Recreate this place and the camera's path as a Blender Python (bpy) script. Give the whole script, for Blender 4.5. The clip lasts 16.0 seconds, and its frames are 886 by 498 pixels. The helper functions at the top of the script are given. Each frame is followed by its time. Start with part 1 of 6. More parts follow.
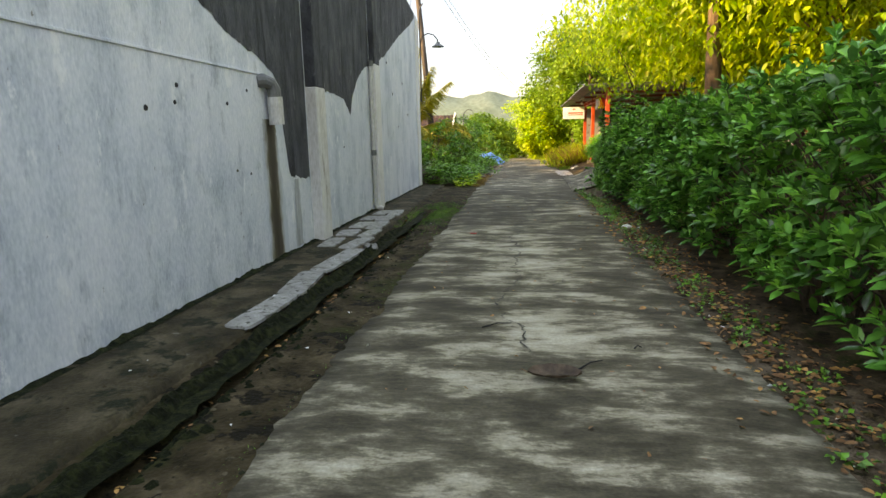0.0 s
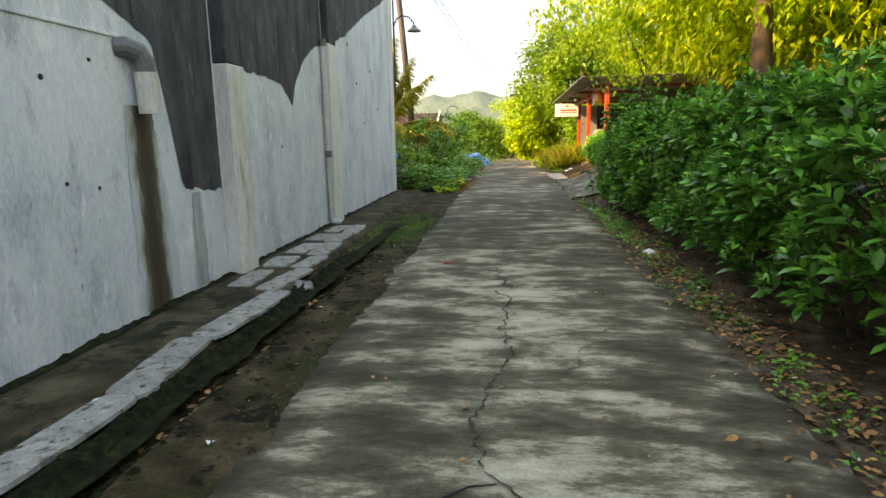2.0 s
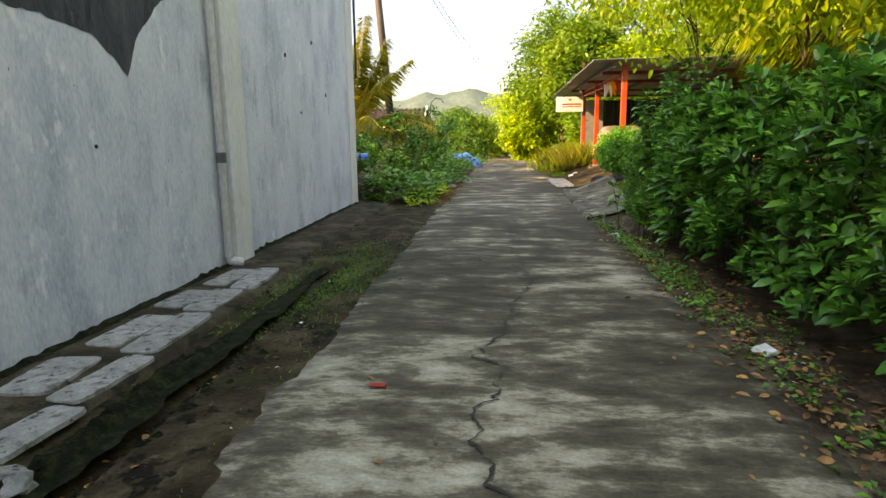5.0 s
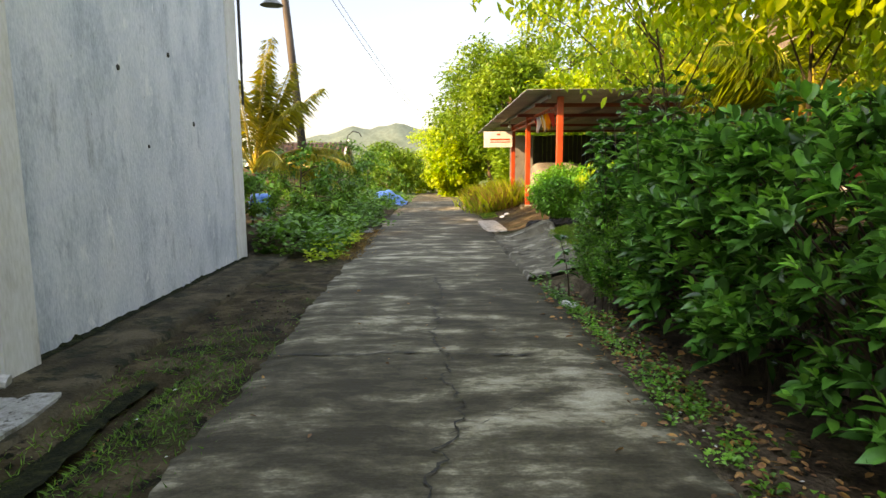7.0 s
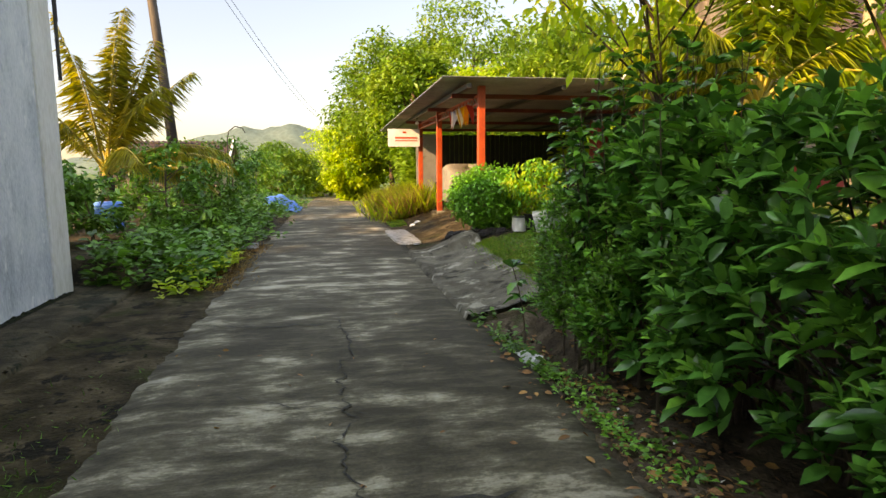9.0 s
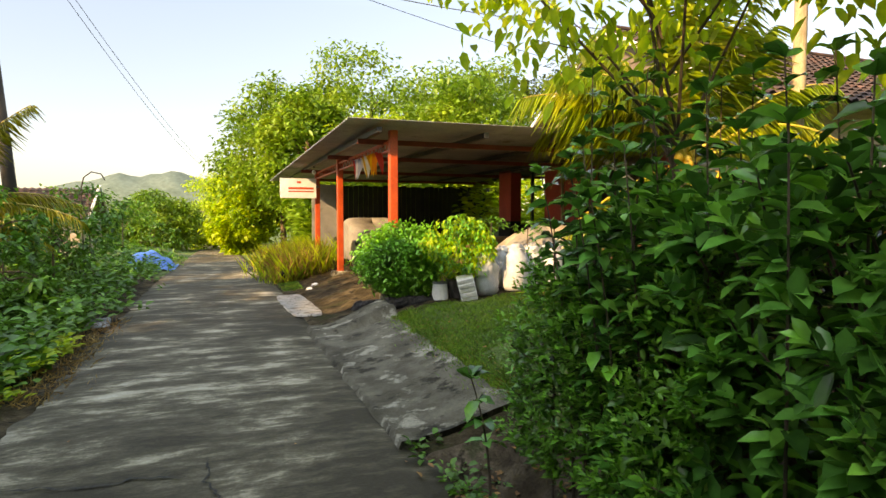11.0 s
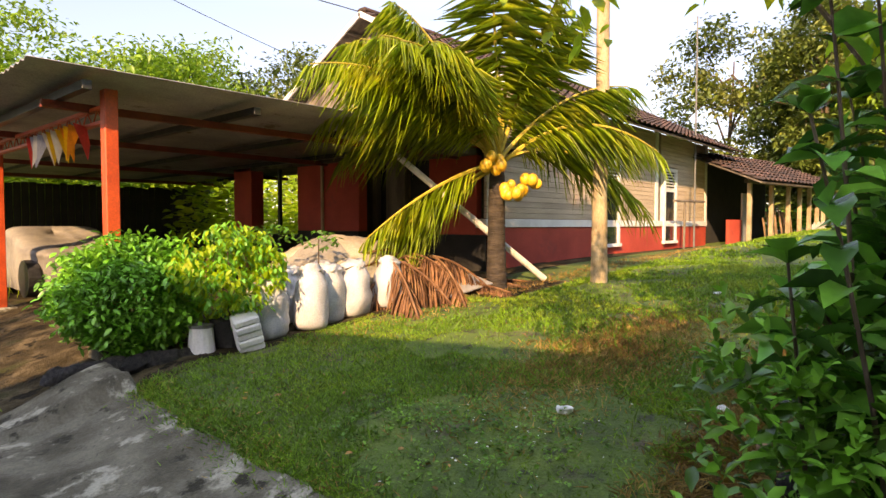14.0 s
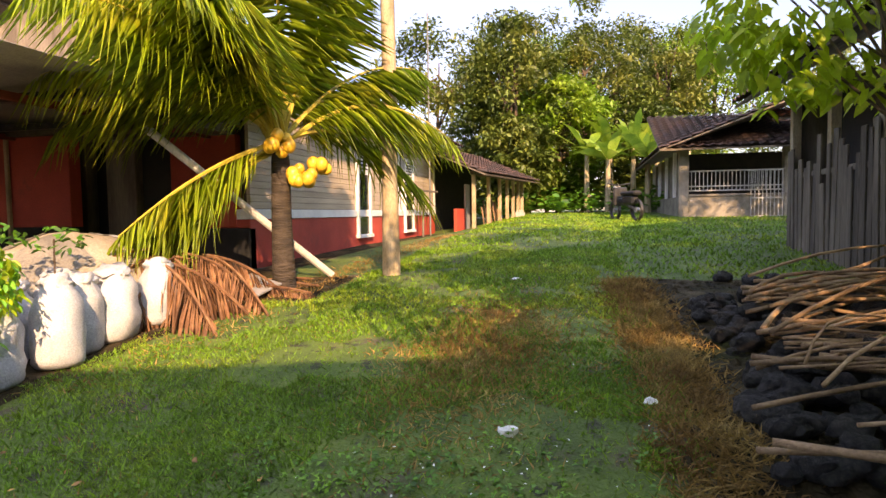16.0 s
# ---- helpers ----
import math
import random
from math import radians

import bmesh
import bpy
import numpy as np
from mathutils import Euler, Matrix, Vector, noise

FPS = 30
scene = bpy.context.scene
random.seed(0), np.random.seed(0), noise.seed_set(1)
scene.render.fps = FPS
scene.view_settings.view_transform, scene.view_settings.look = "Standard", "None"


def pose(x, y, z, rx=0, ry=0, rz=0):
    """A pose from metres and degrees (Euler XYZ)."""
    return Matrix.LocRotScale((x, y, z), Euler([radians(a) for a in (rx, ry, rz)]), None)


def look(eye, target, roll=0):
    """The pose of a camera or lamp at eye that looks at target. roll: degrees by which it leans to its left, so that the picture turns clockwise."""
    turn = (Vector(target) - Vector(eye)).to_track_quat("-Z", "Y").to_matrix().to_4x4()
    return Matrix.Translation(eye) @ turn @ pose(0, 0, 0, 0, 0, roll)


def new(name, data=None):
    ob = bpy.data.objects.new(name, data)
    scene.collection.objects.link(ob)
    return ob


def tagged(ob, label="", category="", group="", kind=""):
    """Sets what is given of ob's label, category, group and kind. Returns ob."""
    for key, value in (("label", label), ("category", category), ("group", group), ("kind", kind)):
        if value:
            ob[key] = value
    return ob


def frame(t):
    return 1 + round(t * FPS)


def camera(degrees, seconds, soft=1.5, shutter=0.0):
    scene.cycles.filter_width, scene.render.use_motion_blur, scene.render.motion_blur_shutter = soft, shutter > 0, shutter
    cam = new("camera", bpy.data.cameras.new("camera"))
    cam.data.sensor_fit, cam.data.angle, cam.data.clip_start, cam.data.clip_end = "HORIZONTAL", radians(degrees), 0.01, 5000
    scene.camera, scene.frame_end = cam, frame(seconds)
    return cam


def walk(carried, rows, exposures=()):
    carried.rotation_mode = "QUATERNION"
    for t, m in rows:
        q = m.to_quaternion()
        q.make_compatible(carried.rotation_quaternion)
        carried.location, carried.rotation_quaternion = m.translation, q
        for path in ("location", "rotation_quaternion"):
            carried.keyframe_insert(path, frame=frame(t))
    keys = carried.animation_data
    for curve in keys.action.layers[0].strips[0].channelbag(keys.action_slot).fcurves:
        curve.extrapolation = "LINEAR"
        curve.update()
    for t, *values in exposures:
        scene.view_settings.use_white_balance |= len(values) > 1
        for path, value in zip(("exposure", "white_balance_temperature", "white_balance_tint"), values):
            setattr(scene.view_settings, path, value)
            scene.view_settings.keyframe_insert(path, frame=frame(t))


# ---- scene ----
cam = camera(72.7, 16.0)
PATH = [
    (0, (-0.539, 2.451, 1.411), (-0.805, 4.397, 1.037), -1.3),
    (0.5, (-0.586, 3.019, 1.403), (-0.841, 4.967, 1.029), -1.1),
    (1, (-0.568, 3.551, 1.387), (-0.813, 5.501, 1.013), -1.2),
    (1.5, (-0.587, 4.109, 1.371), (-0.822, 6.059, 0.994), -1.1),
    (2, (-0.574, 4.657, 1.369), (-0.801, 6.608, 0.993), -1.1),
    (2.5, (-0.561, 5.161, 1.382), (-0.779, 7.112, 1.003), -0.9),
    (3, (-0.559, 5.71, 1.385), (-0.773, 7.662, 1.007), -0.8),
    (3.2, (-0.535, 5.91, 1.368), (-0.747, 7.862, 0.99), -0.8),
    (5.3, (-0.592, 8.326, 1.31), (-0.792, 10.279, 0.927), -0.6),
    (5.5, (-0.59, 8.552, 1.302), (-0.766, 10.509, 0.927), -0.5),
    (6, (-0.547, 9.04, 1.34), (-0.577, 11.015, 1.027), -0.0),
    (6.5, (-0.554, 9.47, 1.387), (-0.538, 11.45, 1.099), -0.1),
    (7, (-0.509, 9.965, 1.392), (-0.478, 11.946, 1.116), -0.4),
    (7.5, (-0.552, 10.46, 1.374), (-0.505, 12.441, 1.103), -0.4),
    (8, (-0.574, 10.978, 1.322), (-0.513, 12.959, 1.053), -0.5),
    (8.5, (-0.569, 11.456, 1.334), (-0.448, 13.431, 1.046), -0.5),
    (9, (-0.538, 11.966, 1.368), (-0.176, 13.914, 1.097), -0.3),
    (9.5, (-0.452, 12.377, 1.404), (0.074, 14.299, 1.242), -0.2),
    (9.7, (-0.45, 12.531, 1.393), (0.109, 14.447, 1.257), -0.3),
    (11.8, (-0.329, 14.258, 1.5), (0.587, 16.033, 1.41), 0.3),
    (12, (-0.28, 14.437, 1.502), (0.72, 16.168, 1.415), 0.3),
    (12.5, (-0.244, 14.865, 1.499), (0.932, 16.482, 1.424), 0.1),
    (13, (-0.201, 15.275, 1.479), (1.055, 16.83, 1.417), 0.1),
    (13.5, (-0.169, 15.662, 1.483), (1.206, 17.113, 1.409), 0.1),
    (14, (-0.148, 16.075, 1.473), (1.349, 17.398, 1.391), -0.0),
    (14.5, (-0.097, 16.475, 1.457), (1.545, 17.614, 1.383), -0.1),
    (15, (-0.08, 16.856, 1.448), (1.689, 17.785, 1.364), -0.4),
    (15.5, (-0.03, 17.16, 1.459), (1.836, 17.873, 1.351), -0.7),
    (16, (0.029, 17.435, 1.464), (1.972, 17.897, 1.346), -0.8),
]
walk(cam, [(t, look(e, g, r)) for t, e, g, r in PATH], exposures=((0, 2.1, 11600, 17), (1, 2.03, 11600, 17), (2, 2.15, 11500, 16), (3, 2.1, 11500, 16), (6, 2.05, 11200, 19), (8.5, 2.13, 11000, 19), (9, 1.86, 11000, 19), (9.5, 1.95, 11000, 19), (11, 1.88, 10900, 16), (14, 1.83, 9600, 25), (16, 1.88, 8900, 30)))


# ---- world and sun ----
SUN_ELEVATION = 29.5
SUN_WAY = (0.906, 0.42)
world = bpy.data.worlds.new("world")
scene.world = world
world.use_nodes = True
sky = world.node_tree.nodes.new("ShaderNodeTexSky")
sky.sky_type, sky.sun_disc = "NISHITA", False
sky.sun_elevation, sky.sun_rotation = radians(SUN_ELEVATION), radians(245)
sky.air_density, sky.dust_density = 1.0, 0.35
# thin morning haze: the dome is dimmer and greyer towards the horizon
wn, wl = world.node_tree.nodes, world.node_tree.links
w_co, w_xyz, w_map, w_mul = wn.new("ShaderNodeTexCoord"), wn.new("ShaderNodeSeparateXYZ"), wn.new("ShaderNodeValToRGB"), wn.new("ShaderNodeMixRGB")
w_map.color_ramp.elements.new(0.32)
w_map.color_ramp.elements[0].position, w_map.color_ramp.elements[0].color = 0.0, (0.145, 0.155, 0.20, 1)
w_map.color_ramp.elements[1].color = (0.29, 0.293, 0.325, 1)
w_map.color_ramp.elements[2].position, w_map.color_ramp.elements[2].color = 0.8, (1.0, 0.965, 0.93, 1)
w_mul.blend_type, w_mul.inputs[0].default_value = "MULTIPLY", 1.0
wl.new(w_co.outputs["Generated"], w_xyz.inputs[0])
wl.new(w_xyz.outputs["Z"], w_map.inputs[0])
wl.new(sky.outputs[0], w_mul.inputs[1])
wl.new(w_map.outputs[0], w_mul.inputs[2])
wl.new(w_mul.outputs[0], wn["Background"].inputs[0])
world.node_tree.nodes["Background"].inputs[1].default_value = 0.32
sun = new("sun", bpy.data.lights.new("sun", "SUN"))
sun.data.energy, sun.data.angle, sun.data.color = 3.0, radians(0.6), (1, 0.8, 0.54)
sun.matrix_world = look((-60 * SUN_WAY[0], -60 * SUN_WAY[1], 60 * math.tan(radians(SUN_ELEVATION))), (0, 0, 0))


# ---- materials ----
def surf(name, colors, scale=6.0, rough=0.85, bump=0.3, grain=60.0, stretch=(1, 1, 1), metal=0.0, stops=(0.35, 0.5, 0.65),
         per_object=0.0, per_island=0.0, sheen=0.5, translucent=0.0, second=None, second_scale=0.8, second_at=0.55, detail=6, depth=0.02, layers=()):
    """Colours mixed by a large noise, tinted by a fine one, with relief from the fine one."""
    m = bpy.data.materials.new(name)
    m.use_nodes = True
    nt = m.node_tree
    n, l = nt.nodes, nt.links
    p = n["Principled BSDF"]
    p.inputs["Roughness"].default_value, p.inputs["Metallic"].default_value = rough, metal
    p.inputs["Specular IOR Level"].default_value = sheen
    tc, mp = n.new("ShaderNodeTexCoord"), n.new("ShaderNodeMapping")
    mp.inputs["Scale"].default_value = stretch
    l.new(tc.outputs["Object"], mp.inputs[0])
    big, fine = n.new("ShaderNodeTexNoise"), n.new("ShaderNodeTexNoise")
    big.inputs["Scale"].default_value, big.inputs["Detail"].default_value = scale, detail
    big.inputs["Roughness"].default_value = 0.62
    fine.inputs["Scale"].default_value, fine.inputs["Detail"].default_value = grain, 4
    l.new(mp.outputs[0], big.inputs["Vector"])
    l.new(mp.outputs[0], fine.inputs["Vector"])
    ramp = n.new("ShaderNodeValToRGB")
    e = ramp.color_ramp.elements
    while len(e) < len(colors):
        e.new(0.5)
    for k, c in enumerate(colors):
        e[k].position = stops[k] if len(colors) == 3 else (0.38, 0.62)[k] if len(colors) == 2 else 0.3 + 0.4 * k / max(1, len(colors) - 1)
        e[k].color = (*c, 1)
    l.new(big.outputs["Fac"], ramp.inputs[0])
    col = ramp.outputs[0]
    if second:
        n2, r2 = n.new("ShaderNodeTexNoise"), n.new("ShaderNodeValToRGB")
        n2.inputs["Scale"].default_value, n2.inputs["Detail"].default_value = second_scale, 8
        n2.inputs["Roughness"].default_value = 0.72
        l.new(mp.outputs[0], n2.inputs["Vector"])
        r2.color_ramp.elements[0].position, r2.color_ramp.elements[1].position = second_at, second_at + 0.07
        l.new(n2.outputs["Fac"], r2.inputs[0])
        mx = n.new("ShaderNodeMixRGB")
        l.new(r2.outputs[0], mx.inputs[0])
        l.new(col, mx.inputs[1])
        mx.inputs[2].default_value = (*second, 1)
        col = mx.outputs[0]
    for tint, l_scale, l_at, l_soft, l_stretch in layers:
        lm, ln, lr, lx = n.new("ShaderNodeMapping"), n.new("ShaderNodeTexNoise"), n.new("ShaderNodeValToRGB"), n.new("ShaderNodeMixRGB")
        lm.inputs["Scale"].default_value = l_stretch
        lm.inputs["Location"].default_value = (3.1 * l_scale, 1.7, 0.4)
        ln.inputs["Scale"].default_value, ln.inputs["Detail"].default_value, ln.inputs["Roughness"].default_value = l_scale, 9, 0.66
        l.new(tc.outputs["Object"], lm.inputs[0])
        l.new(lm.outputs[0], ln.inputs["Vector"])
        lr.color_ramp.elements[0].position, lr.color_ramp.elements[1].position = l_at, l_at + l_soft
        l.new(ln.outputs["Fac"], lr.inputs[0])
        l.new(lr.outputs[0], lx.inputs[0])
        l.new(col, lx.inputs[1])
        lx.inputs[2].default_value = (*tint, 1)
        col = lx.outputs[0]
    ov = n.new("ShaderNodeMixRGB")
    ov.blend_type, ov.inputs[0].default_value = "OVERLAY", 0.45
    l.new(col, ov.inputs[1])
    l.new(fine.outputs["Fac"], ov.inputs[2])
    col = ov.outputs[0]
    if per_object or per_island:
        hsv, rng = n.new("ShaderNodeHueSaturation"), n.new("ShaderNodeMapRange")
        k = per_object or per_island
        rng.inputs["To Min"].default_value, rng.inputs["To Max"].default_value = 1 - k, 1 + k
        src = n.new("ShaderNodeObjectInfo").outputs["Random"] if per_object else n.new("ShaderNodeNewGeometry").outputs["Random Per Island"]
        l.new(src, rng.inputs[0])
        l.new(rng.outputs[0], hsv.inputs["Value"])
        l.new(col, hsv.inputs["Color"])
        col = hsv.outputs[0]
    l.new(col, p.inputs["Base Color"])
    bp = n.new("ShaderNodeBump")
    bp.inputs["Strength"].default_value, bp.inputs["Distance"].default_value = bump, depth
    add = n.new("ShaderNodeMath")
    l.new(big.outputs["Fac"], add.inputs[0])
    l.new(fine.outputs["Fac"], add.inputs[1])
    l.new(add.outputs[0], bp.inputs["Height"])
    l.new(bp.outputs[0], p.inputs["Normal"])
    if translucent:
        tr, mix = n.new("ShaderNodeBsdfTranslucent"), n.new("ShaderNodeMixShader")
        mix.inputs[0].default_value = translucent
        l.new(col, tr.inputs[0])
        l.new(p.outputs[0], mix.inputs[1])
        l.new(tr.outputs[0], mix.inputs[2])
        l.new(mix.outputs[0], n["Material Output"].inputs[0])
    return m


def leafy(name, dark, mid, light, rough=0.45, translucent=0.3, scale=1.5, vary=0.35):
    return surf(name, (dark, mid, light), scale=scale, rough=rough, bump=0.1, grain=25, per_island=vary, translucent=translucent, depth=0.005)




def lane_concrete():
    """Broomed grey concrete: dark algae in cross streaks, worn pale patches; tone shifts darker from y 8 to 15."""
    m = bpy.data.materials.new("road_concrete")
    m.use_nodes = True
    n, l = m.node_tree.nodes, m.node_tree.links
    p = n["Principled BSDF"]
    p.inputs["Roughness"].default_value, p.inputs["Specular IOR Level"].default_value = 0.85, 0.3
    tc = n.new("ShaderNodeTexCoord")

    def patchy(scale, stretch, detail, rough, shift):
        mp, t = n.new("ShaderNodeMapping"), n.new("ShaderNodeTexNoise")
        mp.inputs["Scale"].default_value, mp.inputs["Location"].default_value = stretch, shift
        t.inputs["Scale"].default_value, t.inputs["Detail"].default_value, t.inputs["Roughness"].default_value = scale, detail, rough
        t.inputs["Distortion"].default_value = 0.1
        l.new(tc.outputs["Object"], mp.inputs[0])
        l.new(mp.outputs[0], t.inputs["Vector"])
        return t.outputs["Fac"]

    def ramp(fac, *stops):
        r = n.new("ShaderNodeValToRGB")
        while len(r.color_ramp.elements) < len(stops):
            r.color_ramp.elements.new(0.5)
        for e, (at, c) in zip(r.color_ramp.elements, stops):
            e.position, e.color = at, (*c, 1)
        l.new(fac, r.inputs[0])
        return r.outputs[0]

    def mixed(kind, fac, a, b):
        x = n.new("ShaderNodeMixRGB")
        x.blend_type = kind
        for slot, v in zip(x.inputs, (fac, a, b)):
            if isinstance(v, (int, float)):
                slot.default_value = v
            else:
                l.new(v, slot)
        return x.outputs[0]

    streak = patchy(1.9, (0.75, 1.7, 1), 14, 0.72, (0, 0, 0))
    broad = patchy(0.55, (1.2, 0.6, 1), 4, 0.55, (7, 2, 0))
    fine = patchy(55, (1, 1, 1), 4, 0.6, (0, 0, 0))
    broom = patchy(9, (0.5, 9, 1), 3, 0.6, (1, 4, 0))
    xyz, y_tone = n.new("ShaderNodeSeparateXYZ"), n.new("ShaderNodeMapRange")
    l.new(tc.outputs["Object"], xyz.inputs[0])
    l.new(xyz.outputs["Y"], y_tone.inputs[0])
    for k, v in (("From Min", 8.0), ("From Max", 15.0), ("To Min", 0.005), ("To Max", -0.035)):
        y_tone.inputs[k].default_value = v
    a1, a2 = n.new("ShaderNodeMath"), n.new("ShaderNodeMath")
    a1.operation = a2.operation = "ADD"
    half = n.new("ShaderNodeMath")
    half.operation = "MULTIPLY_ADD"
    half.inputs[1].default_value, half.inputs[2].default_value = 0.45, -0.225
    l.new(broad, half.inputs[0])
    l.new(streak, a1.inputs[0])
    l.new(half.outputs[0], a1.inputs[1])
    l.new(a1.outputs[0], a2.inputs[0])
    l.new(y_tone.outputs[0], a2.inputs[1])
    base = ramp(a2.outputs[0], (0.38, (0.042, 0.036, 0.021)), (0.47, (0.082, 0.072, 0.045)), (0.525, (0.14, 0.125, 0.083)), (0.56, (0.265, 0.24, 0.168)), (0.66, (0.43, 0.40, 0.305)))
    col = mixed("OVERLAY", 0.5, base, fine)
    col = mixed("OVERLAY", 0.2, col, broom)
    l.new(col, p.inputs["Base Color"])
    b1, b2 = n.new("ShaderNodeBump"), n.new("ShaderNodeBump")
    b1.inputs["Strength"].default_value, b1.inputs["Distance"].default_value = 0.7, 0.012
    b2.inputs["Strength"].default_value, b2.inputs["Distance"].default_value = 0.6, 0.004
    l.new(a2.outputs[0], b1.inputs["Height"])
    l.new(mixed("ADD", 1.0, fine, broom), b2.inputs["Height"])
    l.new(b1.outputs[0], b2.inputs["Normal"])
    l.new(b2.outputs[0], p.inputs["Normal"])
    return m


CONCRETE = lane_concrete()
APRON = surf("apron_concrete", ((0.05, 0.044, 0.028), (0.10, 0.09, 0.062), (0.17, 0.155, 0.112)), scale=2.2, bump=0.8, grain=60, sheen=0.25, detail=12, layers=(((0.33, 0.31, 0.24), 3.0, 0.55, 0.07, (1, 1, 1)), ((0.028, 0.025, 0.015), 4.0, 0.56, 0.06, (1, 1, 1))))
FOOTING = surf("wet_footing", ((0.022, 0.018, 0.009), (0.05, 0.04, 0.021), (0.10, 0.082, 0.05)), scale=2.8, bump=0.9, grain=45, sheen=0.2, detail=10, layers=(((0.014, 0.017, 0.007), 3.5, 0.53, 0.06, (1, 1, 1)), ((0.15, 0.14, 0.115), 6, 0.66, 0.04, (1, 1, 1))))
SLAB = surf("pale_slab", ((0.20, 0.20, 0.18), (0.28, 0.28, 0.26), (0.35, 0.35, 0.33)), scale=5, bump=0.5, per_object=0.15, layers=(((0.10, 0.092, 0.072), 6, 0.53, 0.1, (1, 1, 1)), ((0.04, 0.038, 0.026), 11, 0.59, 0.04, (1, 1, 1))))
SOIL = surf("ground_soil", ((0.02, 0.015, 0.007), (0.046, 0.035, 0.018), (0.10, 0.077, 0.045)), scale=3.2, bump=1.0, grain=36, sheen=0.1, detail=12, layers=(((0.034, 0.036, 0.012), 1.6, 0.54, 0.08, (1, 1, 1)), ((0.012, 0.010, 0.006), 4.5, 0.55, 0.04, (1, 1, 1)), ((0.12, 0.10, 0.065), 7, 0.64, 0.05, (1, 1, 1))))
BED = surf("bed_soil", ((0.042, 0.030, 0.019), (0.088, 0.066, 0.043), (0.16, 0.125, 0.086)), scale=4, bump=1.0, grain=40, sheen=0.1, detail=12, layers=(((0.03, 0.023, 0.014), 5, 0.56, 0.06, (1, 1, 1)), ((0.045, 0.055, 0.02), 2, 0.6, 0.08, (1, 1, 1))))
CRACK = surf("crack_dirt", ((0.02, 0.02, 0.015), (0.035, 0.032, 0.025)), scale=20, bump=0.5)
PAINT = surf("whitewash", ((0.40, 0.455, 0.505), (0.54, 0.585, 0.625), (0.63, 0.66, 0.69)), scale=1.7, stretch=(1, 1.3, 0.55), rough=0.8, bump=0.35, grain=40, stops=(0.34, 0.46, 0.6), detail=11, layers=(((0.385, 0.43, 0.475), 2.4, 0.56, 0.12, (1, 1.6, 0.6)), ((0.31, 0.34, 0.36), 1.1, 0.61, 0.12, (1, 2.0, 0.6)), ((0.19, 0.19, 0.18), 14, 0.68, 0.03, (1, 1.2, 0.5)), ((0.70, 0.72, 0.73), 5, 0.60, 0.05, (1, 1, 0.5))))
PAINT_EDGE = surf("yellowed_whitewash", ((0.52, 0.50, 0.45), (0.66, 0.65, 0.61), (0.7, 0.7, 0.68)), scale=2, stretch=(1, 1, 0.3), bump=0.3, grain=40, second=(0.34, 0.31, 0.25), second_scale=3, second_at=0.62)
PLASTER = surf("bare_plaster", ((0.028, 0.03, 0.034), (0.05, 0.054, 0.06), (0.085, 0.09, 0.095)), scale=3.5, stretch=(1, 1.5, 0.5), bump=1.0, grain=35, layers=(((0.17, 0.175, 0.18), 9, 0.62, 0.07, (1, 1.5, 0.5)), ((0.016, 0.017, 0.019), 2.5, 0.55, 0.1, (1, 2.4, 0.25)), ((0.26, 0.27, 0.28), 22, 0.69, 0.03, (1, 1, 0.5))))
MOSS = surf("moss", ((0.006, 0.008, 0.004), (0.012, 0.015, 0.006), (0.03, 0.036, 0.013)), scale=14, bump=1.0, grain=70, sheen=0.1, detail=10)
PIPE = surf("grey_pipe", ((0.10, 0.105, 0.105), (0.15, 0.155, 0.15)), scale=6, rough=0.5, bump=0.1)
PIPE_WHITE = surf("old_white_pipe", ((0.42, 0.41, 0.38), (0.58, 0.57, 0.53)), scale=5, rough=0.5, bump=0.1, stretch=(1, 1, 0.3))
RED = surf("red_oxide_paint", ((0.42, 0.055, 0.016), (0.56, 0.08, 0.022)), scale=4, rough=0.5, bump=0.1, second=(0.3, 0.05, 0.02), second_scale=5, second_at=0.66)
RED_WALL = surf("red_wall_paint", ((0.36, 0.045, 0.028), (0.48, 0.065, 0.04)), scale=1.5, rough=0.75, bump=0.15, second=(0.30, 0.05, 0.035), second_scale=1.2, second_at=0.6)
BEIGE = surf("beige_board", ((0.40, 0.315, 0.225), (0.52, 0.425, 0.315)), scale=2, rough=0.8, bump=0.2, stretch=(0.4, 1, 4), per_object=0.06)
WHITE = surf("white_paint", ((0.62, 0.62, 0.60), (0.76, 0.76, 0.74)), scale=3, rough=0.6, bump=0.1)
TILE = surf("roof_tile", ((0.024, 0.016, 0.012), (0.052, 0.03, 0.022), (0.10, 0.05, 0.035)), scale=2.5, bump=0.5, per_island=0.45)
TILE_RED = surf("new_roof_tile", ((0.28, 0.09, 0.05), (0.42, 0.14, 0.08)), scale=3, bump=0.4, per_island=0.3)
ZINC = surf("old_zinc_sheet", ((0.24, 0.235, 0.23), (0.36, 0.35, 0.34)), scale=1.2, rough=0.5, metal=0.2, bump=0.15, second=(0.14, 0.10, 0.07), second_scale=1.5, second_at=0.6)
TIMBER = surf("weathered_timber", ((0.06, 0.05, 0.04), (0.13, 0.105, 0.08), (0.2, 0.17, 0.13)), scale=3, stretch=(1, 1, 0.15), bump=0.5, grain=40, per_object=0.25)
STICK = surf("dry_stick", ((0.13, 0.078, 0.04), (0.24, 0.145, 0.078), (0.36, 0.23, 0.13)), scale=4, bump=0.4, per_object=0.35)
BARK = surf("bark", ((0.04, 0.026, 0.017), (0.09, 0.06, 0.038), (0.17, 0.115, 0.075)), scale=5, stretch=(1, 1, 0.4), bump=1.0, grain=25)
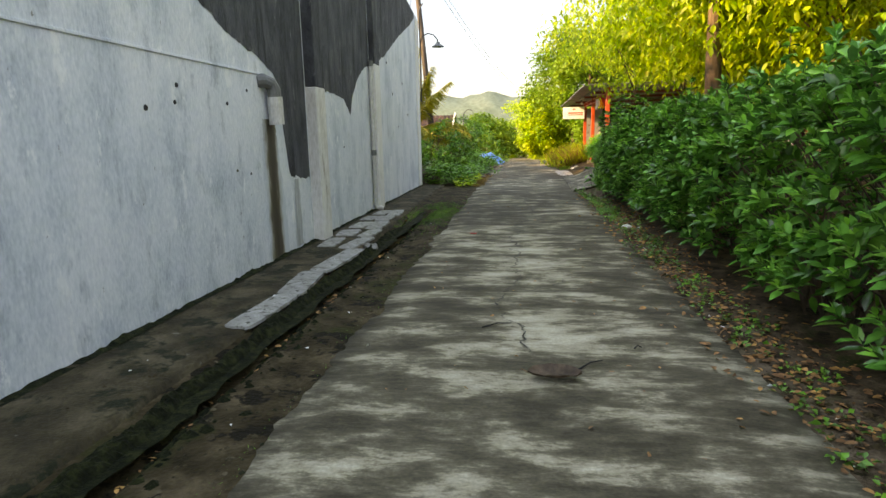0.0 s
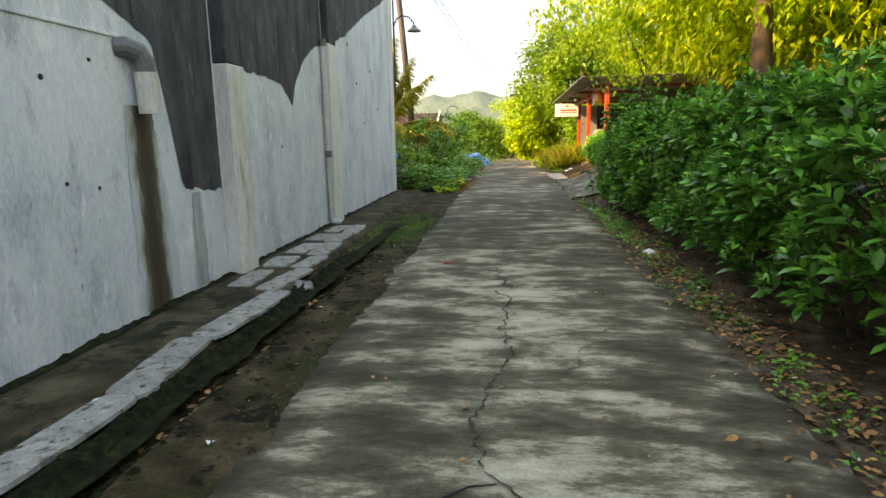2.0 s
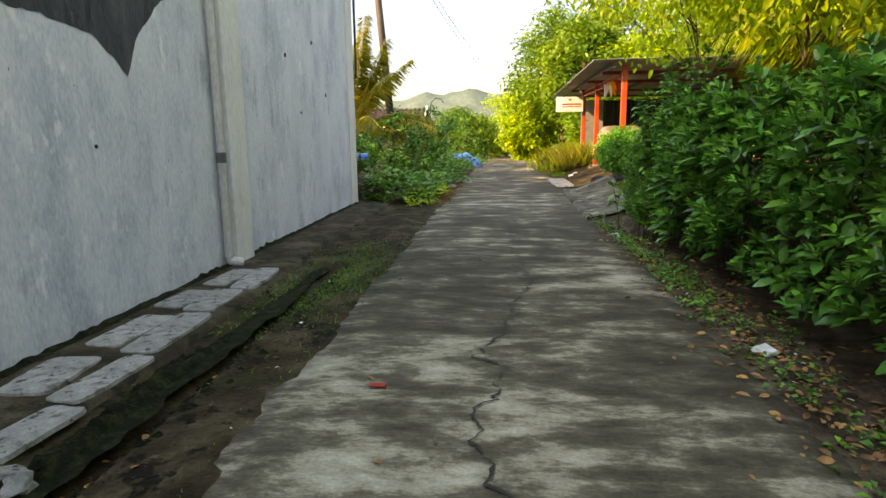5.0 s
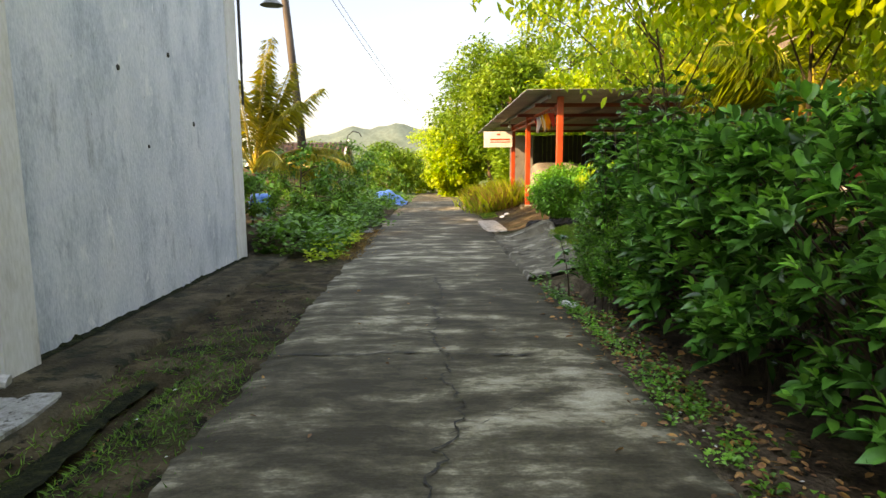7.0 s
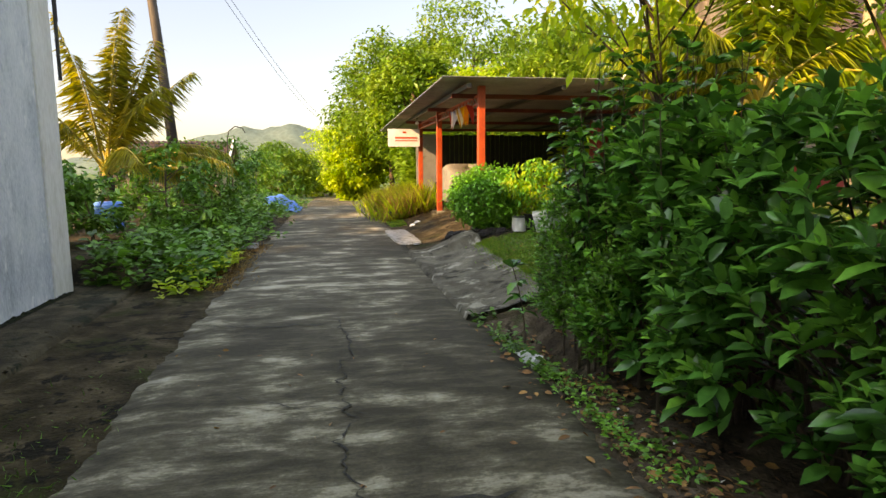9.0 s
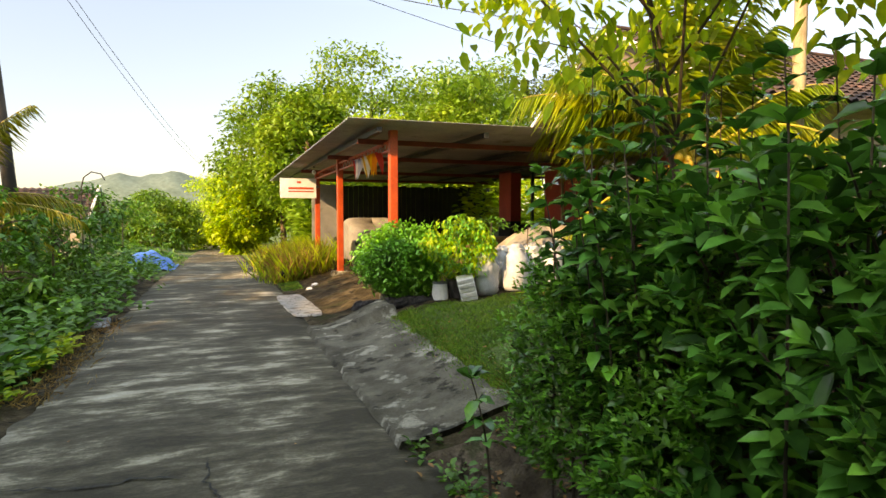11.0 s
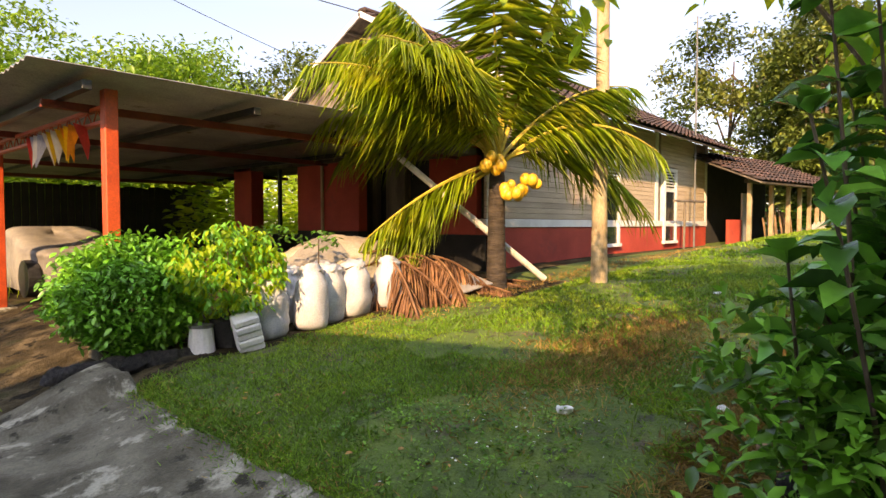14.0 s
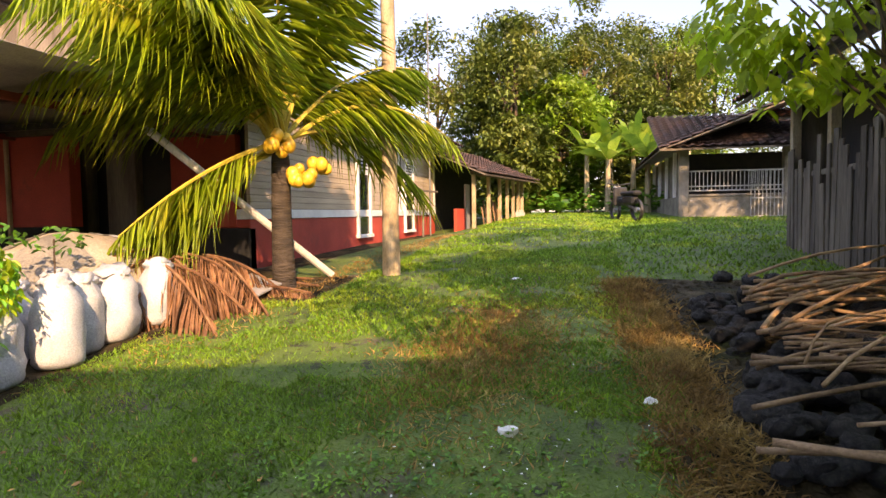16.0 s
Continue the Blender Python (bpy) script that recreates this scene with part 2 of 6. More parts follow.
PALE_BARK = surf("pale_bark", ((0.26, 0.2, 0.12), (0.40, 0.31, 0.19), (0.46, 0.39, 0.27)), scale=4, stretch=(1, 1, 0.5), bump=0.4, second=(0.2, 0.19, 0.10), second_scale=3, second_at=0.6)
# near-black for real black parts, and for shade painted inside holes and rooms
DARK = surf("black_and_recess_shade", ((0.012, 0.012, 0.012), (0.022, 0.02, 0.018)), scale=4, bump=0.1)
STONE = surf("basalt_stone", ((0.012, 0.012, 0.012), (0.028, 0.026, 0.024), (0.055, 0.05, 0.045)), scale=3, bump=1.0, per_object=0.3)
SACK = surf("woven_sack", ((0.36, 0.375, 0.40), (0.50, 0.51, 0.525)), scale=4, rough=0.6, bump=0.3, grain=90, per_object=0.08)
TARP = surf("beige_tarp", ((0.24, 0.20, 0.15), (0.34, 0.29, 0.22), (0.42, 0.37, 0.29)), scale=2.5, rough=0.7, bump=0.4)
HUSK = surf("dry_frond", ((0.09, 0.04, 0.02), (0.19, 0.088, 0.042), (0.30, 0.16, 0.08)), scale=5, rough=0.8, per_island=0.4, translucent=0.15)
STRAW = surf("dry_grass", ((0.20, 0.11, 0.035), (0.33, 0.2, 0.06), (0.44, 0.31, 0.11)), scale=2, rough=0.8, per_island=0.4, translucent=0.25)
BLUE = surf("blue_plastic", ((0.04, 0.18, 0.55), (0.08, 0.27, 0.7)), scale=4, rough=0.4, bump=0.2)
COCO = surf("yellow_coconut", ((0.55, 0.30, 0.03), (0.75, 0.48, 0.06)), scale=8, rough=0.4, bump=0.1, per_object=0.15)
METAL = surf("dark_metal", ((0.03, 0.03, 0.032), (0.06, 0.06, 0.06)), scale=8, rough=0.4, metal=0.5, bump=0.1)
POLE = surf("pole_steel", ((0.018, 0.014, 0.011), (0.04, 0.03, 0.02), (0.09, 0.065, 0.04)), scale=2, stretch=(1, 1, 0.3), rough=0.7, bump=0.2)
# the bungalow's beige and white, with its tree shade put into both colours
SHADED_RENDER = surf("shaded_render", ((0.13, 0.115, 0.09), (0.2, 0.18, 0.145), (0.26, 0.235, 0.19)), scale=2, bump=0.3, second=(0.10, 0.09, 0.07), second_scale=1.5, second_at=0.58)
SHADED_WHITE = surf("shaded_white", ((0.30, 0.30, 0.28), (0.42, 0.42, 0.39)), scale=4, bump=0.1)
LITTER = surf("litter_white", ((0.6, 0.6, 0.58), (0.8, 0.8, 0.78)), scale=10, rough=0.5, bump=0.2)
DEADLEAF = surf("dead_leaf", ((0.16, 0.075, 0.03), (0.30, 0.15, 0.06), (0.5, 0.27, 0.07)), scale=8, per_island=0.5, translucent=0.1)
GLASS = bpy.data.materials.new("window_glass")
GLASS.use_nodes = True
GLASS.node_tree.nodes["Principled BSDF"].inputs["Base Color"].default_value = (0.02, 0.025, 0.03, 1)
GLASS.node_tree.nodes["Principled BSDF"].inputs["Roughness"].default_value = 0.06
HEDGE_LEAF = leafy("hedge_leaf", (0.034, 0.155, 0.026), (0.066, 0.245, 0.04), (0.125, 0.37, 0.056), rough=0.27, translucent=0.14, vary=0.65)
HEDGE_TIP = leafy("hedge_tip_leaf", (0.10, 0.36, 0.046), (0.16, 0.47, 0.06), (0.24, 0.57, 0.08), rough=0.3, translucent=0.3, vary=0.4)
SMALL_LEAF = leafy("small_hedge_leaf", (0.045, 0.17, 0.016), (0.085, 0.27, 0.025), (0.15, 0.38, 0.04), rough=0.35, translucent=0.2, vary=0.6)
BUSH_LEAF = leafy("round_bush_leaf", (0.09, 0.32, 0.035), (0.15, 0.44, 0.05), (0.23, 0.54, 0.065), rough=0.35, translucent=0.3, vary=0.4)
LIME_LEAF = leafy("lime_leaf", (0.25, 0.42, 0.03), (0.40, 0.55, 0.04), (0.56, 0.64, 0.06), translucent=0.58)
TREE_LEAF = leafy("tree_leaf", (0.09, 0.20, 0.018), (0.17, 0.31, 0.028), (0.28, 0.40, 0.04), translucent=0.42, scale=0.4)
FAR_LEAF = leafy("far_tree_leaf", (0.055, 0.095, 0.016), (0.11, 0.155, 0.026), (0.21, 0.22, 0.045), translucent=0.25, scale=0.3)
PALM_LEAF = leafy("palm_leaflet", (0.17, 0.27, 0.02), (0.28, 0.38, 0.03), (0.44, 0.46, 0.05), translucent=0.5, rough=0.35, vary=0.5)
PALM_YELLOW = leafy("yellowing_palm_leaflet", (0.20, 0.23, 0.016), (0.34, 0.32, 0.022), (0.5, 0.42, 0.045), translucent=0.35, rough=0.4)
# the red oxide again, with the shade under the roof put into the colour
RED_SHADED = surf("shaded_red_paint", ((0.14, 0.025, 0.014), (0.20, 0.035, 0.018)), scale=4, rough=0.6, bump=0.1)
PALM_BARK = surf("palm_bark", ((0.016, 0.012, 0.009), (0.036, 0.026, 0.018), (0.07, 0.052, 0.038)), scale=6, stretch=(0.4, 0.4, 2.2), bump=1.0, grain=25)
RACHIS = surf("palm_rachis", ((0.35, 0.27, 0.04), (0.5, 0.40, 0.07)), scale=3, rough=0.45, bump=0.1)
BANANA = leafy("banana_leaf", (0.10, 0.22, 0.025), (0.18, 0.31, 0.035), (0.28, 0.38, 0.055), translucent=0.4)
WEED = leafy("weed_leaf", (0.04, 0.15, 0.014), (0.08, 0.235, 0.022), (0.14, 0.31, 0.03), translucent=0.3, vary=0.5)
GRASS = leafy("grass_blade", (0.075, 0.185, 0.012), (0.135, 0.275, 0.018), (0.26, 0.35, 0.03), rough=0.6, translucent=0.3, scale=0.9, vary=0.55)
LAWN = surf("lawn_ground", ((0.045, 0.085, 0.013), (0.075, 0.13, 0.019), (0.11, 0.16, 0.025)), scale=2.2, bump=1.0, grain=50, detail=10, layers=(((0.085, 0.066, 0.042), 1.8, 0.56, 0.08, (1, 1, 1)), ((0.03, 0.036, 0.014), 6, 0.57, 0.06, (1, 1, 1))))
# greyed, bluish green: the haze of distance is mixed into the colour
HILL = surf("hazed_hill_woods", ((0.075, 0.115, 0.09), (0.095, 0.14, 0.11), (0.115, 0.16, 0.125)), scale=0.12, bump=0.25, grain=0.6, depth=1)


# ---- building blocks ----
rng = np.random.default_rng(7)


def thing(name, label, category, at=(0, 0, 0), group="", turn=0.0, tilt=(0, 0)):
    ob = new(name)
    ob.empty_display_size = 0.2
    ob.matrix_basis = pose(*at, tilt[0], tilt[1], turn)
    return tagged(ob, label, category, group)


def mesh(name, verts, faces, mats, parent=None, label="", smooth=False, index=None):
    me = bpy.data.meshes.new(name)
    me.from_pydata([tuple(v) for v in verts], [], [tuple(int(i) for i in f) for f in faces])
    for m in mats if isinstance(mats, (list, tuple)) else [mats]:
        me.materials.append(m)
    if index is not None:
        me.polygons.foreach_set("material_index", np.asarray(index, dtype=np.int32))
    if smooth:
        me.polygons.foreach_set("use_smooth", np.ones(len(me.polygons), dtype=bool))
    me.update()
    ob = new(name, me)
    ob.parent = parent
    return tagged(ob, label) if label else ob


def part(name, bm, material, parent=None, label="", smooth=False):
    bmesh.ops.recalc_face_normals(bm, faces=bm.faces)
    me = bpy.data.meshes.new(name)
    bm.to_mesh(me)
    bm.free()
    me.materials.append(material)
    if smooth:
        me.polygons.foreach_set("use_smooth", np.ones(len(me.polygons), dtype=bool))
    ob = new(name, me)
    ob.parent = parent
    return tagged(ob, label) if label else ob


def box(bm, a, b, bevel=0.0, m=None):
    r = bmesh.ops.create_cube(bm, size=1)
    for v in r["verts"]:
        v.co = Vector([(a[i] + b[i]) / 2 + v.co[i] * (b[i] - a[i]) for i in range(3)])
    if bevel:
        es = list({e for v in r["verts"] for e in v.link_edges})
        bmesh.ops.bevel(bm, geom=es, offset=bevel, segments=1, affect="EDGES", profile=0.5)
    if m is not None:
        bmesh.ops.transform(bm, matrix=m, verts=bm.verts)
    return bm


def boxed(a, b, bevel=0.008):
    return box(bmesh.new(), a, b, bevel)


def tube(bm, pts, radii, seg=8, cap=True):
    pts = [Vector(p) for p in pts]
    rings = []
    side = None
    for i, p in enumerate(pts):
        d = (pts[min(i + 1, len(pts) - 1)] - pts[max(i - 1, 0)]).normalized()
        if side is None or abs(d.dot(side)) > 0.95:
            side = d.orthogonal()
        side = (side - d * side.dot(d)).normalized()
        up = d.cross(side)
        r = radii[i] if isinstance(radii, (list, tuple)) else radii
        rings.append([bm.verts.new(p + (side * math.cos(a) + up * math.sin(a)) * r) for a in [2 * math.pi * k / seg for k in range(seg)]])
    for a, b in zip(rings, rings[1:]):
        for k in range(seg):
            bm.faces.new((a[k], a[(k + 1) % seg], b[(k + 1) % seg], b[k]))
    if cap:
        bm.faces.new(rings[0][::-1])
        bm.faces.new(rings[-1])
    return bm


def tubed(pts, radii, seg=8):
    return tube(bmesh.new(), pts, radii, seg)


def unit(v):
    return v / np.maximum(np.linalg.norm(v, axis=-1, keepdims=True), 1e-9)


def leaves(name, pos, axis, length, width, mats, parent=None, label="", fine=True, fold=0.25, droop=0.17, index=None, widest=0.45):
    """Many leaves in one mesh: each a folded, drooping blade along its axis."""
    n = len(pos)
    axis = unit(np.asarray(axis, float))
    ref = np.tile([0.0, 0.0, 1.0], (n, 1)) + rng.normal(0, 0.35, (n, 3))
    side = unit(np.cross(axis, ref))
    up = np.cross(side, axis)
    L = np.broadcast_to(np.asarray(length, float), (n,))[:, None]
    W = np.broadcast_to(np.asarray(width, float), (n,))[:, None]
    dn = np.tile([0.0, 0.0, -1.0], (n, 1))

    def at(u, s, lift):
        return pos + axis * L * u + side * W * s + up * W * lift + dn * L * droop * u * u
    if fine:
        a, b = widest - 0.17, widest + 0.2
        V = np.stack([at(0, 0, 0), at(a, 0, 0), at(a, -0.42, fold * 0.8), at(a, 0.42, fold * 0.8),
                      at(b, 0, 0), at(b, -0.45, fold * 0.8), at(b, 0.45, fold * 0.8), at(1, 0, 0)], 1)
        F = [(0, 3, 1), (0, 1, 2), (3, 6, 4), (3, 4, 1), (1, 4, 5), (1, 5, 2), (6, 7, 4), (4, 7, 5)]
    else:
        V = np.stack([at(0, 0, 0), at(widest, -0.5, fold), at(widest, 0.5, fold), at(1, 0, 0)], 1)
        F = [(0, 2, 3), (0, 3, 1)]
    k = V.shape[1]
    F = np.asarray(F)
    faces = (F[None] + (np.arange(n) * k)[:, None, None]).reshape(-1, 3)
    me = bpy.data.meshes.new(name)
    me.vertices.add(n * k)
    me.vertices.foreach_set("co", V.reshape(-1).astype(np.float32))
    me.loops.add(len(faces) * 3)
    me.loops.foreach_set("vertex_index", faces.reshape(-1).astype(np.int32))
    me.polygons.add(len(faces))
    me.polygons.foreach_set("loop_start", np.arange(0, len(faces) * 3, 3, dtype=np.int32))
    me.polygons.foreach_set("loop_total", np.full(len(faces), 3, dtype=np.int32))
    for m in mats if isinstance(mats, (list, tuple)) else [mats]:
        me.materials.append(m)
    if index is not None:
        me.polygons.foreach_set("material_index", np.repeat(np.asarray(index, dtype=np.int32), len(F)))
    me.update(calc_edges=True)
    me.validate()
    ob = new(name, me)
    ob.parent = parent
    return tagged(ob, label) if label else ob


def ball(n):
    return unit(rng.normal(0, 1, (n, 3)))


def table(x, rows):
    return float(np.interp(x, [r[0] for r in rows], [r[1] for r in rows]))


def smooth(x, a, b):
    t = min(1, max(0, (x - a) / (b - a)))
    return t * t * (3 - 2 * t)


# ---- the lie of the land ----
YARD = ((-9, 0.0), (0.7, 0.0), (1.0, 0.05), (1.5, 0.19), (2.0, 0.32), (2.85, 0.40), (7, 0.70), (12, 1.0), (18, 1.27), (25, 1.42), (60, 1.6), (400, 2.0))


def road_z(y):
    return -0.03 * (min(max(y, 30), 70) - 30)


def ground_z(x, y):
    u = x - 0.06 * min(max(y - 17.5, 0), 4) * (1 - smooth(x, 3, 6))
    w = max(smooth(y, 16.3, 17.2), smooth(x, 1.8, 3.0)) if x > 0.7 else 0
    z = w * table(u, YARD) + (1 - w) * -0.03
    if x > 5 and y > 19:
        z -= smooth(y, 19, 22) * table(x, ((5, 0.0), (9, 0.05), (18, 0.42), (26, 0.3)))
    if x < 0.8:
        z = -0.05
        if -1.6 > x:
            z = -0.025 + 0.02 * noise.noise((x * 2, y * 1.3, 3))
        if y < 14 and -2.52 < x < -2.2:
            z -= 0.11 * (1 - abs(x + 2.36) / 0.16)
        if y > 19.4 and x < -2.2:
            z += 0.35 * smooth(-x, 2.2, 3.6)
    elif x < 1.25 and 15.6 < y < 17.0:
        z -= 0.14
    if 0.85 < x < 1.45 and 20.9 < y < 21.6:
        z = -0.08
    return z + (road_z(y) if x < 12 else 0) + (0.02 * noise.noise((x * 1.7, y * 1.7, 0)) if x > 0.9 else 0)


GX = [-420, -220, -120, -70, -45, -30, -20, -14, -10, -8, -6.5, -5.5, -4.7] + [round(-4 + 0.12 * k, 3) for k in range(100)] + [8.5, 9, 9.5, 10, 11, 12, 13, 14, 15, 16, 17, 18, 19, 20, 22, 25, 30, 40, 60, 100, 200, 420]
GY = [-420, -220, -120, -70, -40, -25, -16, -10, -6] + [round(-4 + 0.2 * k, 3) for k in range(146)] + [26, 27, 28, 30, 32, 35, 40, 46, 54, 62, 70, 90, 140, 240, 420]
gv = [(x, y, ground_z(x, y)) for y in GY for x in GX]
gf, gi = [], []
for j in range(len(GY) - 1):
    for i in range(len(GX) - 1):
        a = j * len(GX) + i
        gf.append((a, a + 1, a + len(GX) + 1, a + len(GX)))
        x, y = (GX[i] + GX[i + 1]) / 2, (GY[j] + GY[j + 1]) / 2
        lawn = (x > 1.45 + 0.05 * min(max(y - 17.5, 0), 4) and y > 16.8 and not (y > 20.75 and x < 9) and not (y > 20.2 and 5.6 < x < 17.5) and not (x > 2.3 and y < 17.1 and x < 7)) or abs(x) > 25 or abs(y) > 30 or (x > 7 and y < 21.3)
        gi.append(1 if lawn else 2 if 0.7 < x < 2.6 and -6 < y < 17 else 0)
ground = tagged(mesh("ground", gv, gf, [SOIL, LAWN, BED], smooth=True, index=gi), "dark damp soil and trodden lawn around the lane", "ground", kind="structure")

# lane of poured concrete with worn edges
rv, rf = [], []
NX, RY = 12, [round(-14 + 0.16 * k, 3) for k in range(100)] + [round(2 + 0.05 * k, 3) for k in range(400)] + [round(22 + 0.16 * k, 3) for k in range(155)] + [50, 56, 64, 75]
for y in RY:
    left = -1.76 + 0.08 * noise.noise((0, y * 0.9, 1)) + 0.06 * noise.noise((0, y * 3, 1)) + 0.045 * noise.noise((0, y * 9, 1)) + 0.15 * smooth(y, 24, 34)
    right = 0.78 + 0.06 * smooth(10 - y, 0, 4) + 0.05 * noise.noise((5, y * 0.8, 2)) + 0.045 * noise.noise((5, y * 4, 2)) + 0.03 * noise.noise((5, y * 11, 2)) + 0.12 * smooth(5 - y, 0, 6)
    z = road_z(y)
    row = [(left - 0.015, y, z - 0.12)]
    for k in range(NX + 1):
        x = left + (right - left) * k / NX
        edge = 0.02 if k in (0, NX) else 0
        row.append((x, y, z + 0.008 * noise.noise((x * 1.6, y * 1.6, 9)) - edge))
    row.append((right + 0.015, y, z - 0.12))
    rv += row
W = NX + 3
for j in range(len(RY) - 1):
    for k in range(W - 1):
        a = j * W + k
        rf.append((a, a + 1, a + W + 1, a + W))
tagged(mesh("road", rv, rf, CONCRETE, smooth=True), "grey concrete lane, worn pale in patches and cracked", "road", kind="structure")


def ribbon(name, pts, width, z, mat, label, category, jag=0.5):
    vs, fs = [], []
    for i, (x, y) in enumerate(pts):
        x2, y2 = pts[min(i + 1, len(pts) - 1)]
        x1, y1 = pts[max(i - 1, 0)]
        d = math.hypot(x2 - x1, y2 - y1) or 1
        w = width * (1 + jag * rng.normal()) * (0.3 if i in (0, len(pts) - 1) else 1)
        w = max(w, width * 0.15)
        px, py = -(y2 - y1) / d * w / 2, (x2 - x1) / d * w / 2
        zz = z + road_z(y)
        vs += [(x + px, y + py, zz), (x - px, y - py, zz), (x, y, zz - 0.0)]
        if i:
            a = 3 * (i - 1)
            fs += [(a, a + 2, a + 5, a + 3), (a + 2, a + 1, a + 4, a + 5)]
    return tagged(mesh(name, vs, fs, mat), label, category, kind="structure")


def crack(y0, y1, x0, x1, width, wander=0.035):
    n = int(max(abs(y1 - y0), abs(x1 - x0)) / 0.035)
    pts, off = [], 0.0
    for k in range(n + 1):
        off = off * 0.95 + rng.normal() * wander * 0.7
        u = k / n
        x, y = x0 + (x1 - x0) * u, y0 + (y1 - y0) * u
        pts.append((x + off, y) if abs(y1 - y0) > abs(x1 - x0) else (x, y + off * 0.7))
    ribbon("trim_crack", pts, width * 0.62, 0.011, CRACK, "dark jagged crack in the concrete lane", "crack")


crack(6.2, 9.8, -0.5, -0.62, 0.017)
crack(9.8, 14.2, -0.5, -0.42, 0.02, 0.045)
crack(14.2, 17.4, -0.38, -0.3, 0.017)
crack(14.3, 14.25, -1.72, 0.2, 0.03, 0.02)
crack(16.1, 16.5, -0.2, 0.7, 0.009)
crack(17.3, 17.2, -1.75, -0.6, 0.024)
crack(19.3, 19.9, -1.8, 0.8, 0.012)
crack(11.6, 12.1, -0.5, 0.2, 0.008)
crack(7.6, 8.5, -0.45, 0.05, 0.008)
crack(9.2, 8.6, -0.5, -1.1, 0.008)
crack(12.9, 13.6, -0.45, 0.3, 0.008)
crack(15.1, 15.6, -0.3, -1.2, 0.009)

GUTTER = [(-2.38 + 0.05 * noise.noise((0, 0.3 * k, 5)), 2.0 + 0.12 * k) for k in range(94)]
# dark strip laid in to paint the shade that the shallow dip lacks
ribbon("trim_gutter", GUTTER, 0.12, -0.03, MOSS, "dark mossy strip that paints the gutter's shade", "gutter", 0.25)
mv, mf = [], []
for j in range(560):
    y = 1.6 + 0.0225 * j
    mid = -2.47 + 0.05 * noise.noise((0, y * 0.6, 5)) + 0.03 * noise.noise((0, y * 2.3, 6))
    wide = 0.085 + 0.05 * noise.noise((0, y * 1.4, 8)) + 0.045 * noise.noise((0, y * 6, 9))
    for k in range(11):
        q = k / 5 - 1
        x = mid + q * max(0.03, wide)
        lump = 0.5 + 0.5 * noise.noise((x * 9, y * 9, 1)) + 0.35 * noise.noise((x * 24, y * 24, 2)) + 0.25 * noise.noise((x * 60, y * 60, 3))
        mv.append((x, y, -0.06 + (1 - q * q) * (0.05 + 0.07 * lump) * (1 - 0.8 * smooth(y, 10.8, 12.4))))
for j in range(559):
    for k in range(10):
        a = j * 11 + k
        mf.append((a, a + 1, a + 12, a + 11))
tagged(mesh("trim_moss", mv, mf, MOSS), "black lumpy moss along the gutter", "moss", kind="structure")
# sloping apron that joins lane and yard
av, af = [], []
AY = [round(17.15 + 0.07 * k, 3) for k in range(61)]
for y in AY:
    inner = 0.62 + 0.04 * noise.noise((1, y * 3, 0))
    outer = 1.5 + 0.06 * min(max(y - 17.5, 0), 4) + 0.09 * noise.noise((2, y * 2.2, 0)) + 0.05 * noise.noise((2, y * 7, 0))
    for k in range(25):
        x = inner + (outer - inner) * k / 24
        gz = max(ground_z(x, y), -0.02 + 0.03 * (x - inner))
        if 20.8 < y:
            gz = 0.02 + 0.30 * smooth(x, 0.8, outer)
        av.append((x, y, max(gz, 0.0) + 0.04 + 0.008 * noise.noise((x * 2.2, y * 2.2, 5)) + 0.004 * noise.noise((x * 9, y * 9, 5)) - (0.09 if k in (0, 24) else 0)))
for j in range(len(AY) - 1):
    for k in range(24):
        a = j * 25 + k
        af.append((a, a + 1, a + 26, a + 25))
# a closing face towards the drain
for k in range(24):
    b = len(av)
    av += [(av[k][0], 17.15, -0.2), (av[k + 1][0], 17.15, -0.2)]
    af.append((k, k + 1, b + 1, b))
tagged(mesh("pavement_apron", av, af, APRON, smooth=True), "dark rough concrete ramp between lane and yard", "ramp", kind="structure")

# footing along the wall, with pale kerb slabs
fv, ff = [], []
FY = [round(-10 + 0.25 * k, 3) for k in range(119)]
for y in FY:
    out = -2.62 - 0.12 * smooth(y, 11, 15) + 0.05 * noise.noise((8, y, 0)) + 0.03 * noise.noise((8, y * 4, 0))
    for x, dz in ((-3.5, 0.03), (-3.1, 0.028), (-2.8, 0.024), (out, 0.015), (out + 0.03, -0.12)):
        fv.append((x, y, dz + 0.012 * noise.noise((x * 3, y * 2, 4))))
for j in range(len(FY) - 1):
    for k in range(4):
        a = j * 5 + k
        ff.append((a, a + 1, a + 6, a + 5))
footing = tagged(mesh("pavement_footing", fv, ff, FOOTING, smooth=True), "damp mossy concrete footing along the white wall", "footing", kind="structure")


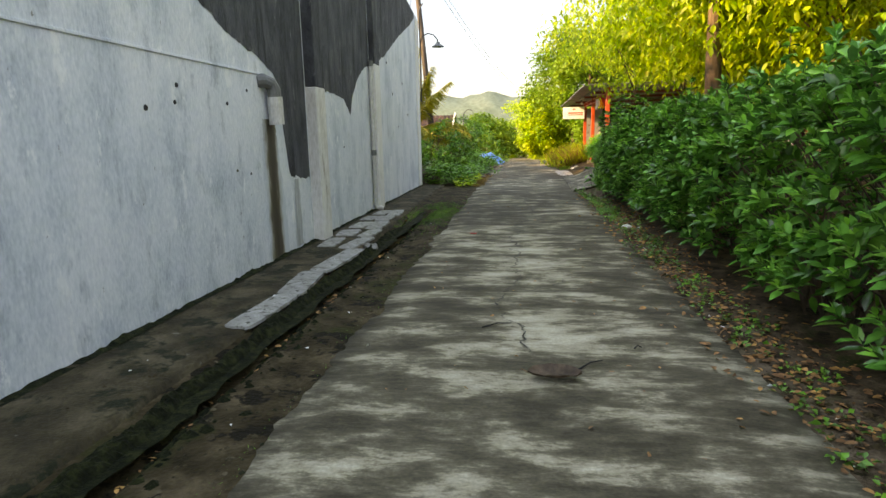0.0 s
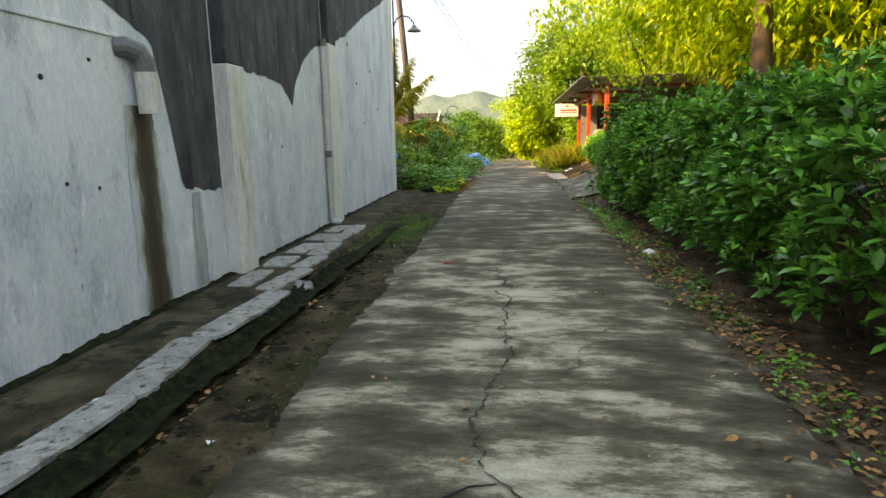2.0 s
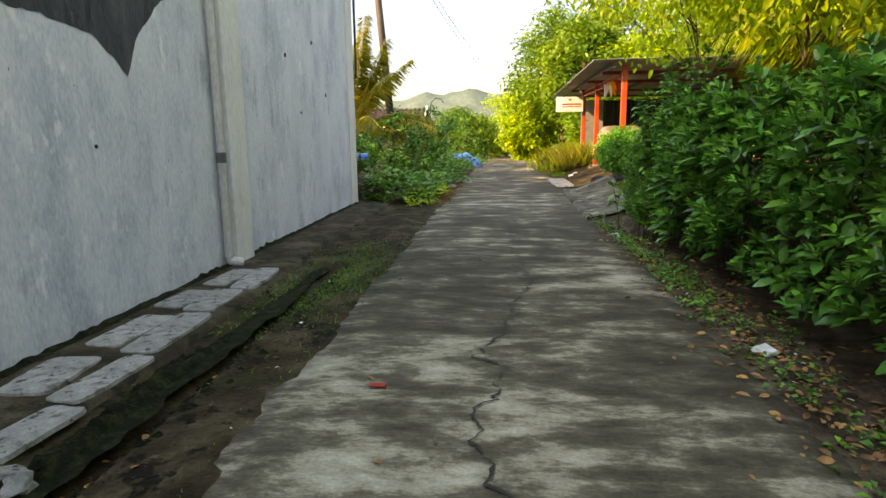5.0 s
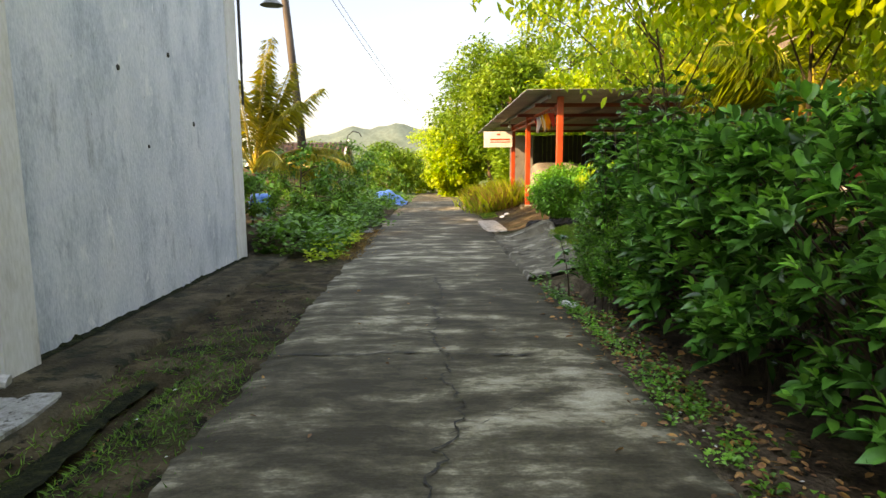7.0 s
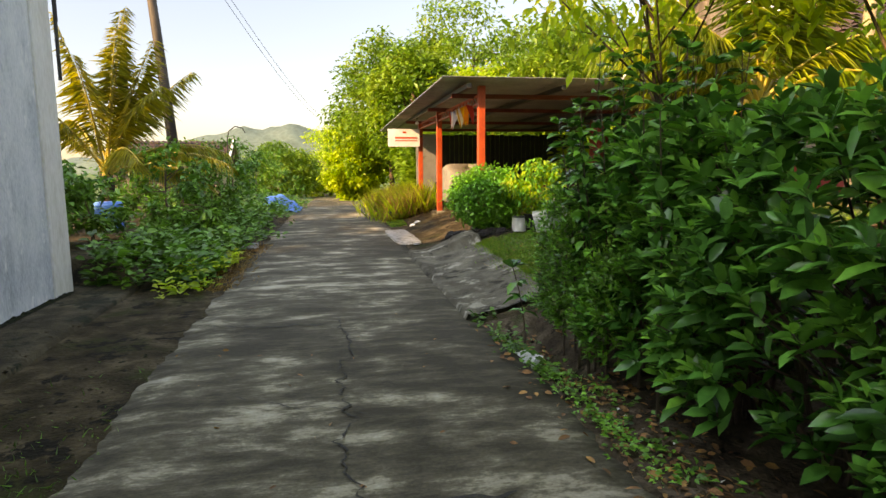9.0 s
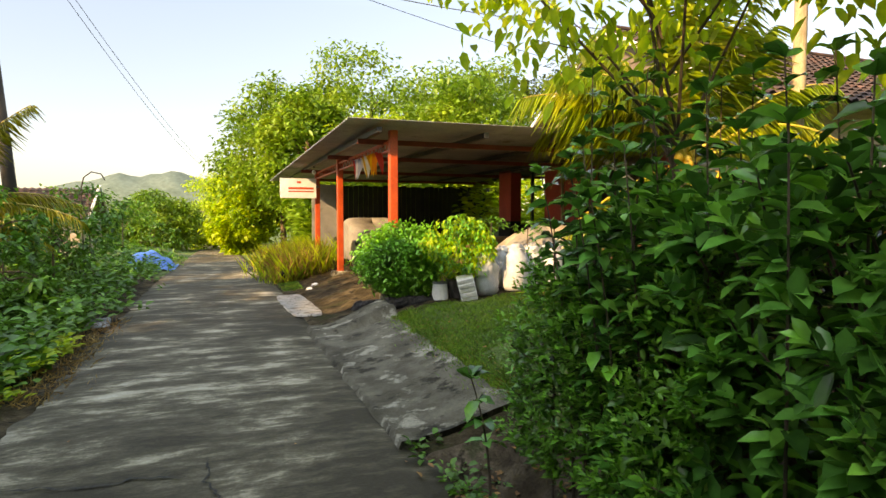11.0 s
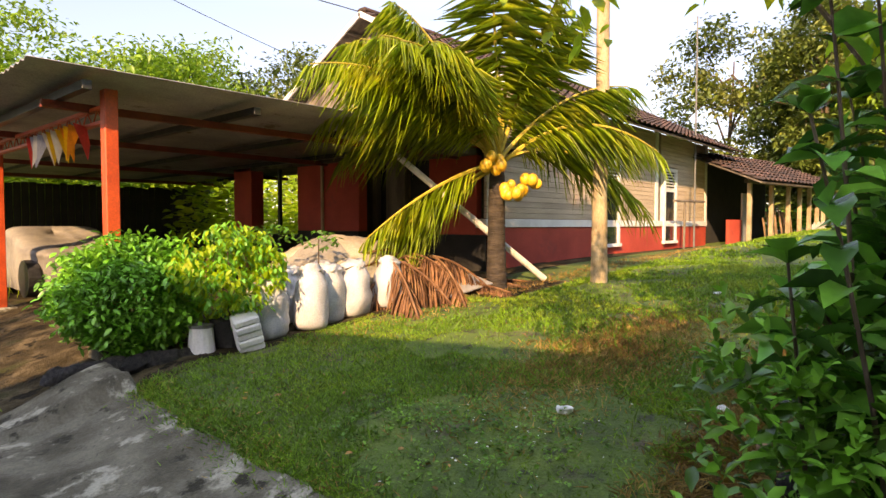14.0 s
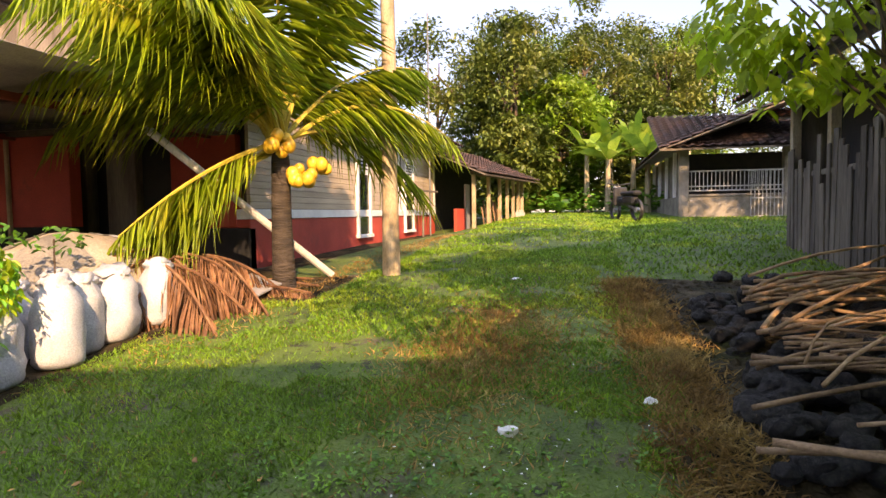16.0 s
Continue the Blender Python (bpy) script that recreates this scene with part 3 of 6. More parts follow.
def slab(x, y, w, d, turn, parent, z=0.042, mat=SLAB):
    """A thin, broken-edged concrete slab."""
    bm = bmesh.new()
    ring = []
    n = 40
    for k in range(n):
        a = 2 * math.pi * k / n
        c, s_ = math.cos(a), math.sin(a)
        q = 1 / (c ** 8 + s_ ** 8) ** 0.125
        px, py = c * q * w / 2, s_ * q * d / 2
        cut = 1 + 0.09 * noise.noise(((x + px) * 5, (y + py) * 5, 1)) + 0.06 * noise.noise(((x + px) * 15, (y + py) * 15, 3)) - 0.05
        ring.append((px * cut, py * (0.6 + 0.4 * cut)))
    lo = [bm.verts.new((px, py, -0.03)) for px, py in ring]
    hi = [bm.verts.new((px * 0.975, py * 0.985, -0.006)) for px, py in ring]
    bm.faces.new(hi)
    for k in range(n):
        bm.faces.new((lo[k], lo[(k + 1) % n], hi[(k + 1) % n], hi[k]))
    ob = part("slab", bm, mat, parent)
    ob.matrix_basis = pose(x, y, z, rng.uniform(-0.4, 0.4), rng.uniform(-0.4, 0.4), turn)
    return ob


y = 6.5
while y < 13.4:
    d = rng.uniform(0.5, 0.9) if y > 9 else rng.uniform(0.9, 1.3)
    slab(-2.66 - 0.05 * (y > 9) - 0.17 * smooth(y, 9.5, 12) + rng.uniform(-0.04, 0.04), y + d / 2, rng.uniform(0.2, 0.3), d, rng.uniform(-6, 6), footing)
    if y > 9.3:
        slab(-3.1 + 0.05 * rng.uniform(-1, 1), y + d / 2, rng.uniform(0.22, 0.34), d * 0.8, rng.uniform(-6, 6), footing, 0.046)
    y += d + (rng.uniform(0.01, 0.05) if y > 9 else -0.02)
for x, y, w, d in ((-3.2, 5.9, 0.12, 0.35), (-2.95, 4.1, 0.06, 0.3), (-2.9, 15.2, 0.18, 0.5), (-2.95, 17.3, 0.2, 0.6), (-2.2, 21.7, 0.35, 0.9), (-1.95, 22.9, 0.3, 0.8)):
    slab(x, y, w, d, rng.uniform(-15, 15), footing, 0.022)
tagged(slab(0.82, 23.7, 0.5, 2.6, 1, None, 0.03), "pale concrete slab laid beside the lane", "slab", kind="structure").name = "pavement_slab"

# ---- the long white wall ----
WX = -3.385


def wall_top(y):
    return 4.45 + 0.15 * min(max(19.1 - y, 0), 6)


bm = bmesh.new()
prof = [(-12, wall_top(-12))] + [(y, wall_top(y)) for y in (13.1, 16, 19.13)]
front, back = [], []
for x, store in ((WX, front), (-7.5, back)):
    store += [bm.verts.new((x, -12, -0.3))] + [bm.verts.new((x, y, z)) for y, z in prof] + [bm.verts.new((x, 19.13, -0.3))]
bm.faces.new(front)
bm.faces.new(back[::-1])
for k in range(len(front)):
    bm.faces.new((front[k], back[k], back[(k + 1) % len(front)], front[(k + 1) % len(front)]))
wall = tagged(part("wall_west", bm, PAINT), "tall white rendered wall, streaked with grey stains", "wall", kind="structure")
part("pilaster", boxed((WX - 0.02, 10.28, -0.1), (-3.235, 10.64, 2.06), 0.012), PAINT_EDGE, wall)
part("pilaster", boxed((WX - 0.02, 10.283, 2.06), (-3.238, 10.637, 5.3), 0.012), PLASTER, wall)
part("pilaster", boxed((WX - 0.02, 13.72, -0.1), (-3.27, 14.1, 2.72), 0.012), PAINT_EDGE, wall)
part("pilaster", boxed((WX - 0.02, 13.723, 2.72), (-3.273, 14.097, 5.15), 0.012), PLASTER, wall)
part("pilaster", boxed((WX - 0.02, 18.72, -0.1), (-3.36, 19.14, 4.4), 0.008), PAINT_EDGE, wall)
part("coping", boxed((WX - 0.02, -12, 2.085), (WX + 0.012, 8.9, 2.11), 0.004), PAINT, wall, "ledge where the lower render ends")


def coat(name, edge, mat, label, off=0.003, up=True):
    """A patch of render: a strip between a ragged lower edge (y, z) and the wall's top."""
    vs, fs, ys = [], [], [edge[0][0]]
    while ys[-1] < edge[-1][0] - 0.05:
        ys.append(ys[-1] + 0.05)
    for i, yy in enumerate(ys):
        z = table(yy, edge) + 0.035 * noise.noise((yy * 7, 0, 2)) + 0.02 * noise.noise((yy * 25, 0, 4))
        vs += [(WX + off, yy, z), (WX + off, yy, wall_top(yy) - 0.02)]
        if i:
            fs.append((2 * i - 2, 2 * i, 2 * i + 1, 2 * i - 1))
    return mesh(name, vs, fs, mat, wall, label)


coat("bare_plaster", ((4.2, 5.3), (5.5, 4.0), (7.0, 2.95), (7.73, 2.62), (8.21, 2.42), (8.94, 2.26), (9.3, 2.1), (9.45, 1.5), (9.56, 0.95), (10.28, 0.87)), PLASTER, "dark bare cement plaster")
coat("bare_plaster", ((10.64, 2.05), (11.5, 2.05), (12.0, 2.0), (12.35, 1.75), (12.5, 2.05), (12.9, 2.4), (13.4, 2.62), (13.72, 2.68)), PLASTER, "dark bare cement plaster")
coat("bare_plaster", ((14.1, 2.75), (15, 3.0), (16.5, 3.6), (18, 4.1), (18.7, 4.4)), PLASTER, "dark bare cement plaster")


def flow(y0, w, z0, z1, mat, name="stain", off=0.006, drift=0.1):
    vs, fs = [], []
    n = 90
    for k in range(n + 1):
        z = z0 + (z1 - z0) * k / n
        c = y0 + 0.04 * noise.noise((z * 2, y0, 1)) + drift * k / n
        ww = w * (0.7 + 0.5 * k / n)
        lo = c - ww / 2 * (1 + 0.25 * noise.noise((z * 5, y0, 7)) + 0.15 * noise.noise((z * 21, y0, 3)))
        hi = c + ww / 2 * (1 + 0.25 * noise.noise((z * 5, y0, 17)) + 0.15 * noise.noise((z * 21, y0, 13)))
        vs += [(WX + off, lo, z), (WX + off, hi, z)]
        if k:
            fs.append((2 * k - 2, 2 * k - 1, 2 * k + 1, 2 * k))
    mesh(name, vs, fs, mat, wall, "brown water stain")


DAMP = surf("damp_whitewash", ((0.28, 0.29, 0.285), (0.36, 0.38, 0.385), (0.46, 0.485, 0.50)), scale=5, stretch=(1, 2.5, 0.3), bump=0.3, detail=10)


def soaked(name, centre, half):
    """Whitewash soaked brown along a line, fading raggedly into the paint on both sides."""
    m = bpy.data.materials.new(name)
    m.use_nodes = True
    n, l = m.node_tree.nodes, m.node_tree.links
    p = n["Principled BSDF"]
    p.inputs["Roughness"].default_value = 0.75
    tc, mp, ns, xyz = n.new("ShaderNodeTexCoord"), n.new("ShaderNodeMapping"), n.new("ShaderNodeTexNoise"), n.new("ShaderNodeSeparateXYZ")
    mp.inputs["Scale"].default_value = (1, 2.2, 0.6)
    ns.inputs["Scale"].default_value, ns.inputs["Detail"].default_value, ns.inputs["Roughness"].default_value = 4, 10, 0.7
    l.new(tc.outputs["Object"], mp.inputs[0])
    l.new(mp.outputs[0], ns.inputs["Vector"])
    l.new(tc.outputs["Object"], xyz.inputs[0])
    last = xyz.outputs["Y"]
    for op, v in (("SUBTRACT", centre), ("ABSOLUTE", 0), ("DIVIDE", half)):
        q = n.new("ShaderNodeMath")
        q.operation = op
        l.new(last, q.inputs[0])
        q.inputs[1].default_value = v
        last = q.outputs[0]
    wob = n.new("ShaderNodeMath")
    wob.operation = "MULTIPLY_ADD"
    wob.inputs[1].default_value, wob.inputs[2].default_value = 1.1, -0.55
    l.new(ns.outputs["Fac"], wob.inputs[0])
    tot = n.new("ShaderNodeMath")
    l.new(last, tot.inputs[0])
    l.new(wob.outputs[0], tot.inputs[1])
    r = n.new("ShaderNodeValToRGB")
    e = r.color_ramp.elements
    for k in range(3):
        e.new(0.5)
    for k, (at, c) in enumerate(((0.1, (0.045, 0.034, 0.02)), (0.38, (0.085, 0.07, 0.045)), (0.5, (0.20, 0.185, 0.145)), (0.62, (0.37, 0.375, 0.355)), (0.82, (0.50, 0.545, 0.585)))):
        e[k].position, e[k].color = at, (*c, 1)
    l.new(tot.outputs[0], r.inputs[0])
    l.new(r.outputs[0], p.inputs["Base Color"])
    return m


flow(9.03, 0.5, 1.62, 0.0, soaked("soaked_whitewash", 9.06, 0.26), "stain", 0.005)
flow(9.76, 0.2, 0.9, 0.05, DAMP, "streak", 0.005, 0.0)
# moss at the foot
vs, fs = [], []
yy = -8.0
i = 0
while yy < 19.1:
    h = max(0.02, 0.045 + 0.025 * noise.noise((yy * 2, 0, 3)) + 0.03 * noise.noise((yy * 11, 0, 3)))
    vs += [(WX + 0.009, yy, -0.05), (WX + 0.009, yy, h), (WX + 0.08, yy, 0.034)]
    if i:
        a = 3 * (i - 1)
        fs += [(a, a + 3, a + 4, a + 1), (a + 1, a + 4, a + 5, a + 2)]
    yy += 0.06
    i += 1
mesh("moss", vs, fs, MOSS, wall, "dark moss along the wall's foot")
for yy, z, r in ((7.25, 1.86, 0.022), (6.8, 1.66, 0.025), (7.2, 1.72, 0.02), (8.1, 1.75, 0.02), (8.55, 1.9, 0.016), (8.2, 1.1, 0.014), (8.5, 1.05, 0.014), (9.7, 1.2, 0.016), (10.9, 1.4, 0.016), (11.9, 1.25, 0.016), (15.2, 2.9, 0.03), (15.7, 2.3, 0.03), (16.8, 2.6, 0.03), (16.2, 1.6, 0.02), (17.4, 1.9, 0.03)):
    part("putlog_hole", tubed([(WX + 0.0, yy, z), (WX + 0.007, yy, z)], [r, r * 0.9], 7), DARK, wall)

# waste pipe with elbow, and downpipe
wp = thing("waste_pipe", "grey plastic elbow with a pale stub on the wall", "pipe", (-3.3, 9.0, 1.9))
def rel(o, pts):
    return [tuple(Vector(p) - o.matrix_basis.translation) for p in pts]
part("elbow", tubed(rel(wp, [(-3.42, 8.86, 2.02), (-3.36, 8.92, 2.03), (-3.31, 9.0, 2.0), (-3.29, 9.03, 1.94), (-3.29, 9.04, 1.84)]), 0.075, 12), PIPE, wp)
part("stub", tubed(rel(wp, [(-3.29, 9.04, 1.86), (-3.29, 9.05, 1.56)]), 0.085, 12), PIPE_WHITE, wp)
dp = thing("downpipe", "old white plastic downpipe beside the pilaster", "pipe", (-3.33, 13.62, 0))
part("pipe", tubed(rel(dp, [(-3.33, 13.62, 2.72), (-3.33, 13.62, 0.1)]), 0.04, 10), PIPE_WHITE, dp)
for z in (2.66, 1.05):
    part("socket", tubed(rel(dp, [(-3.33, 13.62, z), (-3.33, 13.62, z + 0.1)]), 0.047, 10), PIPE, dp)
part("shoe", tubed(rel(dp, [(-3.33, 13.62, 0.14), (-3.32, 13.63, 0.08), (-3.2, 13.66, 0.05)]), 0.05, 10), PIPE_WHITE, dp)
rise = thing("conduit", "thin dark conduit running up the wall's corner", "pipe", (-3.33, 19.2, 2.3))
part("pipe", tubed([(0, 0, 0), (0, 0.0, 2.4), (0.1, 0.02, 2.55)], 0.02, 6), METAL, rise)


# ---- the hedge ----
def shrub(x0, x1, y0, y1, top, rosettes, size, mats=(HEDGE_LEAF, HEDGE_TIP), label="dense dark green hedge shrub with glossy pointed leaves", name="hedge_shrub", group="shrubs of the hedge", inner=900):
    cx, cy = (x0 + x1) / 2 + 0.1, (y0 + y1) / 2
    gz = ground_z(cx, cy)
    ob = thing(name, label, "shrub", (cx, cy, gz), group)
    tips = []
    while len(tips) < rosettes:
        z = rng.uniform(0.12, 1.0) ** 0.8 * top
        y = rng.uniform(y0, y1)
        front = x0 + 0.2 * noise.noise((y * 1.5, z * 1.5, 3)) + 0.1 * noise.noise((y * 3.7, z * 3.7, 6)) + 0.38 * max(0, (z / top) - 0.78) * 2 + 0.22 * max(0, 0.35 - z)
        if rng.random() < 0.62:
            x, out = front + abs(rng.normal(0, 0.12)), (-0.7, rng.normal(0, 0.5), 0.75)
        else:
            x, z = rng.uniform(x0 + 0.15, x1), top * rng.uniform(0.86, 1.08) + 0.2 * noise.noise((y * 1.3, x0, 8))
            out = (rng.normal(-0.2, 0.45), rng.normal(0, 0.45), 1.0)
        if y < y0 + 0.12:
            out = (out[0], -0.6, out[2])
        tips.append((x, y, z, *out))
    tips = np.array(tips)
    P, A, Ln, Ix = [], [], [], []
    for t in tips:
        d = unit(t[3:6])
        k = rng.integers(7, 12)
        a = np.cross(d, [0.3, 0.2, 0.9])
        a = unit(a)
        b = np.cross(d, a)
        th = np.arange(k) * 2.4 + rng.uniform(0, 6)
        spread = np.linspace(1.5, 0.35, k)[:, None]
        ax = (a * np.cos(th)[:, None] + b * np.sin(th)[:, None]) * spread + d
        P.append(t[:3] + d * np.linspace(-0.1, 0.02, k)[:, None])
        A.append(ax)
        Ln.append(size * np.linspace(1.15, 0.55, k) * rng.uniform(0.8, 1.15, k))
        young = rng.random() < 0.6
        Ix.append([1 if (young and j > k - 4) or rng.random() < 0.06 else 0 for j in range(k)])
    m = inner
    Q = np.column_stack([rng.uniform(x0 + 0.2, x1, m), rng.uniform(y0, y1, m), rng.uniform(0.15, 0.95, m) * top])
    P.append(Q)
    A.append(ball(m) * [1, 1, 0.6] + [-0.35, 0, -0.1])
    Ln.append(np.full(m, size * 0.95))
    Ix.append(np.zeros(m, int))
    P, A, Ln, Ix = np.concatenate(P), np.concatenate(A), np.concatenate(Ln), np.concatenate(Ix)
    off = np.array([cx, cy, 0])
    leaves("foliage", P - off, A, Ln, Ln * 0.42, list(mats), ob, index=Ix)
    bm = bmesh.new()
    for t in tips[:: max(1, len(tips) // 46)]:
        r = np.array([cx + rng.uniform(-0.25, 0.35), cy + (t[1] - cy) * 0.45, 0]) - off
        q = t[:3] - off
        mid = (r + q) / 2 + [0.12, rng.normal(0, 0.06), 0.05]
        tube(bm, [r - [0, 0, 0.05], mid, q], [0.013, 0.009, 0.004], 5, False)
    part("branchwork", bm, BARK, ob)
    return ob


y = -3.0
while y < 13.2:
    far = y < 6
    shrub(1.12, 2.5, y, y + 1.5, 1.86 - 0.22 * smooth(y, 4.5, 9.5) + 0.12 * noise.noise((y * 0.8, 0, 0)), 235 if not far else 180, 0.14, inner=760)
    y += 1.36
shrub(1.02, 2.4, 13.15, 14.6, 1.6, 260, 0.145, inner=800)
shrub(1.08, 2.3, 14.4, 15.7, 1.58, 240, 0.145, inner=760)
shrub(1.34, 2.4, 15.5, 16.35, 1.56, 210, 0.125, inner=420)
# the hedge's end: small-leaved below, tall large-leaved shoots above
shrub(1.03, 2.2, 15.2, 16.5, 1.24, 900, 0.06, (SMALL_LEAF, HEDGE_TIP), "low small-leaved shrub at the hedge's end", inner=2200)


def shoot(x, y, h, lean, size=0.13, n=9):
    ob = thing("hedge_shoot", "tall upright shoot with large green leaves", "shrub", (x, y, ground_z(x, y)), "tall shoots of the hedge")
    P, A, Ln = [], [], []
    pts = [(0, 0, 0)]
    for k in range(1, 7):
        u = k / 6
        pts.append((lean[0] * u * u, lean[1] * u * u, h * u))
    part("stem", tubed(pts, [0.009 - 0.001 * k for k in range(7)], 6), BARK, ob)
    for k in range(n):
        u = 0.35 + 0.65 * (k + 0.5) / n
        p = np.array([lean[0] * u * u, lean[1] * u * u, h * u])
        for j in range(4 if k < n - 1 else 7):
            th = rng.uniform(0, 6.28)
            P.append(p)
            A.append([math.cos(th), math.sin(th), rng.uniform(-0.1, 0.7) if k < n - 1 else rng.uniform(0.5, 1.4)])
            Ln.append(size * rng.uniform(0.75, 1.25))
    Ln = np.array(Ln)
    leaves("foliage", np.array(P), np.array(A), Ln, Ln * 0.5, [HEDGE_LEAF, HEDGE_TIP], ob, index=(rng.random(len(Ln)) < 0.3).astype(int), droop=0.4)


for x, y, h, lx, ly in ((1.15, 16.15, 1.95, -0.05, 0.1), (1.3, 15.8, 2.15, 0.1, 0.0), (1.25, 16.3, 1.75, -0.1, 0.2), (1.55, 16.35, 2.2, 0.0, 0.1), (1.75, 16.1, 2.05, 0.15, 0.1), (1.45, 15.7, 1.95, -0.1, 0.0), (1.1, 15.7, 1.75, -0.12, 0.1), (1.9, 16.35, 1.9, 0.1, 0.2), (1.35, 16.0, 1.7, -0.25, 0.15), (1.6, 15.9, 1.85, 0.0, 0.2), (1.2, 14.9, 1.8, -0.1, -0.05), (1.5, 13.4, 1.95, 0.0, 0.05), (1.7, 11.2, 2.1, 0.0, 0.0), (1.75, 8.3, 2.3, 0.05, 0.1), (1.4, 14.8, 1.95, 0.0, 0.0), (1.5, 15.1, 2.1, -0.05, 0.05), (1.35, 15.35, 2.0, -0.05, 0.0), (1.7, 15.5, 2.15, 0.05, 0.05), (1.6, 14.95, 2.05, 0.1, 0.0), (1.9, 15.2, 2.2, 0.0, 0.1), (1.45, 15.2, 1.85, -0.1, 0.05), (1.05, 16.0, 2.0, -0.05, 0.15), (1.2, 16.45, 1.6, 0.05, 0.1), (1.4, 16.4, 2.3, 0.1, 0.15), (1.65, 16.25, 2.35, 0.05, 0.05), (1.25, 15.6, 1.8, -0.05, 0.1), (2.05, 16.2, 2.2, 0.1, 0.1), (1.0, 15.8, 1.7, -0.15, 0.05), (1.85, 15.9, 2.3, 0.0, 0.0)):
    shoot(max(x, 1.22), y - 0.18 * (y > 15.9), h, (lx, ly), 0.12, 14)
shoot(1.02, 16.62, 0.75, (-0.12, 0.05), 0.14, 4)
shoot(1.35, 16.72, 0.55, (0.05, 0.1), 0.16, 3)


# ---- trees ----
def tree(x, y, h, trunk_r, crown, count, leaf, mat, label, lean=(0, 0), limbs=9, base=0.35, fine=False, name="tree", bark=BARK, clumps=None, z=None, flat=0.7, clump_r=0.28):
    """A tapered trunk, limbs, and a crown of many leaf clumps: crown = (radius, bottom, top)."""
    gz = ground_z(x, y) if z is None else z
    ob = thing(name, label, "tree", (x, y, gz))
    top = np.array([lean[0], lean[1], h])
    pts = [tuple(top * u * np.array([u, u, 1]) + [0.06 * h / 6 * math.sin(5 * u + x), 0.06 * h / 6 * math.cos(4 * u + y), 0]) for u in np.linspace(0, 0.85, 7)]
    bm = tubed([(0, 0, -0.2)] + pts, [trunk_r * 1.25] + [trunk_r * (1 - 0.8 * u) for u in np.linspace(0, 1, 7)], 8)
    part("trunk", bm, bark, ob, smooth=True)
    R, zb, zt = crown
    nc = clumps or max(14, int(count / 60))
    cen = ball(nc) * rng.uniform(0.35, 1.0, (nc, 1)) ** 0.5
    cen = cen * [R, R, (zt - zb) / 2] + [lean[0], lean[1], (zt + zb) / 2]
    bm = bmesh.new()
    for k in range(min(limbs, nc)):
        u = rng.uniform(base, 0.8)
        s = top * u * np.array([u, u, 1])
        q = cen[k]
        mid = (s + q) / 2 + [0, 0, 0.1 * R]
        tube(bm, [s, mid, q], [trunk_r * 0.42, trunk_r * 0.25, trunk_r * 0.08], 5, False)
    part("branchwork", bm, bark, ob)
    per = int(count / nc)
    P = np.repeat(cen, per, 0) + ball(nc * per) * rng.uniform(0, 1, (nc * per, 1)) ** 0.6 * (R * clump_r) * [1, 1, flat]
    A = ball(len(P)) * [1, 1, 0.5] + [0, 0, -0.75 if fine and leaf > 0.09 else -0.25]
    Ln = leaf * rng.uniform(0.65, 1.25, len(P))
    leaves("crown", P, A, Ln, Ln * 0.5, mat, ob, fine=fine)
    return ob


# trees that stand in and behind the hedge
tree(2.32, 12.1, 5.2, 0.19, (1.5, 3.4, 5.8), 2200, 0.15, LIME_LEAF, "old tree with a thick brown trunk rising from the hedge", lean=(-0.3, -0.1), limbs=7, fine=True, base=0.62)
tree(2.0, 16.1, 3.8, 0.024, (1.7, 2.3, 5.0), 4200, 0.1, LIME_LEAF, "slender tree with sparse bright leaves at the hedge's end", lean=(-0.35, 0.35), limbs=12, fine=True)
tree(2.5, 14.8, 4.0, 0.024, (1.7, 2.1, 5.0), 8000, 0.115, LIME_LEAF, "slender lime-leaved tree behind the hedge", lean=(0.2, 0.4), limbs=14, fine=True)
tree(2.9, 13.4, 4.4, 0.03, (1.9, 1.8, 5.4), 15000, 0.12, LIME_LEAF, "slender lime-leaved tree behind the hedge", limbs=14, fine=True)
tree(3.6, 11.4, 4.8, 0.05, (2.1, 1.7, 5.0), 17000, 0.125, LIME_LEAF, "lime-leaved tree behind the hedge", limbs=14, fine=True)
tree(4.4, 8.2, 5.4, 0.07, (2.3, 1.7, 5.8), 16000, 0.13, LIME_LEAF, "lime-leaved tree behind the hedge", limbs=12)
tree(5.2, 14.6, 5.2, 0.06, (1.9, 2.6, 5.6), 6000, 0.12, LIME_LEAF, "lime-leaved tree beside the timber shed", limbs=12)
tree(3.9, 15.5, 3.2, 0.03, (1.0, 1.6, 3.3), 900, 0.12, LIME_LEAF, "thin tree with drooping leafy twigs above the stone pile", lean=(0.5, 0.5), limbs=12, fine=True)
# two unseen trees added behind the shed to shade the bungalow's front
tree(8.8, 9.0, 8.5, 0.14, (2.7, 3.6, 9.5), 5000, 0.22, TREE_LEAF, "unseen tall tree added to shade the bungalow", limbs=10, clumps=60)
tree(13.2, 9.6, 8.5, 0.14, (2.7, 3.2, 9.5), 5000, 0.22, TREE_LEAF, "unseen tall tree added to shade the bungalow", limbs=10, clumps=60)
# two unseen trees, added to dapple the wall's straight shadow edge
tree(-8.3, 11.5, 8.4, 0.12, (2.5, 5.6, 8.8), 2000, 0.2, TREE_LEAF, "unseen tree added behind the white wall for its shade", limbs=10, clumps=34)
tree(-8.4, 8.4, 8.6, 0.12, (1.8, 6.2, 9.2), 1800, 0.2, TREE_LEAF, "unseen tree added behind the white wall for its shade", limbs=10, clumps=30)
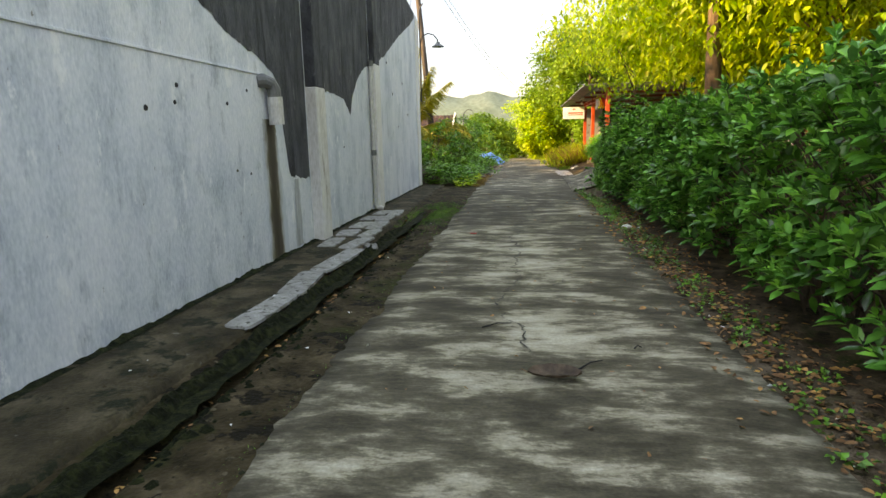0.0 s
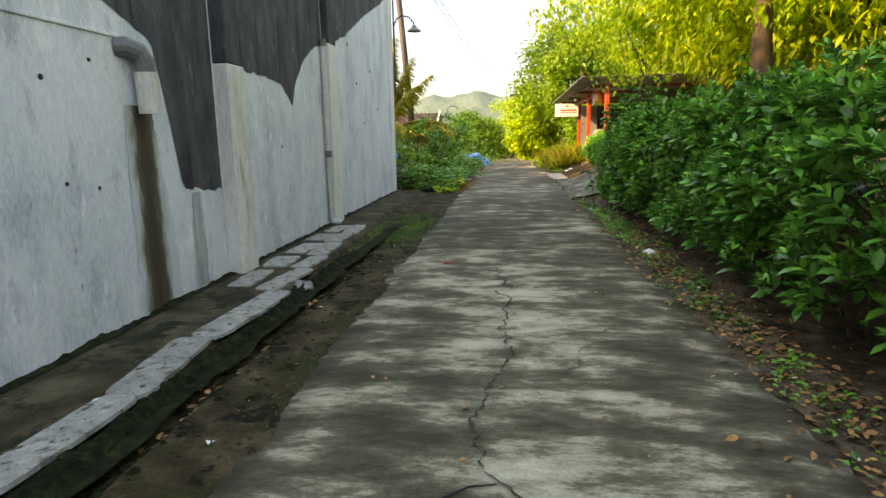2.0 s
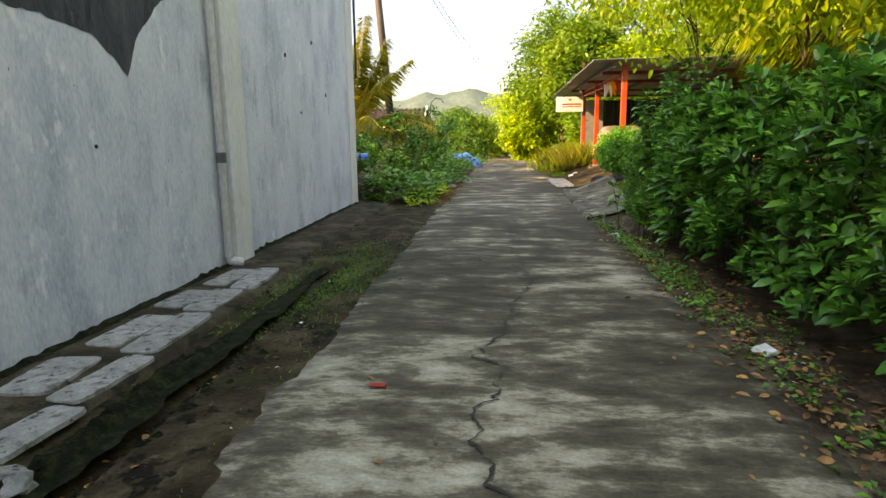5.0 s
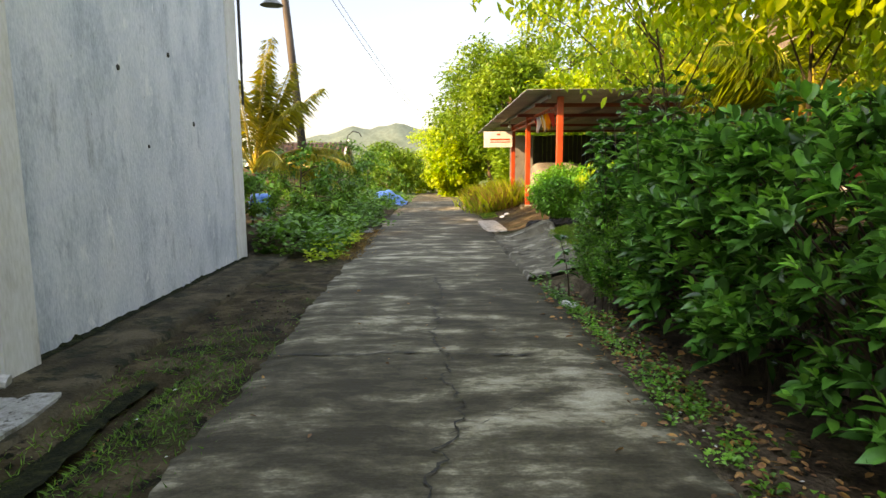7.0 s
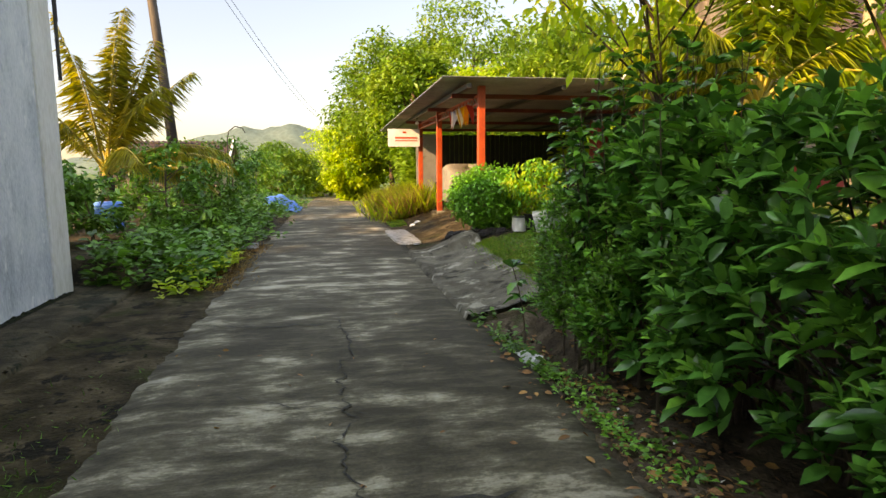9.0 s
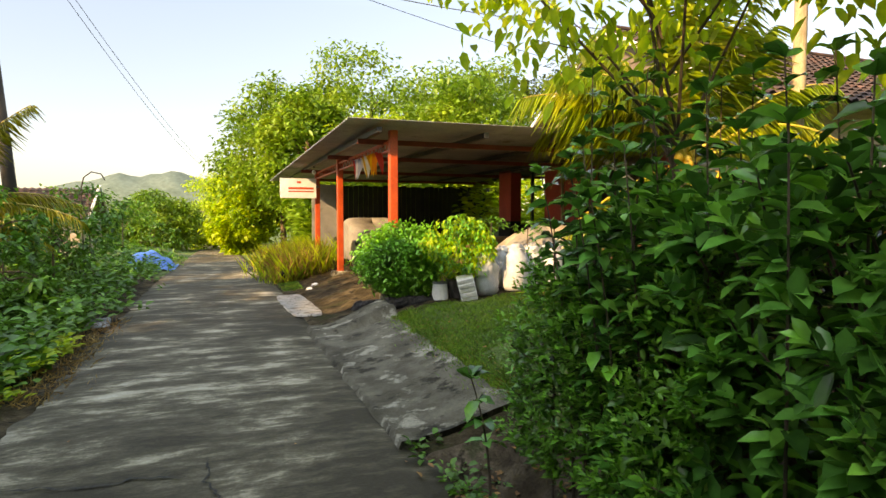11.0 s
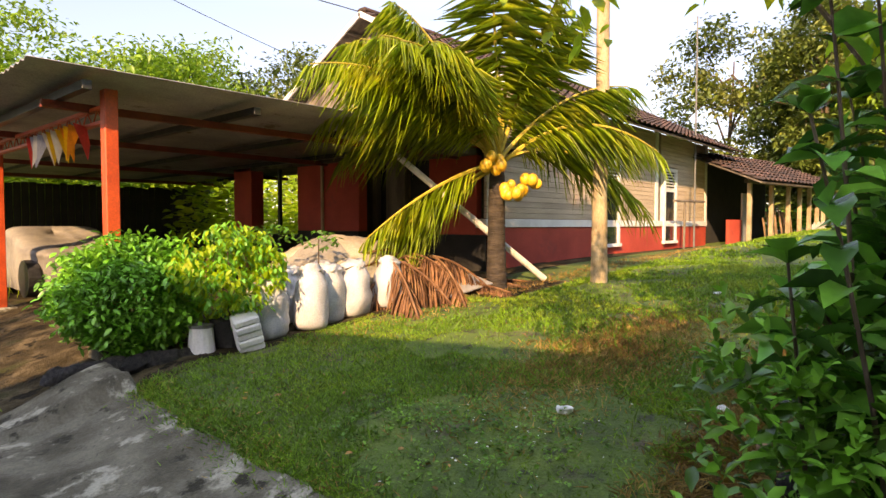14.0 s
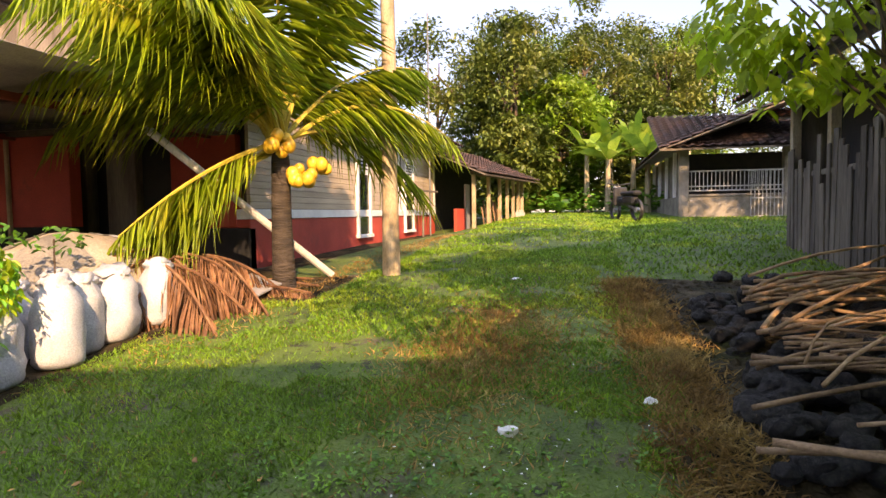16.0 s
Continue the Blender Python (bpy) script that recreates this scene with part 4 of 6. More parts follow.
# unseen row of trees, added to shade the lane past the wall's end
for x, y in ((-10.6, 17.4), (-10.4, 20.6), (-11.0, 27.0), (-11.2, 30.2)):
    tree(x, y, 6.9, 0.14, (2.0, 4.7, 7.3), 2600, 0.22, TREE_LEAF, "unseen tree added behind the white wall for its shade", limbs=10, clumps=44)
# right of the lane, beyond the carport
for x, y, h, R, zb, mat in ((2.9, 46, 8.0, 3.5, 0.3, TREE_LEAF), (7.2, 44, 9.2, 4.0, 0.8, TREE_LEAF), (3.2, 39.5, 6.0, 2.0, 0.6, TREE_LEAF), (1.8, 55, 5.0, 3.0, 0.0, LIME_LEAF), (14, 46, 9, 4.5, 2, TREE_LEAF), (6, 39.5, 5.2, 2.4, 0.6, LIME_LEAF), (10, 38.5, 6.5, 3.0, 1.0, TREE_LEAF), (20, 44, 9, 4.5, 2, FAR_LEAF), (-0.5, 63, 4.6, 3.2, -0.9, LIME_LEAF), (-4, 58, 2.9, 2.6, -0.9, TREE_LEAF), (-8, 52, 2.6, 2.6, -0.7, TREE_LEAF), (0.9, 47, 3.6, 1.6, -0.5, LIME_LEAF), (27, 42, 9, 5, 1, TREE_LEAF)):
    tree(x, y, h, 0.16, (R, zb, h + 0.6), 12000, 0.28, mat, "broad green tree beyond the lane", limbs=8, clumps=90, clump_r=0.33)
# left of the lane
for x, y, h, R, zb in ((-3.6, 24.2, 1.3, 0.85, 0.1), (-2.95, 22.6, 0.85, 0.6, 0.05), (-3.0, 25.4, 1.2, 0.75, 0.05), (-4.3, 20.8, 0.9, 0.7, 0.0), (-3.1, 27.0, 1.5, 0.9, 0.1), (-3.4, 31, 1.8, 1.1, 0.1), (-4.6, 28, 1.3, 1.0, 0.0), (-3.3, 36, 1.9, 1.3, 0.0), (-3.9, 21.3, 0.75, 0.6, 0.0), (-5.2, 22.6, 1.0, 0.8, 0.0), (-2.8, 40, 1.5, 1.2, -0.3), (-6.5, 33, 1.8, 1.3, 0)):
    tree(x, y, h, 0.03, (R, zb, h + 0.25), 900, 0.13, WEED, "leafy green bush on the verge of the lane", name="bush", limbs=6, clumps=26)
# behind the yard
for x, y, h, R, zb, mat in ((27, 20.5, 8.5, 2.4, 0.6, FAR_LEAF), (31, 17.5, 10, 3.0, 0.3, FAR_LEAF), (34, 22, 11, 3.6, 2, FAR_LEAF), (38, 15.5, 11, 3.4, 2.0, FAR_LEAF), (29, 24.5, 9, 3.2, 0.4, FAR_LEAF), (42, 20, 12, 3.8, 3, TREE_LEAF), (36, 10.5, 10, 3.4, 2.0, TREE_LEAF), (45, 12, 12, 4, 3, FAR_LEAF), (40, 5, 10, 4, 2, FAR_LEAF), (33, 13.5, 9, 2.8, 0.3, FAR_LEAF), (28, 18.6, 6, 2.2, 0.6, TREE_LEAF), (31, 21, 7, 2.6, 0.5, FAR_LEAF), (25.5, 20.2, 4.0, 1.6, 0.1, FAR_LEAF), (30, 14.8, 4.5, 2.0, 0.1, FAR_LEAF)):
    tree(x, y, h, 0.15, (R, zb, h + 0.5), 9000, 0.26, mat, "tall sunlit tree behind the yard", limbs=12, clumps=80, clump_r=0.31)


def frond(origin, az, elev, length, sag, n=46, leaf=0.5, width=0.035, hang=0.5):
    """The rachis' points, and the leaflets' places and axes, of one palm frond."""
    d0 = np.array([math.cos(az) * math.cos(elev), math.sin(az) * math.cos(elev), math.sin(elev)])
    u = np.linspace(0, 1, n)
    pts = origin + d0 * length * u[:, None] + np.array([0, 0, -1]) * sag * (u ** 2)[:, None]
    tang = unit(np.gradient(pts, axis=0))
    side = unit(np.cross(tang, [0, 0, 1.0]))
    P, A, L = [], [], []
    for s in (-1, 1):
        k = u > 0.16
        P.append(pts[k] + rng.normal(0, 0.004, (k.sum(), 3)))
        A.append(side[k] * s * 0.8 + tang[k] * 0.75 + [0, 0, -hang - 0.15] + rng.normal(0, 0.16, (k.sum(), 3)))
        L.append(leaf * np.sin(np.clip((u[k] - 0.08) * 3.3, 0.35, 2.6)) * rng.uniform(0.85, 1.1, k.sum()))
    return pts, np.concatenate(P), np.concatenate(A), np.concatenate(L)


def palm(x, y, trunk_h, fronds, label, trunk_r=0.115, coconuts=(), leaf=0.5, mat=PALM_LEAF):
    gz = ground_z(x, y)
    ob = thing("coconut_palm", label, "palm", (x, y, gz))
    bm = tubed([(0, 0, -0.2), (0, 0, 0), (0.02, 0.02, trunk_h * 0.5), (0.03, 0.02, trunk_h), (0.03, 0.02, trunk_h + 0.3)], [trunk_r * 1.4, trunk_r * 1.2, trunk_r, trunk_r * 0.9, trunk_r * 0.4], 12)
    part("trunk", bm, PALM_BARK, ob, smooth=True)
    o = np.array([0.03, 0.02, trunk_h + 0.15])
    for az, elev, length, sag in fronds:
        pts, P, A, L = frond(o + rng.normal(0, 0.04, 3), radians(az), radians(elev), length, sag, leaf=leaf, n=int(30 + 19 * length))
        fr = part("frond", tubed(list(pts[::3]), [0.032 * (1 - 0.85 * k / len(pts[::3])) for k in range(len(pts[::3]))], 5), RACHIS, ob)
        leaves("frond_blade", P, A, L, 0.02, mat, fr, fine=False, fold=0.2, droop=0.42, widest=0.3)
    for cx, cy, cz, r in coconuts:
        bm = bmesh.new()
        bmesh.ops.create_icosphere(bm, subdivisions=2, radius=r)
        for v in bm.verts:
            v.co.z *= 1.15
            v.co += Vector((cx, cy, cz))
        part("coconut", bm, COCO, ob, smooth=True)
    return ob


nuts = []
for cx, cy, cz, k in ((-0.05, -0.28, 1.28, 9), (0.3, -0.3, 1.34, 6), (-0.25, -0.12, 1.6, 6)):
    for j in range(k):
        v = ball(1)[0] * [0.13, 0.1, 0.09]
        nuts.append((cx + v[0], cy + v[1], cz + v[2], rng.uniform(0.062, 0.08)))
palm(6.2, 20.75, 1.45, ((168, 54, 3.5, 1.6), (150, 56, 3.6, 1.6), (184, 55, 3.4, 1.6), (140, -26, 1.95, 0.3), (152, -14, 1.8, 0.55), (130, -32, 1.9, 0.3), (140, 46, 3.3, 1.9), (128, 58, 3.5, 1.9), (160, 66, 3.5, 1.3), (205, 76, 3.5, 0.7), (245, 80, 3.4, 0.55), (300, 74, 3.3, 0.8), (318, 52, 3.0, 1.3), (345, 46, 2.9, 1.4), (15, 60, 3.1, 1.2), (60, 66, 3.0, 1.0), (95, 62, 3.2, 1.2), (335, 68, 3.2, 1.0), (158, 62, 3.6, 1.7), (165, 44, 3.6, 1.6), (176, 56, 3.6, 1.7), (112, 42, 3.2, 2.0), (330, 28, 2.7, 1.9), (300, 44, 2.8, 1.8), (190, 58, 3.2, 1.6), (146, 66, 3.7, 1.6)),
     "dwarf coconut palm with yellow nuts and arching fronds", coconuts=nuts, leaf=0.78)
palm(-5.1, 25.6, 0.75, ((0, 60, 3.6, 1.0), (40, 72, 3.5, 0.9), (85, 60, 3.4, 1.3), (130, 55, 3.2, 1.4), (180, 50, 3.2, 1.4), (230, 58, 3.4, 1.3), (275, 64, 3.6, 1.1), (320, 55, 3.5, 1.2), (300, 34, 3.1, 1.5), (345, 32, 3.2, 1.5), (20, 38, 3.1, 1.5), (60, 82, 3.8, 0.4), (335, 70, 3.8, 0.9), (310, 76, 3.6, 0.7), (330, 24, 2.8, 1.3), (200, 78, 3.8, 0.6), (350, 80, 3.9, 0.5)),
     "young coconut palm with yellowing fronds behind the white wall", trunk_r=0.13, leaf=0.55, mat=PALM_YELLOW)


def banana(x, y, h, n=11):
    ob = thing("banana_plant", "banana plant with broad upright leaves", "plant", (x, y, ground_z(x, y)))
    part("stem", tubed([(0, 0, -0.1), (0, 0, h * 0.45)], [0.13, 0.08], 8), PALE_BARK, ob)
    az = np.arange(n) * 2.4
    el = rng.uniform(0.4, 1.3, n)
    A = np.column_stack([np.cos(az) * np.cos(el), np.sin(az) * np.cos(el), np.sin(el)])
    for k in range(n):
        leaves("leaf", np.array([[0, 0, h * 0.42]]), A[k:k + 1], h * rng.uniform(0.38, 0.55), 0.42, BANANA, ob, fold=0.1, droop=0.4)
    return ob


for x, y, h in ((24.4, 16.6, 4.8), (25.6, 17.4, 5.4), (25.2, 15.6, 5.6), (27, 16.4, 6.0), (27.5, 13.2, 6.2), (23.6, 15.2, 4.6), (26.2, 14.6, 5.8)):
    banana(x, y, h)


# ---- carport of red steel posts ----
cp = thing("carport", "open carport of red steel posts under grey zinc sheets", "carport", (2.03, 22.15, 0.25))
def at_cp(x, y, z):
    return (x - 2.03, y - 22.15, z - 0.25)
for y, z in ((22.15, 2.72), (26.2, 2.66), (29.2, 2.62)):
    part("post", box(bmesh.new(), at_cp(1.97, y - 0.06, 0.1), at_cp(2.09, y + 0.06, z), 0.008), RED, cp)
    part("footing", box(bmesh.new(), at_cp(1.85, y - 0.16, 0.02), at_cp(2.2, y + 0.16, ground_z(2.03, y) + 0.06), 0.02), APRON, cp)
# corrugated roof
rv, rf = [], []
ny = 12 * 14
for k in range(ny + 1):
    y = 21.75 + 12.4 * k / ny
    z = 2.8 + 0.014 * math.cos(k * math.pi)
    for x, dz in ((1.28, 0.0), (4.9, 0.02), (8.75, 0.04)):
        rv.append(at_cp(x, y, z + dz - 0.012 * (y - 21.75)))
for k in range(ny):
    for c in range(2):
        a = 3 * k + c
        rf.append((a, a + 1, a + 4, a + 3))
roof = mesh("roof_sheet", rv, rf, ZINC, cp, "grey corrugated zinc sheeting")
roof.modifiers.new("thickness", "SOLIDIFY").thickness = 0.006
for x in (1.75, 3.4, 5.0, 6.6, 8.2):
    part("rafter", boxed(at_cp(x - 0.04, 21.85, 2.64), at_cp(x + 0.04, 34, 2.72), 0.004), METAL, cp)
for y in (22.6, 25.2, 29.0, 32.4):
    part("purlin", boxed(at_cp(1.6, y - 0.03, 2.56), at_cp(8.6, y + 0.03, 2.637), 0.004), RED_SHADED, cp)
# added near-black boards stand in for the shaded depth behind the carport
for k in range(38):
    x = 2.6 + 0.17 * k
    part("shade_board", boxed(at_cp(x, 33.75, 0.05), at_cp(x + 0.16, 33.78, rng.uniform(2.48, 2.54)), 0.004), DARK, cp)
for z in (2.42, 2.56):
    part("truss_chord", boxed(at_cp(2.0, 22.15, z), at_cp(2.06, 29.2, z + 0.035), 0.003), RED, cp)
for k in range(24):
    y = 22.3 + 0.28 * k
    part("truss_web", tubed([at_cp(2.03, y, 2.43), at_cp(2.03, y + 0.14, 2.58), at_cp(2.03, y + 0.28, 2.43)], 0.008, 4), RED, cp)
for x in (3.6, 6.4):
    part("rear_post", boxed(at_cp(x - 0.05, 33.9, 0.1), at_cp(x + 0.05, 34.0, 2.5), 0.005), METAL, cp)
part("side_panel", boxed(at_cp(2.2, 31.3, 0.6), at_cp(3.0, 31.34, 2.4), 0.004), ZINC, cp, "grey sheet closing the far end")
sign = thing("name_board", "white sign board with red lettering on a steel post", "sign", (1.55, 29.05, 1.9))
part("board", boxed((-0.46, -0.015, 0.03), (0.43, 0.015, 0.52), 0.004), WHITE, sign)
for z, h, w in ((0.25, 0.05, 0.62), (0.18, 0.03, 0.62), (0.4, 0.05, 0.1)):
    part("lettering", boxed((-w / 2 + 0.05 * (w > 0.2), -0.019, z), (w / 2 + 0.05 * (w > 0.2), -0.016, z + h), 0), RED, sign)
part("bracket", boxed((0.42, -0.02, 0.3), (0.5, 0.02, 0.34), 0.003), METAL, sign)
lampo = thing("bulb_lamp", "small white bulb hanging under the carport's eave", "lamp", (1.75, 27.9, 2.5))
part("holder", tubed([(0, 0, 0.1), (0, 0, 0.2)], 0.02, 8), METAL, lampo)
bm = bmesh.new()
bmesh.ops.create_uvsphere(bm, u_segments=10, v_segments=8, radius=0.05)
part("bulb", bm, WHITE, lampo, smooth=True)
FLAG = [surf("flag_" + n, (c, tuple(q * 0.8 for q in c)), scale=6, rough=0.7, translucent=0.3, bump=0.1) for n, c in (("red", (0.6, 0.05, 0.04)), ("white", (0.75, 0.75, 0.75)), ("orange", (0.75, 0.25, 0.03)), ("grey", (0.4, 0.45, 0.6)), ("yellow", (0.75, 0.45, 0.03)))]
bunting = thing("bunting", "string of small coloured cloth flags under the roof", "bunting", (1.94, 23.4, 2.5))
part("string", tubed([(0, -0.9, 0.0), (0, 0, -0.1), (0, 0.9, -0.12)], 0.004, 4), METAL, bunting)
for k in range(12):
    y, dx = -0.75 + 0.14 * k, rng.uniform(-0.06, 0.06)
    vs = [(-0.08, y - 0.06, -0.05), (0.08, y + 0.06, -0.06), (dx + 0.05, y + 0.03, -0.24), (dx * 1.6, y + rng.uniform(-0.04, 0.04), -0.4)]
    mesh("flag", vs, [(0, 1, 2), (0, 2, 3)], FLAG[(k * 2 + k // 3) % 5], bunting)

# car under a cover
CARCOVER = surf("car_cover", ((0.13, 0.12, 0.105), (0.2, 0.185, 0.16), (0.26, 0.24, 0.2)), scale=2.5, rough=0.8, bump=0.5)
vs, fs = [], []
NU, NV = 40, 26
for j in range(NV + 1):
    v = j / NV
    for i in range(NU):
        a = 2 * math.pi * i / NU
        c, s_ = math.cos(a), math.sin(a)
        q = (abs(c) ** 4 + abs(s_) ** 4) ** -0.25
        hgt = min(1, v * 1.35)
        rad = 1 if v < 0.55 else math.sqrt(max(0, 1 - ((v - 0.55) / 0.45) ** 2.2))
        wave = 0.03 * math.sin(a * 9 + 3 * v) * (1 - v) + 0.03 * noise.noise((c * 3, s_ * 3, v * 4))
        z = 1.32 * math.sin(min(1, v * 1.1) * math.pi / 2) * (1 - 0.12 * abs(s_) * v)
        z *= 0.85
        vs.append((c * q * (0.66 * rad + wave), s_ * q * (1.5 * rad + wave), 0.08 + z * (0.56 + 0.3 * math.exp(-(s_ * q * rad * 1.5 + 0.1) ** 2 / 0.7))))
for j in range(NV):
    for i in range(NU):
        fs.append((j * NU + i, j * NU + (i + 1) % NU, (j + 1) * NU + (i + 1) % NU, (j + 1) * NU + i))
car = thing("covered_car", "parked car under a beige fabric cover", "car", (3.05, 27.6, ground_z(3.05, 27.6)))
mesh("cover", vs, fs, CARCOVER, car, smooth=True)
for sx in (-0.6, 0.6):
    for sy in (-1.1, 1.1):
        part("wheel", tubed([(sx - 0.08, sy, 0.27), (sx + 0.08, sy, 0.27)], 0.28, 14), METAL, car)


# ---- tiled roofs ----
def tiles(name, o, u, v, nu, nv, mat, parent, w=0.25, d=0.3):
    """Rows of curved tiles on the plane from o along u (eave) and v (up the slope)."""
    o, u, v = Vector(o), Vector(u).normalized(), Vector(v).normalized()
    n = u.cross(v).normalized()
    if n.z < 0:
        n = -n
    vs, fs = [], []
    prof = ((0.0, 0.0), (0.2, 0.035), (0.45, 0.05), (0.7, 0.02), (1.04, -0.004))
    for j in range(nv):
        for i in range(nu):
            b = len(vs)
            jit = rng.uniform(-0.012, 0.012)
            for e, lift in ((-0.04 + jit, 0.04), (1.0, 0.0)):
                for s_, h in prof:
                    vs.append(o + u * ((i + s_) * w) + v * ((j + e) * d) + n * (h + lift))
            for k in range(4):
                fs.append((b + k, b + k + 1, b + k + 6, b + k + 5))
    ob = mesh(name, vs, fs, mat, parent)
    c = [o - n * 0.02, o + u * nu * w - n * 0.02, o + u * nu * w + v * nv * d - n * 0.02, o + v * nv * d - n * 0.02]
    mesh("roof_deck", c + [p - n * 0.04 for p in c], [(0, 1, 2, 3), (7, 6, 5, 4), (0, 4, 5, 1), (1, 5, 6, 2), (2, 6, 7, 3), (3, 7, 4, 0)], TIMBER, parent)
    return ob


# ---- the red and beige house ----
house = thing("house", "low house with red dado, beige boarding and dark tiled roof", "house")
def hbox(name, a, b, mat, bevel=0.006, parent=None, label=""):
    return part(name, boxed(a, b, bevel), mat, parent or house, label)
hbox("south_dado", (7.6, 22.0, 0.4), (18.2, 22.2, 1.42), RED_WALL, 0.01, label="red painted lower wall")
hbox("plinth", (7.6, 21.94, 0.3), (18.25, 22.0, 0.72), APRON, 0.02)
hbox("band", (7.58, 21.975, 1.42), (18.22, 22.2, 1.56), WHITE, label="white painted sill band")
hbox("core_wall", (7.75, 22.06, 1.5), (18.18, 22.2, 3.75), TIMBER)
BOARDS = ((7.62, 11.6), (12.45, 14.42), (15.83, 18.05))
for k in range(22):
    z = 1.57 + 0.098 * k
    for x0, x1 in BOARDS + (((11.6, 12.45),) if z > 2.85 else ()) + (((14.78, 15.83),) if z > 2.9 else ()):
        hbox("board", (x0, 22.0, z), (x1, 22.055, z + 0.092), BEIGE, 0.003)
for x in (14.44, 18.05):
    hbox("cover_strip", (x, 21.985, 1.56), (x + 0.16, 22.06, 3.75), WHITE)
for x0, x1, z1 in ((11.62, 12.42, 2.84), (14.92, 15.78, 2.9)):
    win = part("window", boxed((x0, 21.95, 1.05), (x0 + 0.1, 22.1, z1), 0.006), WHITE, house, "tall narrow window in a white frame")
    hbox("frame", (x1 - 0.1, 21.95, 1.05), (x1, 22.1, z1), WHITE, parent=win)
    hbox("frame", (x0 + 0.1, 21.95, z1 - 0.09), (x1 - 0.1, 22.1, z1), WHITE, parent=win)
    hbox("sill", (x0 - 0.03, 21.92, 0.98), (x1 + 0.03, 22.1, 1.05), WHITE, parent=win)
    hbox("transom", (x0 + 0.1, 21.96, 2.3), (x1 - 0.1, 22.08, 2.36), WHITE, parent=win)
    hbox("pane", (x0 + 0.1, 21.985, 1.05), (x1 - 0.1, 21.99, 2.3), GLASS, 0, parent=win)
    hbox("backing", (x0 + 0.1, 22.0, 2.36), (x1 - 0.1, 22.05, z1 - 0.09), DARK, 0, parent=win)
    for k in range(6):
        hbox("louvre", (x0 + 0.1, 21.97, 2.37 + 0.075 * k), (x1 - 0.1, 22.0, 2.4 + 0.075 * k), WHITE, 0.002, parent=win)
hbox("east_wall", (18.0, 22.2, 0.4), (18.2, 30, 3.75), BEIGE)
hbox("north_wall", (10.4, 29.8, 0.4), (18.0, 30, 3.75), BEIGE)
# west side under the carport
hbox("porch_wall", (6.9, 24.3, 1.35), (7.1, 26.15, 2.75), RED_WALL, 0.01, label="red painted porch wall")
hbox("porch_dado", (6.89, 24.3, 0.4), (7.11, 26.15, 1.35), DARK, 0.01, label="black painted dado")
hbox("porch_pillar", (6.75, 27.6, 1.35), (7.05, 28.3, 2.75), RED_WALL, 0.01)
hbox("porch_pillar_dado", (6.74, 27.6, 0.4), (7.06, 28.3, 1.35), DARK, 0.01)
hbox("window_post", (6.95, 26.85, 0.5), (7.02, 26.92, 2.6), METAL)
hbox("drain_pipe", (6.84, 25.28, 0.5), (6.89, 25.33, 2.7), PALE_BARK)
hbox("door_jamb", (7.55, 24.65, 0.4), (7.8, 25.04, 2.75), TIMBER, 0.01)
hbox("door_jamb", (7.55, 23.8, 0.4), (7.8, 24.3, 2.75), TIMBER, 0.01)
# near-black panels paint the dark inside of door, window and rear porch
hbox("doorway_shade", (7.75, 24.3, 0.4), (7.8, 24.65, 2.75), DARK)
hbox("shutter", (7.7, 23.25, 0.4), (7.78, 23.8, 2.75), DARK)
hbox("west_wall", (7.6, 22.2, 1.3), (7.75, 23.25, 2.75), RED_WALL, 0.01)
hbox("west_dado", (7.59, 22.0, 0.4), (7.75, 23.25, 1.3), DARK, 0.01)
hbox("rear_shade_wall", (7.75, 25.04, 0.4), (7.9, 27.2, 2.75), DARK)
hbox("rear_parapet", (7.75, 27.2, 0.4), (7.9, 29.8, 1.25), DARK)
hbox("lintel", (6.75, 22.2, 2.6), (7.75, 28.3, 2.72), TIMBER)
hbox("inner_lining", (8.55, 22.2, 0.4), (8.7, 28.4, 3.7), TIMBER)
mesh("gable_boarding", [(8.7, 22.0, 3.6), (8.7, 29.9, 3.6), (8.7, 25.85, 5.75), (8.78, 22.0, 3.6), (8.78, 29.9, 3.6), (8.78, 25.85, 5.75)], [(2, 1, 0), (3, 4, 5), (0, 1, 4, 3), (1, 2, 5, 4), (2, 0, 3, 5)], TIMBER, house)
tiles("roof_tiles", (8.3, 21.25, 3.52), (1, 0, 0), (0, 4.6, 2.4), 43, 17, TILE, house)
tiles("roof_tiles", (8.3, 30.45, 3.52), (1, 0, 0), (0, -4.6, 2.4), 43, 17, TILE, house)
hbox("ridge_cap", (8.3, 25.72, 5.9), (19.1, 25.98, 6.02), TILE, 0.04)
for s_ in (-1, 1):
    bm = boxed((-0.02, 0, -0.1), (0.02, 5.2, 0.01), 0.004)
    bm.transform(Matrix.Translation((8.28, 25.85, 5.92)) @ Matrix.Rotation(radians(0 if s_ > 0 else 180), 4, "Z") @ Matrix.Rotation(radians(-27.5), 4, "X"))
    part("barge_board", bm, WHITE, house, "white barge board")
for k in range(9):
    y = 22.4 + 0.42 * k
    zz = 3.52 + (y - 21.25) * 0.5217 - 0.1
    hbox("roof_batten", (8.3, y, zz), (8.72, y + 0.05, zz + 0.05), TIMBER, 0.002)
    y = 29.2 - 0.42 * k
    hbox("roof_batten", (8.3, y, zz), (8.72, y + 0.05, zz + 0.05), TIMBER, 0.002)

# lean-to east of the house
lean = thing("lean_to", "open timber lean-to with a dark tiled roof", "shed", (17.3, 20.6, 0.85), turn=-10.2)
